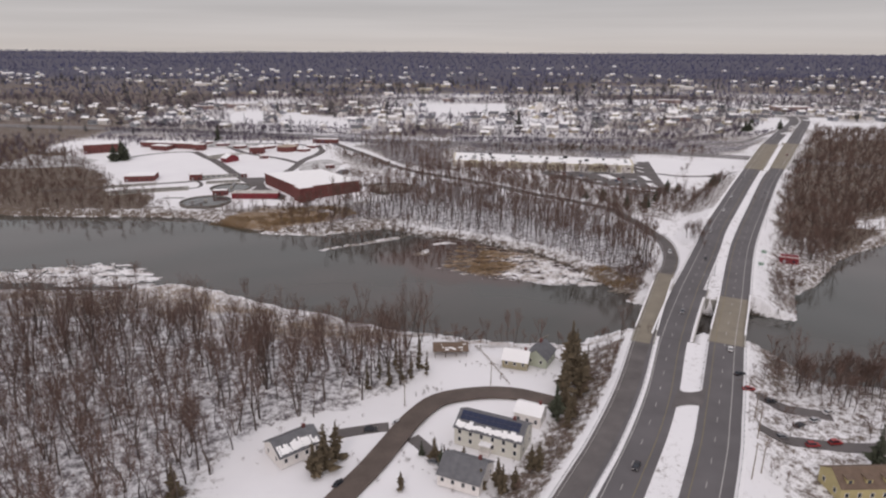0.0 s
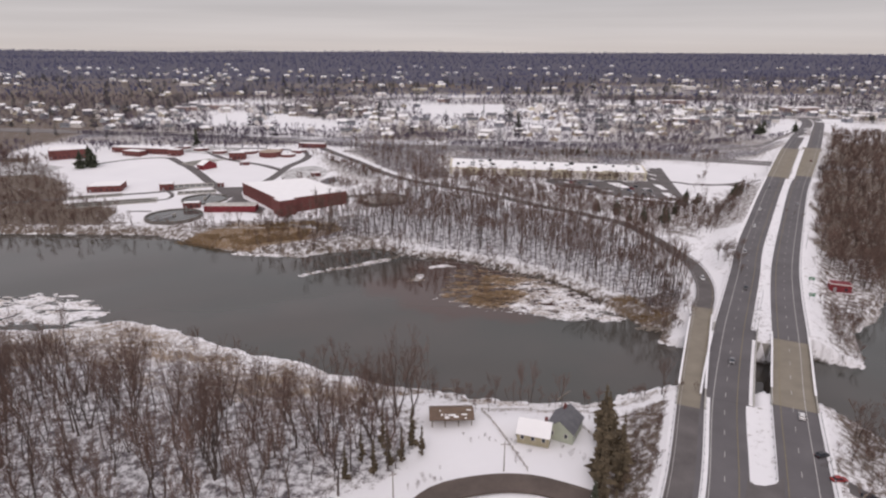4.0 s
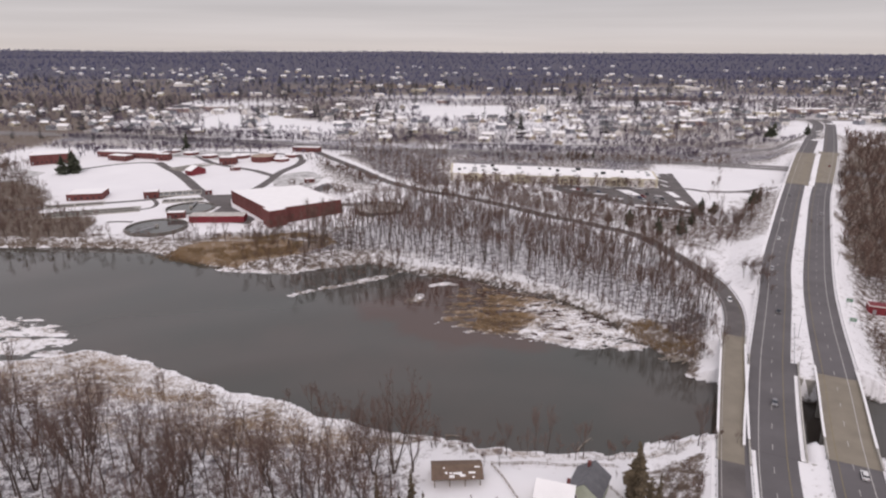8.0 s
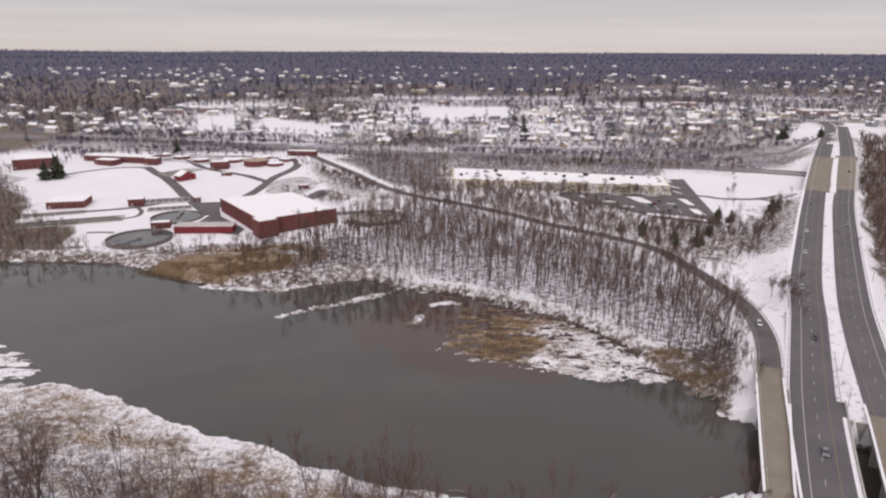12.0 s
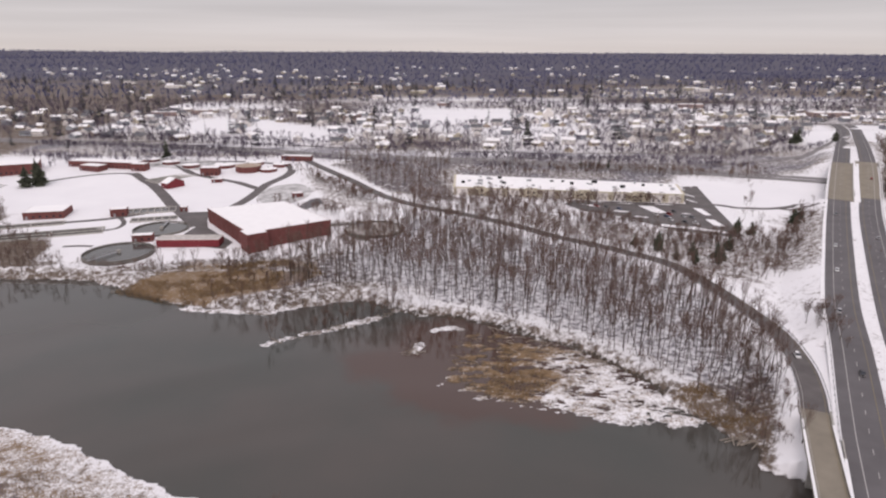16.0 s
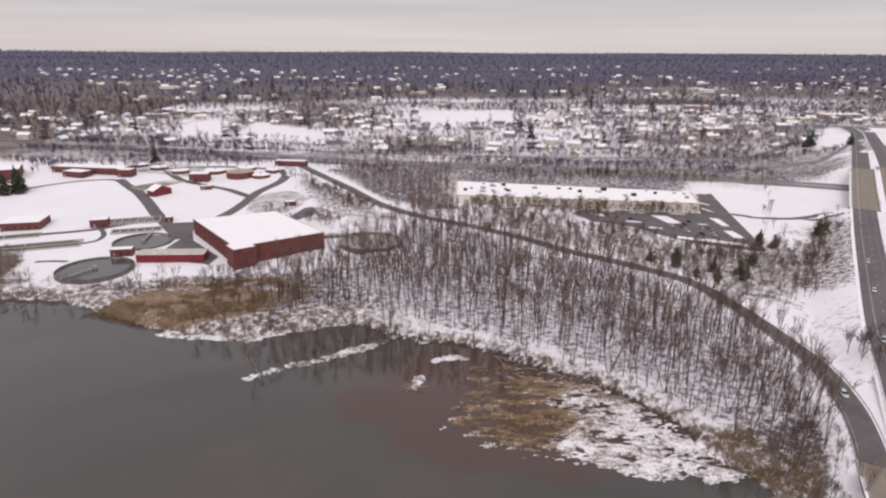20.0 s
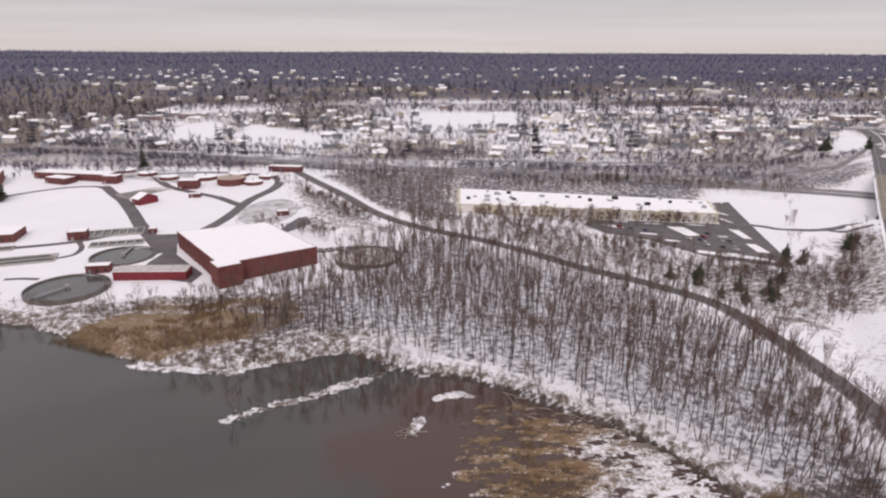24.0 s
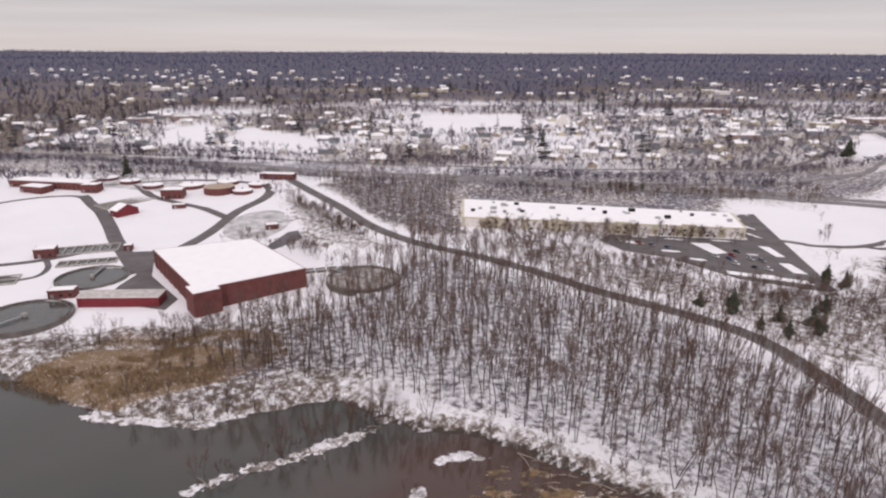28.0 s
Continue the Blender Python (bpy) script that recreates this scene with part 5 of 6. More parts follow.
def digester(x, y, r, h, label, top):
    m = thing("digester_tank", pose(x, y, float(gz(x, y))), label, "tank")
    part("wall", ring_bm(r - 0.4, r, -1.5, h, 32), BRICK, m)
    bm = bmesh.new()
    bmesh.ops.create_cone(bm, cap_ends=True, segments=32, radius1=r + 0.2, radius2=1.2, depth=h * 0.35, matrix=Matrix.Translation((0, 0, h + h * 0.175)))
    part("roof", bm, top, m)
    part("vent", boxes((-0.6, -0.6, h * 1.3, 0.6, 0.6, h * 1.35 + 1.0)), STEEL, m)


digester(-159, 744, 12, 5.0, "round brick digester tank with a low tan roof", TAN_ROOF)
for q in ((-140, 742, 8), (-186, 760, 10), (-160, 772, 9), (-218, 760, 8), (-292, 776, 10), (-267, 789, 8), (-243, 776, 8), (-132, 762, 8)):
    digester(*q, 2.5, "round brick tank with a snow-covered cover", ROOF_SNOW)

# concrete troughs between the hall and the weedy tank
for k in range(4):
    m = thing("concrete_trough", pose(-58 + k * 6, 562 + k * 1.2, float(gz(-58 + k * 6, 562)), 0, 0, 20), "low grey concrete trough topped with snow", "trough", "concrete troughs")
    part("wall", boxes((-2.6, -2.2, -1, 2.6, -1.7, 1.5), (-2.6, 1.7, -1, 2.6, 2.2, 1.5), (-2.6, -1.7, -1, -2.1, 1.7, 1.5)), OLD_CONCRETE, m)
    part("snow_cap", boxes((-2.6, -2.2, 1.5, 2.6, -1.7, 1.62), (-2.6, 1.7, 1.5, 2.6, 2.2, 1.62)), SNOW, m)

# brick hall: piers
for (ax, ay), (bx, by), n in (((-145, 573), (-100, 508), 9), ((-92, 517), (-56, 540), 7)):
    L, ang = math.hypot(bx - ax, by - ay), math.degrees(math.atan2(by - ay, bx - ax))
    for i in range(n):
        f = (i + 0.5) / n
        o = part("wall_pier", boxes((-0.5, -0.25, 1.0, 0.5, 0.1, 14.2)), BRICK, wh)
        o.matrix_world = pose(ax + (bx - ax) * f, ay + (by - ay) * f, 0, 0, 0, ang)

# ---------------------------------------------------------------- commercial building and its car park
c0, c1, c2, c3 = np.array((30, 638.0)), np.array((205, 606.0)), np.array((214, 644.0)), np.array((34, 690.0))
shop = hall("commercial_building", [tuple(c0), tuple(c1), tuple(c2), tuple(c3)], 8, 16.2, CREAM, "long cream commercial building with a snowy flat roof", "building")
L = np.linalg.norm(c1 - c0)
ang = math.degrees(math.atan2(*(c1 - c0)[::-1]))
for i in range(13):
    p = c0 + (c1 - c0) * (i + 0.5) / 13
    tall = i % 3 == 1
    o = part("entrance_bay" if tall else "wall_panel", boxes((-4.6, -0.9 if tall else -0.25, 6.5, 4.6, 0.2, 17.2 if tall else 15.2), bevel=0.05), CREAM if tall else WHITE, shop)
    o.matrix_world = pose(p[0], p[1], 0, 0, 0, ang)
    for k in (-2.2, 2.2) if tall or i % 2 else ():
        for z in (9.6, 12.8) if tall else (9.6,):
            o = part("window", boxes((k - 0.8, (-1.0 if tall else -0.35), z, k + 0.8, (-0.8 if tall else -0.15), z + 1.3)), DARK_GLASS, shop)
            o.matrix_world = pose(p[0], p[1], 0, 0, 0, ang)
ur = random.Random(31)
for i in range(26):
    f, g = ur.uniform(0.03, 0.97), ur.uniform(0.25, 0.85)
    p = (c0 + (c1 - c0) * f) * (1 - g) + (c3 + (c2 - c3) * f) * g
    s, hh = ur.uniform(0.8, 2.2), ur.uniform(0.8, 2.0)
    o = part("roof_unit", boxes((-s, -s * 0.7, 16.25, s, s * 0.7, 16.25 + hh), bevel=0.08), STEEL if i % 3 else BLACK, shop)
    o.matrix_world = pose(p[0], p[1], 0, 0, 0, ang)
pave("pavement", [(206, 604), (216, 646), (229, 663), (240, 663), (226, 600), (212, 524), (203, 524), (170, 541), (150, 566), (126, 578), (112, 606), (124, 618), (170, 610)], ASPHALT_OLD, "dark asphalt car park with snow islands", step=6)
for pts in ([(167, 599), (178, 597), (182, 580), (173, 578)], [(206, 592), (212, 590), (212, 572), (207, 573)], [(203, 563), (209, 562), (210, 546), (203, 548)], [(168, 553), (204, 537), (205, 531), (166, 548)], [(116, 588), (146, 572), (147, 567), (116, 582)]):
    pave("traffic_island", pts, SNOW, "snow-covered car park island", "traffic island", up=0.32, kind="")
lot_rs = random.Random(9)
for cx, cy, a_, b_ in ((160, 570, 5, 2), (150, 584, 6, 2), (133, 600, 5, 3), (188, 602, 7, 1.6), (214, 612, 1.6, 6), (219, 632, 1.5, 7), (195, 577, 3.5, 1.2), (160, 606, 6, 1.4), (186, 545, 5, 1.5), (140, 612, 7, 1.5), (222, 654, 2, 5)):
    pave("traffic_island", [(cx + (u * 0.94 - v * 0.34) * lot_rs.uniform(0.8, 1.2), cy + (-u * 0.2 + v) * lot_rs.uniform(0.8, 1.2)) for u, v in ellipse(0, 0, a_, b_, 12)], SNOW, "ploughed heap of snow in the car park", "snow heap", up=0.3, kind="")
path_strip("road", [(226, 602), (247, 591), (269, 590), (300, 600), (318, 608), (330, 620)], 2.6, ASPHALT_OLD, "narrow cleared access road across snow")
path_strip("road", [(269, 590), (285, 582), (300, 574)], 2.2, ASPHALT_OLD, "narrow cleared access road across snow")
path_strip("road", [(-700, 905), (-300, 905), (-80, 860), (30, 840), (140, 822), (248, 822), (342, 826), (387, 850), (444, 904), (474, 965)], 2.6, OLD_CONCRETE, "dark railway bed beyond the road")

path_strip("road", [(23, 772), (129, 762), (227, 757), (310, 758), (350, 773), (389, 787), (431, 809), (486, 862), (520, 905)], 4.0, PALE_ROAD, "pale slip road climbing to the highway", up=0.3)
path_strip("road", [(470, 1082), (545, 1075), (612, 1060), (690, 1050), (790, 1046)], 7.0, PALE_ROAD, "pale cross street at the end of the highway", up=0.3)
block("town_building", 672, 1160, 4, 66, 26, 7, TAN_WALL, ROOF_SNOW, "long low tan shop building under snow", windows=False)
block("town_building", 575, 1120, 6, 34, 20, 6, CREAM, ROOF_SNOW, "low cream shop building under snow", windows=False)
block("town_building", 742, 1092, -4, 30, 18, 6, WHITE, ROOF_SNOW, "low white shop building under snow", windows=False)

# ---------------------------------------------------------------- vehicles
PAINT = {n: material(n + "_car_paint", c, 0.3, 0.05, 0.5, 4, 0.0, spec=0.5) for n, c in (("white", (0.7, 0.7, 0.7)), ("black", (0.02, 0.02, 0.025)), ("grey", (0.2, 0.2, 0.21)), ("red", (0.3, 0.02, 0.02)), ("silver", (0.45, 0.45, 0.46)), ("blue", (0.04, 0.07, 0.16)))}


def car(paint, tall=False):
    """A parked car at the origin, nose along x."""
    m = thing("car", pose(0, 0, 0), "%s %s standing on the road" % (paint, "sport utility car" if tall else "saloon car"), "car")
    hh = 0.95 if tall else 0.8
    prof = [(-2.25, 0.35), (-2.25, hh), (-1.2, hh + 0.04), (1.0, hh + 0.02), (2.2, hh - 0.14), (2.3, 0.35)]
    bm = bmesh.new()
    l_, r_ = [[bm.verts.new((x, s * 0.9, z)) for x, z in prof] for s in (1, -1)]
    k = len(prof)
    for i in range(k):
        bm.faces.new((l_[i], l_[(i + 1) % k], r_[(i + 1) % k], r_[i]))
    bm.faces.new(l_[::-1])
    bm.faces.new(r_)
    bmesh.ops.recalc_face_normals(bm, faces=bm.faces)
    bmesh.ops.bevel(bm, geom=bm.edges[:], offset=0.07, segments=2, affect="EDGES")
    part("body", bm, PAINT[paint], m)
    top = 1.75 if tall else 1.45
    back = -2.0 if tall else -1.6
    for nm, pts, w, mt in (("glasshouse", [(back, hh), (back + 0.35, top - 0.06), (0.35, top - 0.06), (1.1, hh)], 0.78, DARK_GLASS), ("roof", [(back + 0.3, top - 0.07), (back + 0.4, top), (0.25, top), (0.4, top - 0.07)], 0.74, PAINT[paint])):
        bm = bmesh.new()
        l_, r_ = [[bm.verts.new((x, s * w * (0.9 if z > 1.2 else 1), z)) for x, z in pts] for s in (1, -1)]
        for i in range(4):
            bm.faces.new((l_[i], l_[(i + 1) % 4], r_[(i + 1) % 4], r_[i]))
        bm.faces.new(l_[::-1])
        bm.faces.new(r_)
        bmesh.ops.recalc_face_normals(bm, faces=bm.faces)
        part(nm, bm, mt, m)
    for x in (-1.4, 1.45):
        for s in (-1, 1):
            bm = bmesh.new()
            bmesh.ops.create_cone(bm, cap_ends=True, segments=14, radius1=0.33, radius2=0.33, depth=0.22, matrix=Matrix.Translation((x, s * 0.82, 0.33)) @ Matrix.Rotation(math.pi / 2, 4, "X"))
            wheel = part("wheel", bm, BLACK, m)
            bm = bmesh.new()
            bmesh.ops.create_cone(bm, cap_ends=True, segments=10, radius1=0.2, radius2=0.2, depth=0.03, matrix=Matrix.Translation((x, s * 0.945, 0.33)) @ Matrix.Rotation(math.pi / 2, 4, "X"))
            part("rim", bm, STEEL, wheel)
    for s in (-0.6, 0.6):
        part("headlight", boxes((2.2, s - 0.18, 0.55, 2.31, s + 0.18, 0.68)), WHITE, m)
        part("tail_light", boxes((-2.3, s - 0.16, 0.62, -2.2, s + 0.16, 0.78)), RED, m)
    return m


GARAGE = {}


def put_car(paint, x, y, a, z=None, tall=False, label=""):
    key = (paint, tall)
    m = pose(x, y, float(gz(x, y)) + 0.14 if z is None else z, 0, 0, a)
    if key not in GARAGE:
        GARAGE[key] = car(paint, tall)
        GARAGE[key].matrix_world = m
        ob = GARAGE[key]
    else:
        ob = copy_thing(GARAGE[key], m)
    if label:
        ob["label"] = label
    return ob


def on_road(line, y, off, zfun):
    i = at_y(line, y)
    d = line[i + 1] - line[i - 1]
    n = np.array((-d[1], d[0])) / np.hypot(*d)
    p = line[i] + n * off
    return p[0], p[1], math.degrees(math.atan2(d[1], d[0])), float(zfun(line[i, 1], i)) + 0.05


for paint, line, y0, off, flip, tall in (("grey", WEST, 262, -1.5, 180, False), ("white", EAST, 222, -1.6, 0, False), ("silver", WEST, 386, 2.0, 180, True), ("white", WEST, 441, 1.5, 180, False), ("black", WEST, 336, -1.8, 180, False),
                                   ("grey", WEST, 540, 2.0, 180, True), ("white", WEST, 477, 2.0, 180, False), ("silver", EAST, 492, -1.6, 0, False), ("white", RAMP, 352, 0, 180, True), ("black", WEST, 148, -2.0, 180, False), ("red", EAST, 640, -1.6, 0, False)):
    xx, yy, aa, zz = on_road(line, y0, off, rz if line is RAMP else hz)
    put_car(paint, xx, yy, aa + flip, zz, tall, "%s car on the %s" % (paint, "slip road bridge approach" if line is RAMP else "highway carriageway"))
cols = ("white", "black", "grey", "silver", "red", "blue")
for i, (xx, yy) in enumerate(((172, 574), (178, 570), (182, 575), (190, 569), (195, 566), (188, 582), (178, 562), (150, 590), (135, 598), (125, 604), (142, 594), (186, 556), (192, 553))):
    put_car(cols[(i * 5) % 6], xx, yy, -70 + (i % 3) * 4, tall=i % 2 == 0, label="%s car in the snowy car park" % cols[(i * 5) % 6])
for paint, xx, yy, aa, tall in (("black", -19, 180, 5, True), ("black", -26, 152, 58, False), ("silver", -10, 184, 50, False), ("grey", 2, 162, -25, False), ("black", 7, 158, -25, True), ("white", -117, 548, 60, False), ("white", -114, 543, 60, True),
                                ("red", 115, 194, 0, False), ("black", 121, 190, 10, True), ("red", 123, 167, 0, True), ("red", 131, 168, 5, True), ("grey", 115, 171, 5, False), ("black", 125, 178, 30, False), ("black", 117, 205, 15, False), ("silver", 132, 181, 20, False), ("white", 140, 186, 20, False)):
    put_car(paint, xx, yy, aa, tall=tall, label="%s car parked on snow" % paint)

# ---------------------------------------------------------------- houses on the near bank
def home(x, y, rz_, w, d, h, rise, wall, roof, label, z=4.6, solar=False, porch=False, dormers=0, snow_low=False):
    """A gabled house whose front looks along its own -y."""
    m = thing("house", pose(x, y, z, 0, 0, rz_), label, "house")
    a, b = house_mesh(w, d, h, rise)
    part("wall", a, wall, m)
    part("roof", b, roof, m)
    k = rise / (d / 2)
    slope = math.degrees(math.atan(k))
    n = max(3, int(w / 3.2))
    for zz in ([0.9, 3.6] if h > 4.5 else [1.0]):
        for i in range(n):
            u = -w / 2 + w * (i + 0.5) / n
            for s in (-1, 1):
                fr = part("window", boxes((u - 0.6, s * d / 2 - 0.07, zz, u + 0.6, s * d / 2 + 0.07, zz + 1.6)), WHITE, m)
                part("pane", boxes((u - 0.48, s * d / 2 - 0.09, zz + 0.1, u + 0.48, s * d / 2 + 0.09, zz + 1.5)), DARK_GLASS, fr)
        for s in (-1, 1):
            for u in (-d / 4, d / 4):
                fr = part("window", boxes((s * w / 2 - 0.07, u - 0.6, zz, s * w / 2 + 0.07, u + 0.6, zz + 1.6)), WHITE, m)
                part("pane", boxes((s * w / 2 - 0.09, u - 0.48, zz + 0.1, s * w / 2 + 0.09, u + 0.48, zz + 1.5)), DARK_GLASS, fr)

    def on_slope(nm, u0, u1, v0, v1, up, thick, mat, lab=""):
        """A slab on the front slope, v from the eaves (0) to the ridge (1)."""
        ln = math.hypot(d / 2, rise)
        o = part(nm, boxes((u0, v0 * ln, up, u1, v1 * ln, up + thick)), mat, m, lab)
        o.matrix_local = pose(0, -d / 2, h, slope, 0, 0)
        return o

    if solar:
        cols, rws = 11, 2
        for i in range(cols):
            for j in range(rws):
                u0 = -w / 2 + 0.8 + (w - 2.2) * i / cols
                on_slope("solar_panel", u0, u0 + (w - 2.2) / cols - 0.06, 0.46 + 0.25 * j, 0.46 + 0.25 * j + 0.235, 0.36, 0.05, SOLAR, "dark blue solar panel")
        for i in range(26):
            u0 = -w / 2 + 0.2 + i * (w - 0.9) / 26
            on_slope("roof_snow", u0, u0 + hr.uniform(0.7, 1.6), hr.uniform(0.0, 0.08), hr.uniform(0.26, 0.45), 0.27, hr.uniform(0.06, 0.14), ROOF_SNOW, "patchy snow on the eaves")
    if snow_low:
        for i in range(18):
            u0 = -w / 2 + 0.2 + i * (w - 0.9) / 18
            on_slope("roof_snow", u0, u0 + hr.uniform(0.5, 1.3), hr.uniform(0.0, 0.1), hr.uniform(0.25, 0.7), 0.27, hr.uniform(0.06, 0.14), ROOF_SNOW, "patchy snow on the eaves")
    if porch:
        pr = part("porch", boxes((-1.6, -d / 2 - 2.4, -0.5, 1.6, -d / 2, 0.4), (-1.9, -d / 2 - 2.6, 2.7, 1.9, -d / 2, 3.0)), WHITE, m)
        part("porch_snow", boxes((-1.85, -d / 2 - 2.55, 3.0, 1.85, -d / 2 - 0.05, 3.2)), SNOW, pr)
        for u in (-1.5, 1.5):
            part("porch_post", boxes((u - 0.12, -d / 2 - 2.4, 0.4, u + 0.12, -d / 2 - 2.16, 2.7)), WHITE, pr)
    for i in range(dormers):
        u = -w / 2 + w * (i + 0.5) / dormers
        dm = part("dormer", boxes((u - 1.0, -d / 2 + 0.9, h + 0.2, u + 1.0, -d / 2 + 4.0, h + 2.2)), wall, m)
        part("dormer_roof", boxes((u - 1.2, -d / 2 + 0.6, h + 2.2, u + 1.2, -d / 2 + 4.4, h + 2.45)), roof, dm)
        part("dormer_window", boxes((u - 0.5, -d / 2 + 0.84, h + 0.6, u + 0.5, -d / 2 + 0.95, h + 1.8)), DARK_GLASS, dm)
    part("chimney", boxes((w * 0.28, 0.6, h, w * 0.28 + 0.9, 1.5, h + rise + 1.0)), BRICK, m)
    return m


PALE_CREAM = material("pale_cream_siding", (0.66, 0.64, 0.57), 0.7, 0.08, 0.4, 6)
PALE_GREEN = material("pale_green_siding", (0.42, 0.45, 0.36), 0.7, 0.1, 0.4, 6)
YELLOW_SIDING = material("ochre_siding", (0.36, 0.32, 0.22), 0.7, 0.12, 0.4, 6)
home(21, 172, -26, 22, 12, 5.6, 3.2, PALE_CREAM, GREY_ROOF, "two-storey cream house with solar panels and patchy snow", solar=True, porch=True)
home(35, 184, -26, 9, 8, 4.0, 2.0, WHITE, ROOF_SNOW, "white house wing with a snowy roof")
home(11, 154, -26, 13, 12, 3.2, 3.6, WHITE, GREY_ROOF, "low house with a large grey shingle roof")
home(-42, 168, 38, 14, 11, 3.4, 3.0, WHITE, GREY_ROOF, "white bungalow with a half snowy grey roof", snow_low=True)
home(46, 227, 60, 11, 9, 3.2, 3.4, PALE_GREEN, GREY_ROOF, "pale green cottage with a steep grey roof")
home(36, 224, -20, 10, 8, 3.0, 3.0, YELLOW_SIDING, ROOF_SNOW, "ochre cottage with a snow-covered roof")
home(126, 146, 0, 22, 10, 4.2, 3.2, material("mustard_siding", (0.44, 0.37, 0.19), 0.7, 0.1, 0.4, 6), BROWN_ROOF, "mustard yellow house with dormers and a brown-grey roof", z=4.4, dormers=4)
home(158, 150, 10, 14, 9, 3.4, 2.6, WHITE, ROOF_SNOW, "white house with a snow-covered roof", z=4.4)

# open shelter by the water
sh = thing("shelter", pose(10, 236, float(gz(10, 236)), 0, 0, 0), "open timber shelter with a brown roof and patchy snow", "shelter")
_, rb = house_mesh(14, 8, 2.8, 1.6)
_.free()
part("roof", rb, BROWN_ROOF, sh)
for u in (-6.5, -2.2, 2.2, 6.5):
    for v in (-3.6, 3.6):
        part("post", boxes((u - 0.12, v - 0.12, -0.5, u + 0.12, v + 0.12, 2.85)), WOOD, sh)
for i in range(11):
    u0, v0 = hr.uniform(-7, 5.5), hr.uniform(0.0, 3.4)
    o = part("roof_snow", boxes((u0, v0, 0.27, u0 + hr.uniform(0.5, 2.2), v0 + hr.uniform(0.2, 0.8), 0.33), bevel=0.05), ROOF_SNOW, sh, "patchy snow on the roof")
    o.matrix_local = pose(0, -4, 2.8, math.degrees(math.atan(0.4)), 0, 0)

part_red = block("red_booth", 217, 349, -25, 10, 6, 4.2, RED, RED, "bright red shed beside the highway", windows=True, category="shed")


def fence(points, label, h=1.2, gap=2.4):
    """A timber fence with a post each few metres and two rails."""
    ln = smooth_line(points, gap)
    m = thing("fence", pose(0, 0, 0), label, "fence")
    for i, (x, y) in enumerate(ln):
        z = float(gz(x, y))
        part("post", boxes((x - 0.07, y - 0.07, z - 0.4, x + 0.07, y + 0.07, z + h)), WOOD, m)
    for up in (h * 0.45, h * 0.92):
        o = strip("rail", ln, 0.04, -0.04, lambda y, i: gz(ln[np.asarray(i, int), 0], ln[np.asarray(i, int), 1]), WOOD, m, up=up, thick=0.12)


fence([(21, 243), (26, 226), (31, 208)], "weathered timber fence across a snowy yard")
fence([(21, 244), (33, 244), (46, 243), (58, 242)], "weathered timber fence along the snowy bank")
fence([(46, 243), (52, 232), (56, 222)], "weathered timber fence across a snowy yard")


# ---------------------------------------------------------------- guard rails, parapet snow, poles
def guard_rail(line, off, zfun, y0, y1, label):
    i0, i1 = at_y(line, y0), (at_y(line, y1) if line[-1, 1] > y1 else len(line)) or len(line)
    m = thing("guard_rail", pose(0, 0, 0), label, "guard rail")
    strip("beam", line, off + 0.05, off - 0.05, zfun, STEEL, m, up=0.78, thick=0.32, i0=i0, i1=i1)
    bm = bmesh.new()
    d = np.gradient(line, axis=0)
    n = np.stack([-d[:, 1], d[:, 0]], 1) / np.linalg.norm(d, axis=1)[:, None]
    for i in range(i0, i1):
        x, y = line[i] + n[i] * (off - 0.12 * np.sign(off) * -1)
        z = float(zfun(line[i, 1], np.array(i)))
        box(bm, x - 0.07, y - 0.07, z - 0.9, x + 0.07, y + 0.07, z + 0.75)
    tagged(part("post", bm, STEEL, m), kind="stuff")


guard_rail(RAMP, 4.7, rz, 60, 241, "steel guard rail along the slip road")
guard_rail(RAMP, -4.7, rz, 60, 241, "steel guard rail along the slip road")
guard_rail(RAMP, 4.7, rz, 313, 470, "steel guard rail on the bend")
guard_rail(RAMP, -4.7, rz, 313, 400, "steel guard rail on the bend")
guard_rail(WEST, 7.7, hz, 292, 380, "steel guard rail beside the highway")
guard_rail(EAST, -7.4, hz, 100, 233, "steel guard rail beside the highway")
guard_rail(EAST, -7.4, hz, 289, 700, "steel guard rail beside the highway")
guard_rail(WEST, -8.2, hz, 292, 330, "steel guard rail in the snowy median")
guard_rail(EAST, 7.2, hz, 190, 233, "steel guard rail in the snowy median")
for line, lo, hi, y0, y1, zf, nm in ((WEST, -7.9, -9.1, 236, 289, hz, "bridge"), (EAST, -6.7, -8.6, 60, 233, hz, "verge"), (EAST, -6.7, -8.8, 289, 690, hz, "verge"), (RAMP, -4.3, -6.0, 60, 241, rz, "verge"), (RAMP, 6.0, 4.3, 60, 241, rz, "verge"), (WEST, 8.8, 7.1, 292, 690, hz, "verge")):
    i0, i1 = at_y(line, y0), at_y(line, y1)
    o = strip("snow_bank", line, lo, hi, zf, SNOW, up=0.12, thick=0.5, i0=i0, i1=i1) if nm == "verge" else strip("snow_bank", line, lo, hi, zf, SNOW, up=0.22, thick=0.2, i0=i0, i1=i1)
    tagged(o, "ploughed white snow along the road edge", "snow", kind="structure")
for line, off, y0, y1, zf in ((RAMP, 4.38, 243, 311, rz), (RAMP, -4.38, 243, 311, rz), (WEST, 7.18, 235, 289, hz), (EAST, -6.78, 235, 286, hz), (EAST, 6.78, 235, 286, hz)):
    o = strip("parapet_snow", line, off + 0.45, off - 0.3, zf, SNOW, up=1.02, thick=0.12, i0=at_y(line, y0), i1=at_y(line, y1))
    tagged(o, "snow lying on the bridge parapet", "snow", kind="structure")
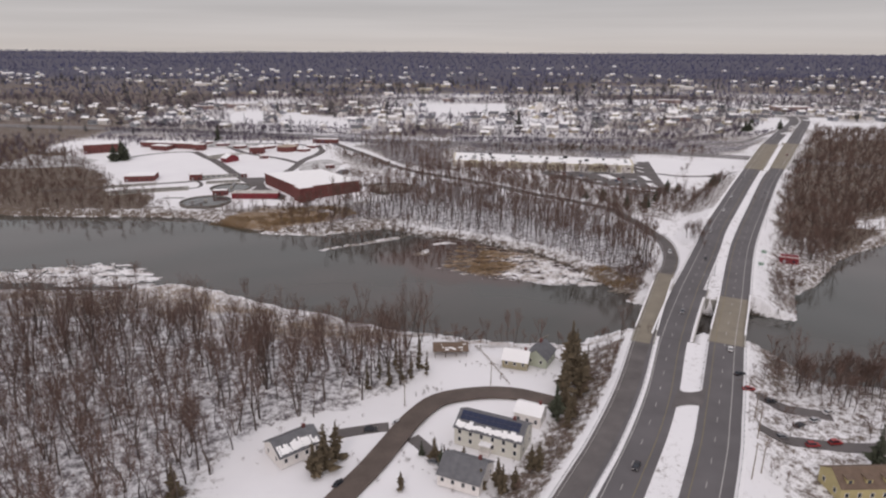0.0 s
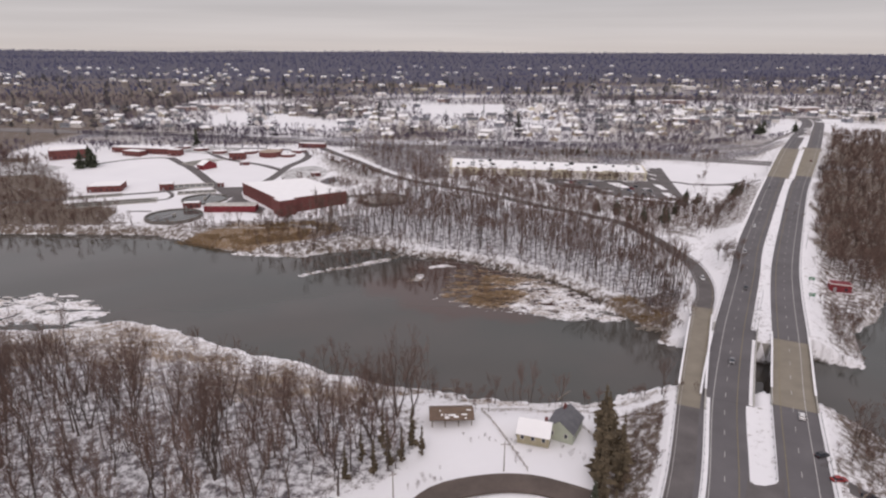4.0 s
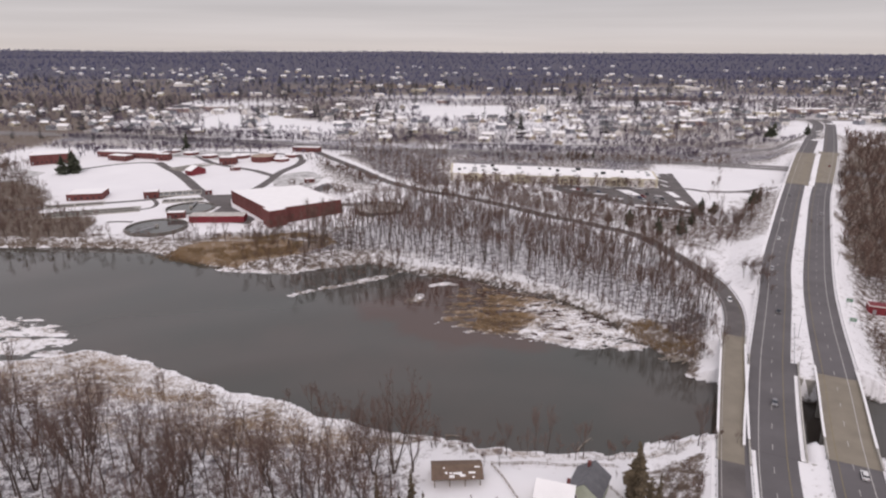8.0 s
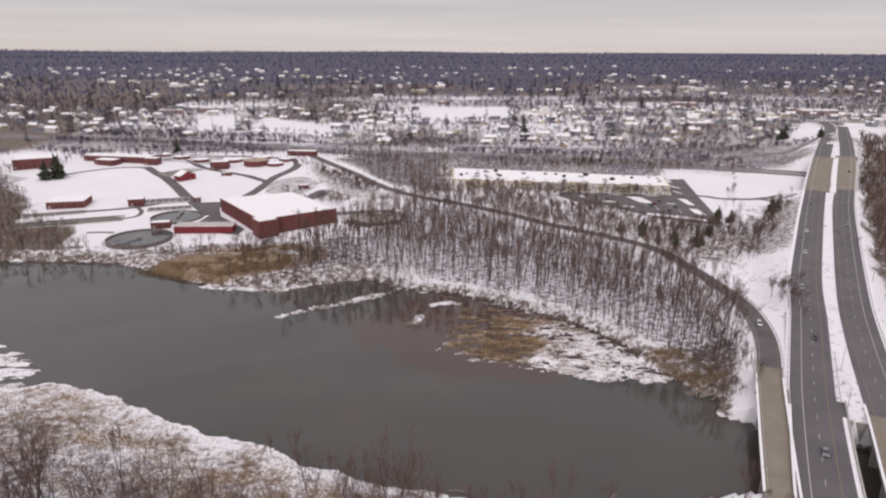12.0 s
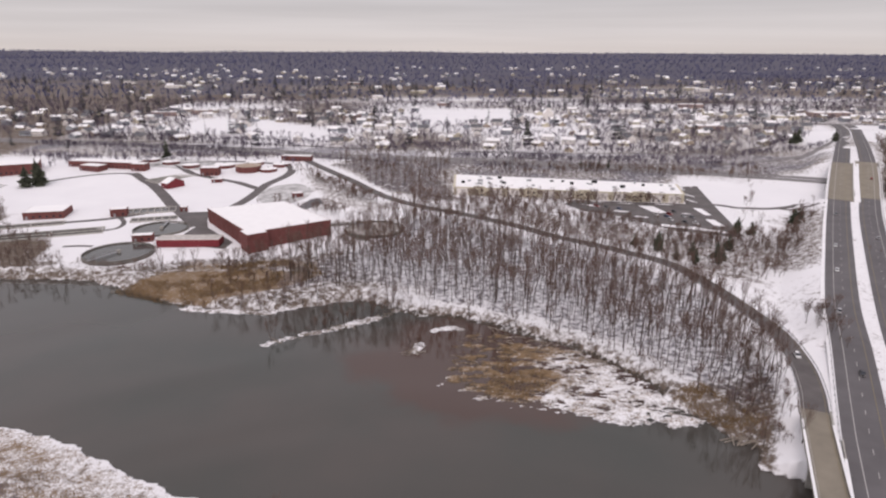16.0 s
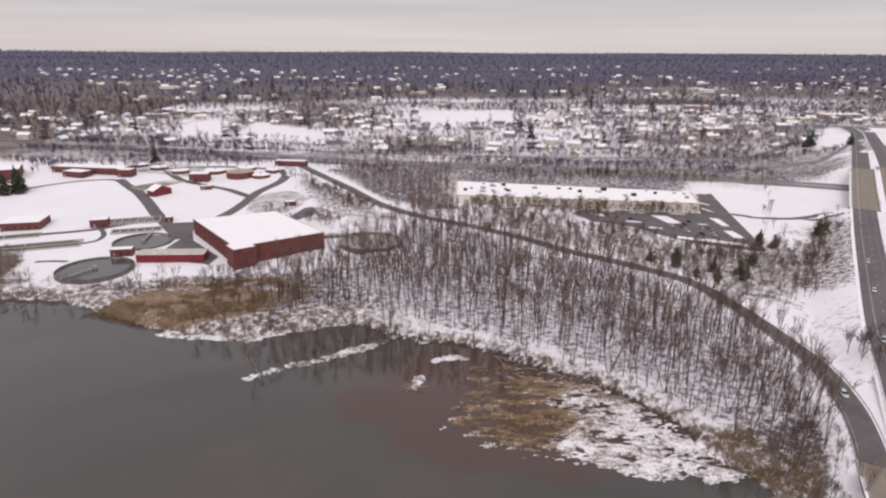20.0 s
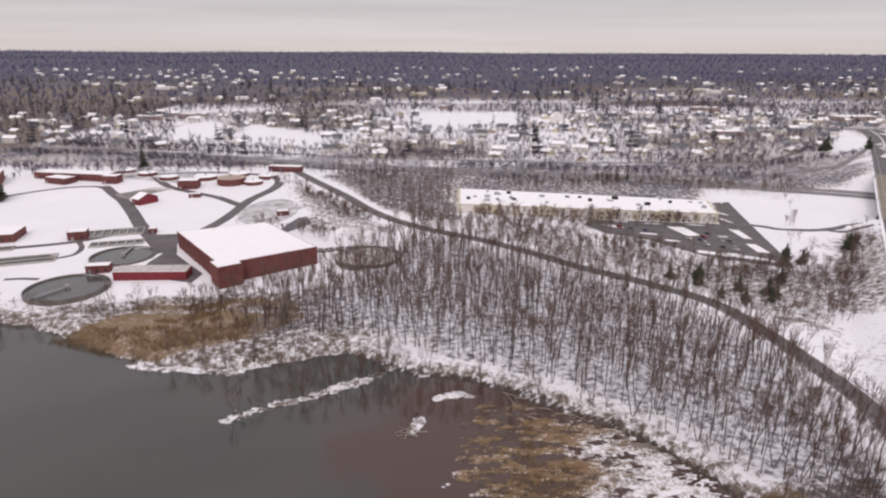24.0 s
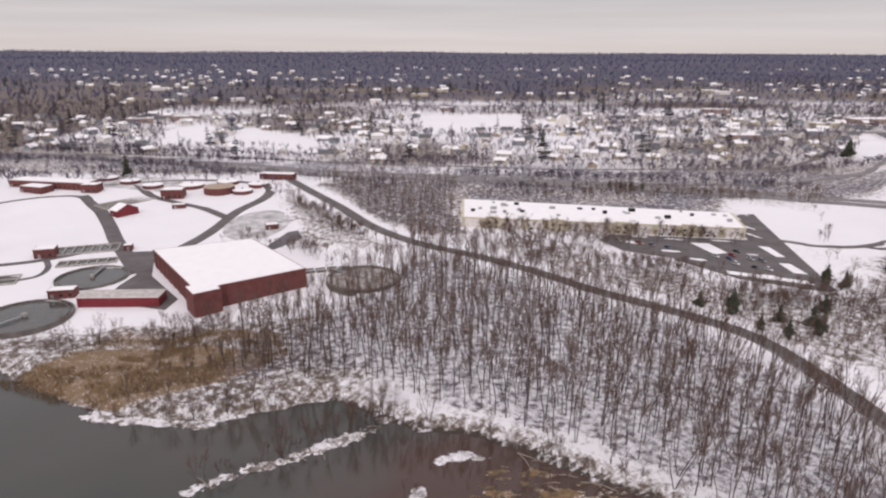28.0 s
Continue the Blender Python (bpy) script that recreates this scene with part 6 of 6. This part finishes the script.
# median crossing
pave("pavement", [(81.9, 181.6), (89.9, 195.2), (90.8, 193.0), (93.4, 192.4), (96.6, 193.1), (100.8, 196.0), (92.9, 182.0), (92.6, 184.0), (89.6, 184.6), (86.0, 183.8)], ASPHALT_OLD, "paved median crossing between carriageways", up=0.2, step=4)


def utility_pole(x, y, h, a, label="weathered wooden utility pole with crossarm", z=None):
    z = float(gz(x, y)) if z is None else z
    m = thing("utility_pole", pose(x, y, z, 0, 0, a), label, "utility pole")
    V, F = [], []
    tube((0, 0, -0.8), (0, 0, h), 0.17, 0.11, 8, V, F)
    new("pole", mesh_of("pole", V, F, [WOOD])).parent = m
    part("crossarm", boxes((-1.2, -0.07, h - 0.9, 1.2, 0.07, h - 0.75)), WOOD, m)
    for u in (-1.05, -0.4, 0.4, 1.05):
        part("insulator", boxes((u - 0.05, -0.05, h - 0.75, u + 0.05, 0.05, h - 0.55)), WHITE, m)
    return m


for q in ((92, 146, 12, 30), (97, 150, 11, 30), (104, 166, 11, 30), (108, 176, 11, 30), (-36, 130, 10, 40), (-8, 196, 10, 20), (24, 208, 10, 0)):
    utility_pole(*q)


def street_lamp(x, y, z, a, h=10):
    m = thing("street_lamp", pose(x, y, z, 0, 0, a), "grey steel highway lamp post", "street lamp")
    V, F = [], []
    tube((0, 0, -0.8), (0, 0, h), 0.13, 0.07, 8, V, F)
    new("post", mesh_of("post", V, F, [STEEL])).parent = m
    V, F = [], []
    tube((0, 0, h), (1.3, 0, h + 0.5), 0.06, 0.05, 6, V, F)
    tube((1.3, 0, h + 0.5), (2.4, 0, h + 0.55), 0.05, 0.05, 6, V, F)
    new("arm", mesh_of("arm", V, F, [STEEL])).parent = m
    part("lamp_head", boxes((2.2, -0.16, h + 0.45, 2.9, 0.16, h + 0.62), bevel=0.04), STEEL, m)


for line, y0, off, flip in ((WEST, 312, -9.5, 90), (WEST, 286, -9.3, 90), (WEST, 372, 10, -90), (WEST, 520, 10, -90), (WEST, 600, 10, -90), (EAST, 400, -9.5, 90)):
    xx, yy, aa, zz = on_road(line, y0, off, hz)
    street_lamp(xx, yy, zz - 0.3, aa + flip)

# sign boards beside the highway
for line, y0, off in ((EAST, 352, -12), (EAST, 330, -11)):
    xx, yy, aa, zz = on_road(line, y0, off, hz)
    m = thing("road_sign", pose(xx, yy, float(gz(xx, yy)), 0, 0, aa - 90), "small green road sign on two posts", "road sign")
    GREEN = material("green_sign", (0.02, 0.16, 0.08), 0.5, 0.05, 1, 8)
    part("panel", boxes((-1.3, -0.04, 2.0, 1.3, 0.04, 3.6)), GREEN, m)
    part("legend", boxes((-1.0, -0.06, 3.0, 1.0, -0.045, 3.2), (-1.0, -0.06, 2.5, 0.6, -0.045, 2.7)), WHITE, m)
    for u in (-0.9, 0.9):
        part("post", boxes((u - 0.06, 0.05, -0.6, u + 0.06, 0.15, 3.6)), STEEL, m)


def pylon(x, y, h):
    """A lattice transmission tower."""
    m = thing("transmission_tower", pose(x, y, float(gz(x, y)), 0, 0, 12), "pale galvanised lattice transmission tower", "pylon")
    wd = lambda z: 2.6 * (1 - z / h) + 0.55
    levels = [h * i / 9 for i in range(10)]
    for sx in (-1, 1):
        for sy in (-1, 1):
            V, F = [], []
            tube((sx * wd(0), sy * wd(0), -0.5), (sx * wd(h), sy * wd(h), h), 0.2, 0.14, 4, V, F)
            new("leg", mesh_of("leg", V, F, [STEEL])).parent = m
    V, F = [], []
    for z0, z1 in zip(levels, levels[1:]):
        for k in range(4):
            c = lambda q, z: np.array([(-1, -1), (1, -1), (1, 1), (-1, 1)][q % 4] + (0,)) * wd(z) + (0, 0, z)
            tube(c(k, z0), c(k + 1, z1), 0.09, 0.09, 3, V, F)
            tube(c(k + 1, z0), c(k, z1), 0.09, 0.09, 3, V, F)
    tagged(new("bracing", mesh_of("bracing", V, F, [STEEL])), kind="stuff").parent = m
    for z in (h * 0.7, h * 0.83, h * 0.96):
        V, F = [], []
        for s in (-1, 1):
            tube((0, 0, z), (s * 5.5, 0, z + 0.3), 0.18, 0.1, 4, V, F)
            tube((0, 0, z + 1.4), (s * 5.5, 0, z + 0.3), 0.12, 0.08, 4, V, F)
        new("crossarm", mesh_of("crossarm", V, F, [STEEL])).parent = m


pylon(88, 728, 32)

# ---------------------------------------------------------------- church and larger town buildings
ch = thing("church", pose(205, 1130, float(gz(205, 1130)), 0, 0, 80), "large white church with a snowy roof", "church")
a, b = house_mesh(34, 16, 9, 6)
part("wall", a, WHITE, ch)
part("roof", b, ROOF_SNOW, ch)
part("tower", boxes((-21, -3.5, -1, -14.5, 3.5, 18)), WHITE, ch)
bm = bmesh.new()
bmesh.ops.create_cone(bm, cap_ends=True, segments=4, radius1=5.2, radius2=0.1, depth=12, matrix=Matrix.Translation((-17.7, 0, 24)) @ Matrix.Rotation(math.pi / 4, 4, "Z"))
part("spire", bm, GREY_ROOF, ch)
for i in range(6):
    part("window", boxes((-12 + i * 5, -8.1, 2.5, -10.4 + i * 5, -7.95, 7)), DARK_GLASS, ch)
br = random.Random(77)
for i in range(16):
    xx, yy = br.uniform(-700, 800), br.uniform(1000, 1900)
    if bool(blocked(np.array([xx]), np.array([yy]))[0]):
        continue
    block("town_building", xx, yy, br.choice((0, 90)) + br.uniform(-12, 12), br.uniform(24, 42), br.uniform(16, 24), br.uniform(5, 7), br.choice((WHITE, CREAM, TAN_WALL)), ROOF_SNOW, "large flat-roofed town building under snow", windows=False)

# ---------------------------------------------------------------- single evergreens
DARK_PINE = material("brown_green_needles", (0.11, 0.085, 0.055), 0.85, 0.3, 0.4, 5.0, 0.0, per_island=0.35)
BIG = [conifer(200 + i, 14, 0.27, 30, 14, 0.95, 0.65) for i in range(5)]
er = np.random.RandomState(3)
single_trees(BIG, [(x, y, float(gz(x, y)), s) for x, y, s in ((44, 185, 0.9), (135, 155, 1.0), (158, 474, 0.8), (176, 479, 0.9), (172, 476, 0.7), (150, 482, 0.7), (-255, 798, 1.5),
                                                       (139, 930, 1.6), (4, 160, 0.5), (-2, 166, 0.4), (160, 745, 0.6), (168, 742, 0.65), (176, 741, 0.6), (185, 738, 0.7))],
             "dense dark green conifer standing in snow", (BARK, NEEDLE), "evergreens", er, "conifer", "tree")
single_trees(BIG, [(x, y, float(gz(x, y)), s) for x, y, s in ((-31, 159, 1.1), (-28, 163, 0.95), (52, 206, 1.45), (56, 200, 1.3), (50, 198, 1.1),  (-71, 147, 0.9), (48, 190, 0.8), (60, 212, 0.9), (-8, 150, 0.45), (21, 147, 0.75), (25, 150, 0.55), (33, 156, 0.6), (58, 224, 1.35), (62, 232, 0.9), (58, 214, 1.2), (55, 208, 1.0), (49, 183, 0.8), (46, 177, 0.6), (8, 160, 0.4), (11, 163, 0.35), (5, 164, 0.35), (36, 226, 0.3), (31, 224, 0.35), (2, 163, 0.6), (6, 160, 0.5), (20, 150, 0.7), (15, 149, 0.55), (31, 158, 0.65), (34, 161, 0.5), (-34, 157, 0.9))], "browning conifer standing in snow", (BARK, DARK_PINE), "evergreens", er, "conifer", "tree")

MOUND = [conifer(240 + i, 11, 0.42, 24, 16, 1.2, 0.6) for i in range(3)]
single_trees(MOUND, [(x, y, float(gz(x, y)), s) for x, y, s in ((146, 500, 1.15), (134, 508, 0.7), (163, 490, 0.75), (176, 486, 0.9), (190, 500, 0.8), (212, 534, 0.9), (218, 528, 0.8), (-322, 690, 1.75), (-331, 684, 1.6), (-327, 694, 1.9), (470, 905, 1.3), (462, 893, 1.5), (480, 920, 1.2), (452, 884, 1.3), (492, 868, 1.2), (258, 548, 1.0), (266, 555, 0.8))], "broad bushy dark green conifer in snow", (BARK, NEEDLE), "evergreens", er, "conifer", "tree")
COLUMN = [conifer(220 + i, 14, 0.13, 18, 9, 1.5) for i in range(3)]
single_trees(COLUMN, [(x, y, float(gz(x, y)), s) for x, y, s in ((-14, 208, 0.8), (-10, 212, 1.0), (-6, 214, 0.85), (-18, 214, 0.75), (-12, 221, 0.9), (-3, 222, 1.05), (0, 217, 0.7), (-22, 206, 0.8), (64, 222, 0.8), (62, 230, 0.7))],
             "narrow dark brown evergreen at the wood's edge", (BARK, DARK_PINE), "evergreens", er, "conifer", "tree")

# ---------------------------------------------------------------- banks: reeds, logs, driftwood, bankside trees
def reeds(name, poly, n, label, seed):
    q = np.random.RandomState(seed)
    p = np.array(poly, float)
    V, F = [], []
    xs, ys = q.uniform(p[:, 0].min(), p[:, 0].max(), n * 3), q.uniform(p[:, 1].min(), p[:, 1].max(), n * 3)
    ok = inside(xs, ys, poly) & (value_noise(xs, ys, 11, seed) + 0.5 * value_noise(xs, ys, 4, seed + 50) > -0.1)
    xs, ys = xs[ok][:n], ys[ok][:n]
    zs = np.maximum(gz(xs, ys), -0.2)
    for x, y, z in zip(xs, ys, zs):
        h = q.uniform(0.8, 2.2)
        tube((x, y, z), (x + q.normal(0, 0.35), y + q.normal(0, 0.35), z + h), 0.09, 0, 3, V, F)
    tagged(new(name, mesh_of(name, np.array(V), np.array(F), [REED])), label, "reeds", kind="stuff")


reeds("reeds", [(-160, 453), (-118, 433), (-88, 442), (-64, 451), (-50, 466), (-66, 492), (-120, 490), (-140, 472)], 7500, "tan dry reeds along the far bank", 21)
reeds("reeds", [(24, 345), (45, 338), (70, 345), (84, 360), (60, 376), (38, 386)], 2600, "tan dry reeds on the frozen marsh", 22)
reeds("reeds", [(92, 338), (100, 322), (112, 312), (116, 318), (104, 345)], 1200, "tan dry reeds below the slip road", 23)
reeds("reeds", [(-170, 312), (-140, 318), (-100, 300), (-75, 286), (-60, 278), (-90, 284), (-130, 300), (-170, 300)], 1500, "pale dry reeds on the icy shelf", 24)


def log(x, y, a, ln, r, label, snow=True):
    z = max(float(gz(x, y)), 0.05) + r * 0.6
    m = thing("fallen_log", pose(x, y, z, 0, hr.uniform(-4, 4), a), label, "log")
    V, F = [], []
    tube((-ln / 2, 0, 0), (0, 0.2, 0.1), r, r * 0.8, 7, V, F)
    tube((0, 0.2, 0.1), (ln / 2, -0.1, 0), r * 0.8, r * 0.3, 7, V, F)
    new("stem", mesh_of("stem", V, F, [BARK_PALE])).parent = m
    for k in range(4):
        V, F = [], []
        u = hr.uniform(-0.2, 0.5) * ln
        tube((u, 0.1, 0), (u + hr.uniform(0.3, 1.5), hr.uniform(-1.6, 1.6), hr.uniform(0.4, 1.4)), r * 0.4, 0.02, 4, V, F)
        new("branch", mesh_of("branch", V, F, [BARK_PALE])).parent = m


for i in range(34):
    f = hr.random()
    spot = hr.choice(("jetty", "spit", "stump", "marsh", "logs", "shore"))
    cx, cy = {"jetty": (-62 + 50 * f, 392 + 26 * f), "spit": (-112 + 45 * f, 430 - 7 * f), "stump": (-2, 381), "marsh": (38 + 50 * f, 388 - 26 * f), "logs": (102 + 6 * f, 316 - 4 * f), "shore": (-30 + 90 * f, 268 - 14 * f)}[spot]
    log(cx + hr.gauss(0, 1.5), cy + hr.gauss(0, 1.5), hr.uniform(0, 360), hr.uniform(4, 11), hr.uniform(0.12, 0.26), "pale weathered fallen log at the water's edge")
for k in range(30):
    line, half = SPITS[0 if k < 17 else 1]
    q = line[hr.randrange(len(line))]
    log(q[0] + hr.gauss(0, 1.2), q[1] + hr.gauss(0, 0.9), hr.uniform(-30, 60) + hr.choice((0, 180)), hr.uniform(2.5, 7), hr.uniform(0.1, 0.2), "tangled driftwood log lying on a snowy spit")
for k in range(14):
    f = hr.random()
    log(30 + 58 * f + hr.gauss(0, 1), 405 - 48 * f + hr.gauss(0, 1.5), hr.uniform(-80, 10), hr.uniform(4, 9), hr.uniform(0.12, 0.2), "pale fallen tree hanging over the marsh edge")
for k in range(7):
    log(103 + k * 1.1, 314 - k * 0.5 + hr.gauss(0, 0.4), 20 + hr.gauss(0, 9), hr.uniform(7, 11), 0.22, "pale weathered fallen log below the slip road")
bank_places = [(x_, y_, 0.0, s_) for x_, y_, s_ in ((-46, 404, 0.55), (-40, 405, 0.7), (-33, 409, 0.6), (-27, 413, 0.75), (-21, 416, 0.65), (-15, 421, 0.8), (-10, 424, 0.7), (-96, 429, 0.5), (-88, 428, 0.6), (-76, 426, 0.6), (-104, 430, 0.45), (1, 386, 0.5), (14, 403, 0.5))]
for x0, y0, x1, y1, n in ((-64, 393, -8, 426, 46), (-114, 431, -40, 434, 60), (-300, 482, -160, 478, 110), (-160, 470, -90, 484, 70), (-96, 488, -50, 512, 60), (-150, 474, -60, 470, 70), (-110, 455, -30, 452, 60), (-120, 496, -60, 500, 30), (-4, 384, 3, 384, 3), (20, 413, 60, 392, 18), (60, 392, 100, 345, 22), (100, 345, 118, 316, 30), (100, 312, 120, 306, 14), (0, 256, 60, 247, 46), (60, 249, 96, 245, 18), (-44, 279, 0, 260, 30), (4, 240, 20, 244, 5)):
    for k in range(n):
        f = er.uniform()
        xx, yy = x0 + (x1 - x0) * f + er.normal(0, 2), y0 + (y1 - y0) * f + er.normal(0, 2)
        bank_places.append((xx, yy, max(float(gz(xx, yy)), 0.0), er.uniform(0.3, 0.7)))
single_trees(WIDE, [(x_, y_, 0.1, s_) for x_, y_, s_ in ((-42, 404.5, 0.5), (-34, 408, 0.62), (-29, 412, 0.5), (-22, 416, 0.6), (-14, 422, 0.7), (-8, 426, 0.55), (-98, 429, 0.45), (-86, 428, 0.5), (-76, 426, 0.5), (-66, 430, 0.55), (4, 421, 0.7), (24, 411, 0.6))],
             "bare tree leaning out of a snowy spit in the river", (BARK, TWIG), "trees on the spits", er)
verge_brush = []
for line, y0, y1, lo, hi, n in ((RAMP, 118, 240, 7.5, 16, 130), (EAST, 284, 345, -15, -34, 150), (EAST, 345, 470, -14, -30, 130), (EAST, 150, 232, -13, -22, 40), (RAMP, 302, 392, 7, 22, 150), (EAST, 470, 580, -15, -30, 90)):
    for k in range(n):
        xx, yy, _, _ = on_road(line, er.uniform(y0, y1), er.uniform(lo, hi), hz)
        z0 = float(gz(xx, yy))
        if z0 > 0.2 and math.hypot(xx - 211, yy - 338) > 20:
            verge_brush.append((xx, yy, z0, er.uniform(0.3, 0.75)))
woodland("verge_brush", SLIM + BUSH + BUSH, verge_brush, "brown leafless brush on the road embankments", (BARK, TWIG), er, "shrubs")
woodland("bankside_trees", WIDE_MID[:2] + SLIM + BUSH, bank_places, "bare leaning trees along the water's edge", (BARK, TWIG), er, "trees")
def clear_of(x, y, lines, gap):
    """True where a place lies more than gap metres from each of the lines."""
    x, y = np.asarray(x, float), np.asarray(y, float)
    return np.min([line_distance(x, y, q)[0] for q in lines], axis=0) > gap


def strewn(x0, x1, y0, y1, n):
    return er.uniform(x0, x1, n), er.uniform(y0, y1, n)


px, py_ = [np.concatenate(q) for q in zip(strewn(-295, -200, 312, 330, 45), strewn(124, 186, 196, 240, 130), strewn(168, 285, 292, 395, 330), strewn(140, 260, 150, 206, 150))]
ok = (gz(px, py_) > 0.4) & (np.hypot(px - 211, py_ - 338) > 20) & clear_of(px, py_, [EAST], np.where(py_ < 250, 16, 20))
px2, py2 = strewn(136, 250, 190, 209, 110)
pond_side = list(zip(px2, py2, gz(px2, py2), er.uniform(0.8, 1.45, 110))) + list(zip(px[ok], py_[ok], gz(px, py_)[ok], er.uniform(0.6, 1.1, ok.sum())))
px, py_ = strewn(150, 262, 455, 545, 150)
ok = clear_of(px, py_, [RAMP, WEST], 13) & ~inside(px, py_, [(240, 663), (226, 600), (212, 524), (170, 541), (148, 564)])
pond_side += list(zip(px[ok], py_[ok], gz(px, py_)[ok], er.uniform(0.35, 0.6, ok.sum())))
woodland("pondside_trees", WIDE_MID[:1] + SLIM + SLIM, pond_side, "bare brown trees beside the pond and the highway", (BARK, TWIG), er, "trees")
# roadside and works trees
extra = []
for x0, y0, x1, y1, n in ((-420, 935, -100, 850, 260), (-420, 960, -100, 880, 200), (-90, 850, 330, 815, 220), (-60, 872, 360, 835, 200), (40, 808, 330, 740, 170), (40, 758, 300, 688, 50), (-90, 700, -30, 610, 90), (-80, 610, -30, 560, 25), (40, 634, 190, 604, 110), (60, 590, 150, 545, 60), (150, 520, 225, 500, 60), (50, 712, 330, 712, 130), (90, 600, 190, 590, 12), (40, 612, 130, 592, 110), (-380, 800, -140, 800, 120), (-440, 730, -392, 700, 40), (-300, 776, -150, 790, 30), (-430, 885, -180, 832, 240), (-330, 826, -150, 806, 90), (-420, 820, -330, 800, 60), (44, 628, 200, 600, 60), (40, 800, 330, 772, 170), (330, 800, 470, 850, 110), (60, 742, 330, 722, 160), (240, 712, 340, 690, 60), (400, 860, 460, 900, 50), (-130, 800, -20, 760, 60), (-60, 640, -30, 610, 40), (-110, 620, -60, 590, 24), (150, 500, 230, 530, 60), (100, 560, 150, 545, 40), (226, 500, 290, 590, 24), (28, 136, 60, 190, 26), (56, 196, 76, 236, 40), (230, 560, 300, 690, 10), (205, 470, 270, 560, 70), (240, 470, 330, 600, 30), (-60, 640, -130, 780, 36), (60, 240, 66, 200, 8), (122, 205, 180, 203, 26), (140, 186, 176, 180, 14), (52, 180, 66, 215, 10), (-430, 640, -330, 800, 50), (-420, 500, -300, 560, 60)):
    f = er.uniform(size=n)
    xx, yy = x0 + (x1 - x0) * f + er.normal(0, 4, n), y0 + (y1 - y0) * f + er.normal(0, 4, n)
    ok = clear_of(xx, yy, [RAMP, PARALLEL, WEST, EAST], np.where(yy > 300, 11, 6))
    extra += list(zip(xx[ok], yy[ok], gz(xx, yy)[ok], np.where(yy > 300, er.uniform(0.45, 0.9, n), er.uniform(0.2, 0.45, n))[ok]))
woodland("roadside_trees", SLIM, [q for q in extra if q[1] < 740], "bare trees beside the roads and works", (BARK, TWIG), er, "trees")
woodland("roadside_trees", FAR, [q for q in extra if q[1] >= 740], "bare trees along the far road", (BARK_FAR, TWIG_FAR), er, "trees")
# shrubs in the gardens of the near bank
spots = []
for x0, y0, x1, y1, n in ((-2, 164, 8, 150, 12), (12, 226, 30, 222, 10), (44, 170, 34, 152, 9), (-56, 160, -48, 176, 7), (0, 200, 6, 208, 6), (116, 184, 150, 176, 14), (2, 178, 12, 162, 8), (14, 160, 30, 152, 7), (-14, 190, 0, 206, 7), (26, 210, 34, 216, 6), (38, 214, 58, 216, 8), (-36, 178, -20, 190, 6), (106, 180, 160, 172, 26), (108, 160, 170, 156, 22), (110, 200, 160, 204, 26), (-10, 168, 6, 150, 14), (26, 160, 40, 170, 10), (-60, 150, -66, 172, 10), (-24, 166, -14, 150, 8), (32, 162, 42, 182, 8), (112, 150, 136, 156, 7), (118, 200, 150, 196, 9)):
    for k in range(n):
        f = er.uniform()
        xx, yy = x0 + (x1 - x0) * f + er.normal(0, 1.2), y0 + (y1 - y0) * f + er.normal(0, 1.2)
        spots.append((xx, yy, float(gz(xx, yy)), er.uniform(0.3, 0.7)))
single_trees(BUSH, spots, "leafless brown garden shrub in snow", (BARK, TWIG), "garden shrubs", er, "shrub", "shrub")
path_strip("driveway", [(-5, 176), (2, 166), (8, 160)], 2.4, ASPHALT_OLD, "dark cleared driveway between snow", up=0.2)
path_strip("driveway", [(-13, 182), (-20, 181), (-30, 178)], 2.6, ASPHALT_OLD, "dark wet driveway beside the bungalow", up=0.2)
path_strip("driveway", [(110, 196), (118, 192), (128, 188), (140, 184)], 2.8, ASPHALT_OLD, "dark cleared driveway between snow", up=0.2)
path_strip("driveway", [(108, 173), (118, 170), (134, 166), (150, 165)], 2.6, ASPHALT_OLD, "dark cleared driveway between snow", up=0.2)
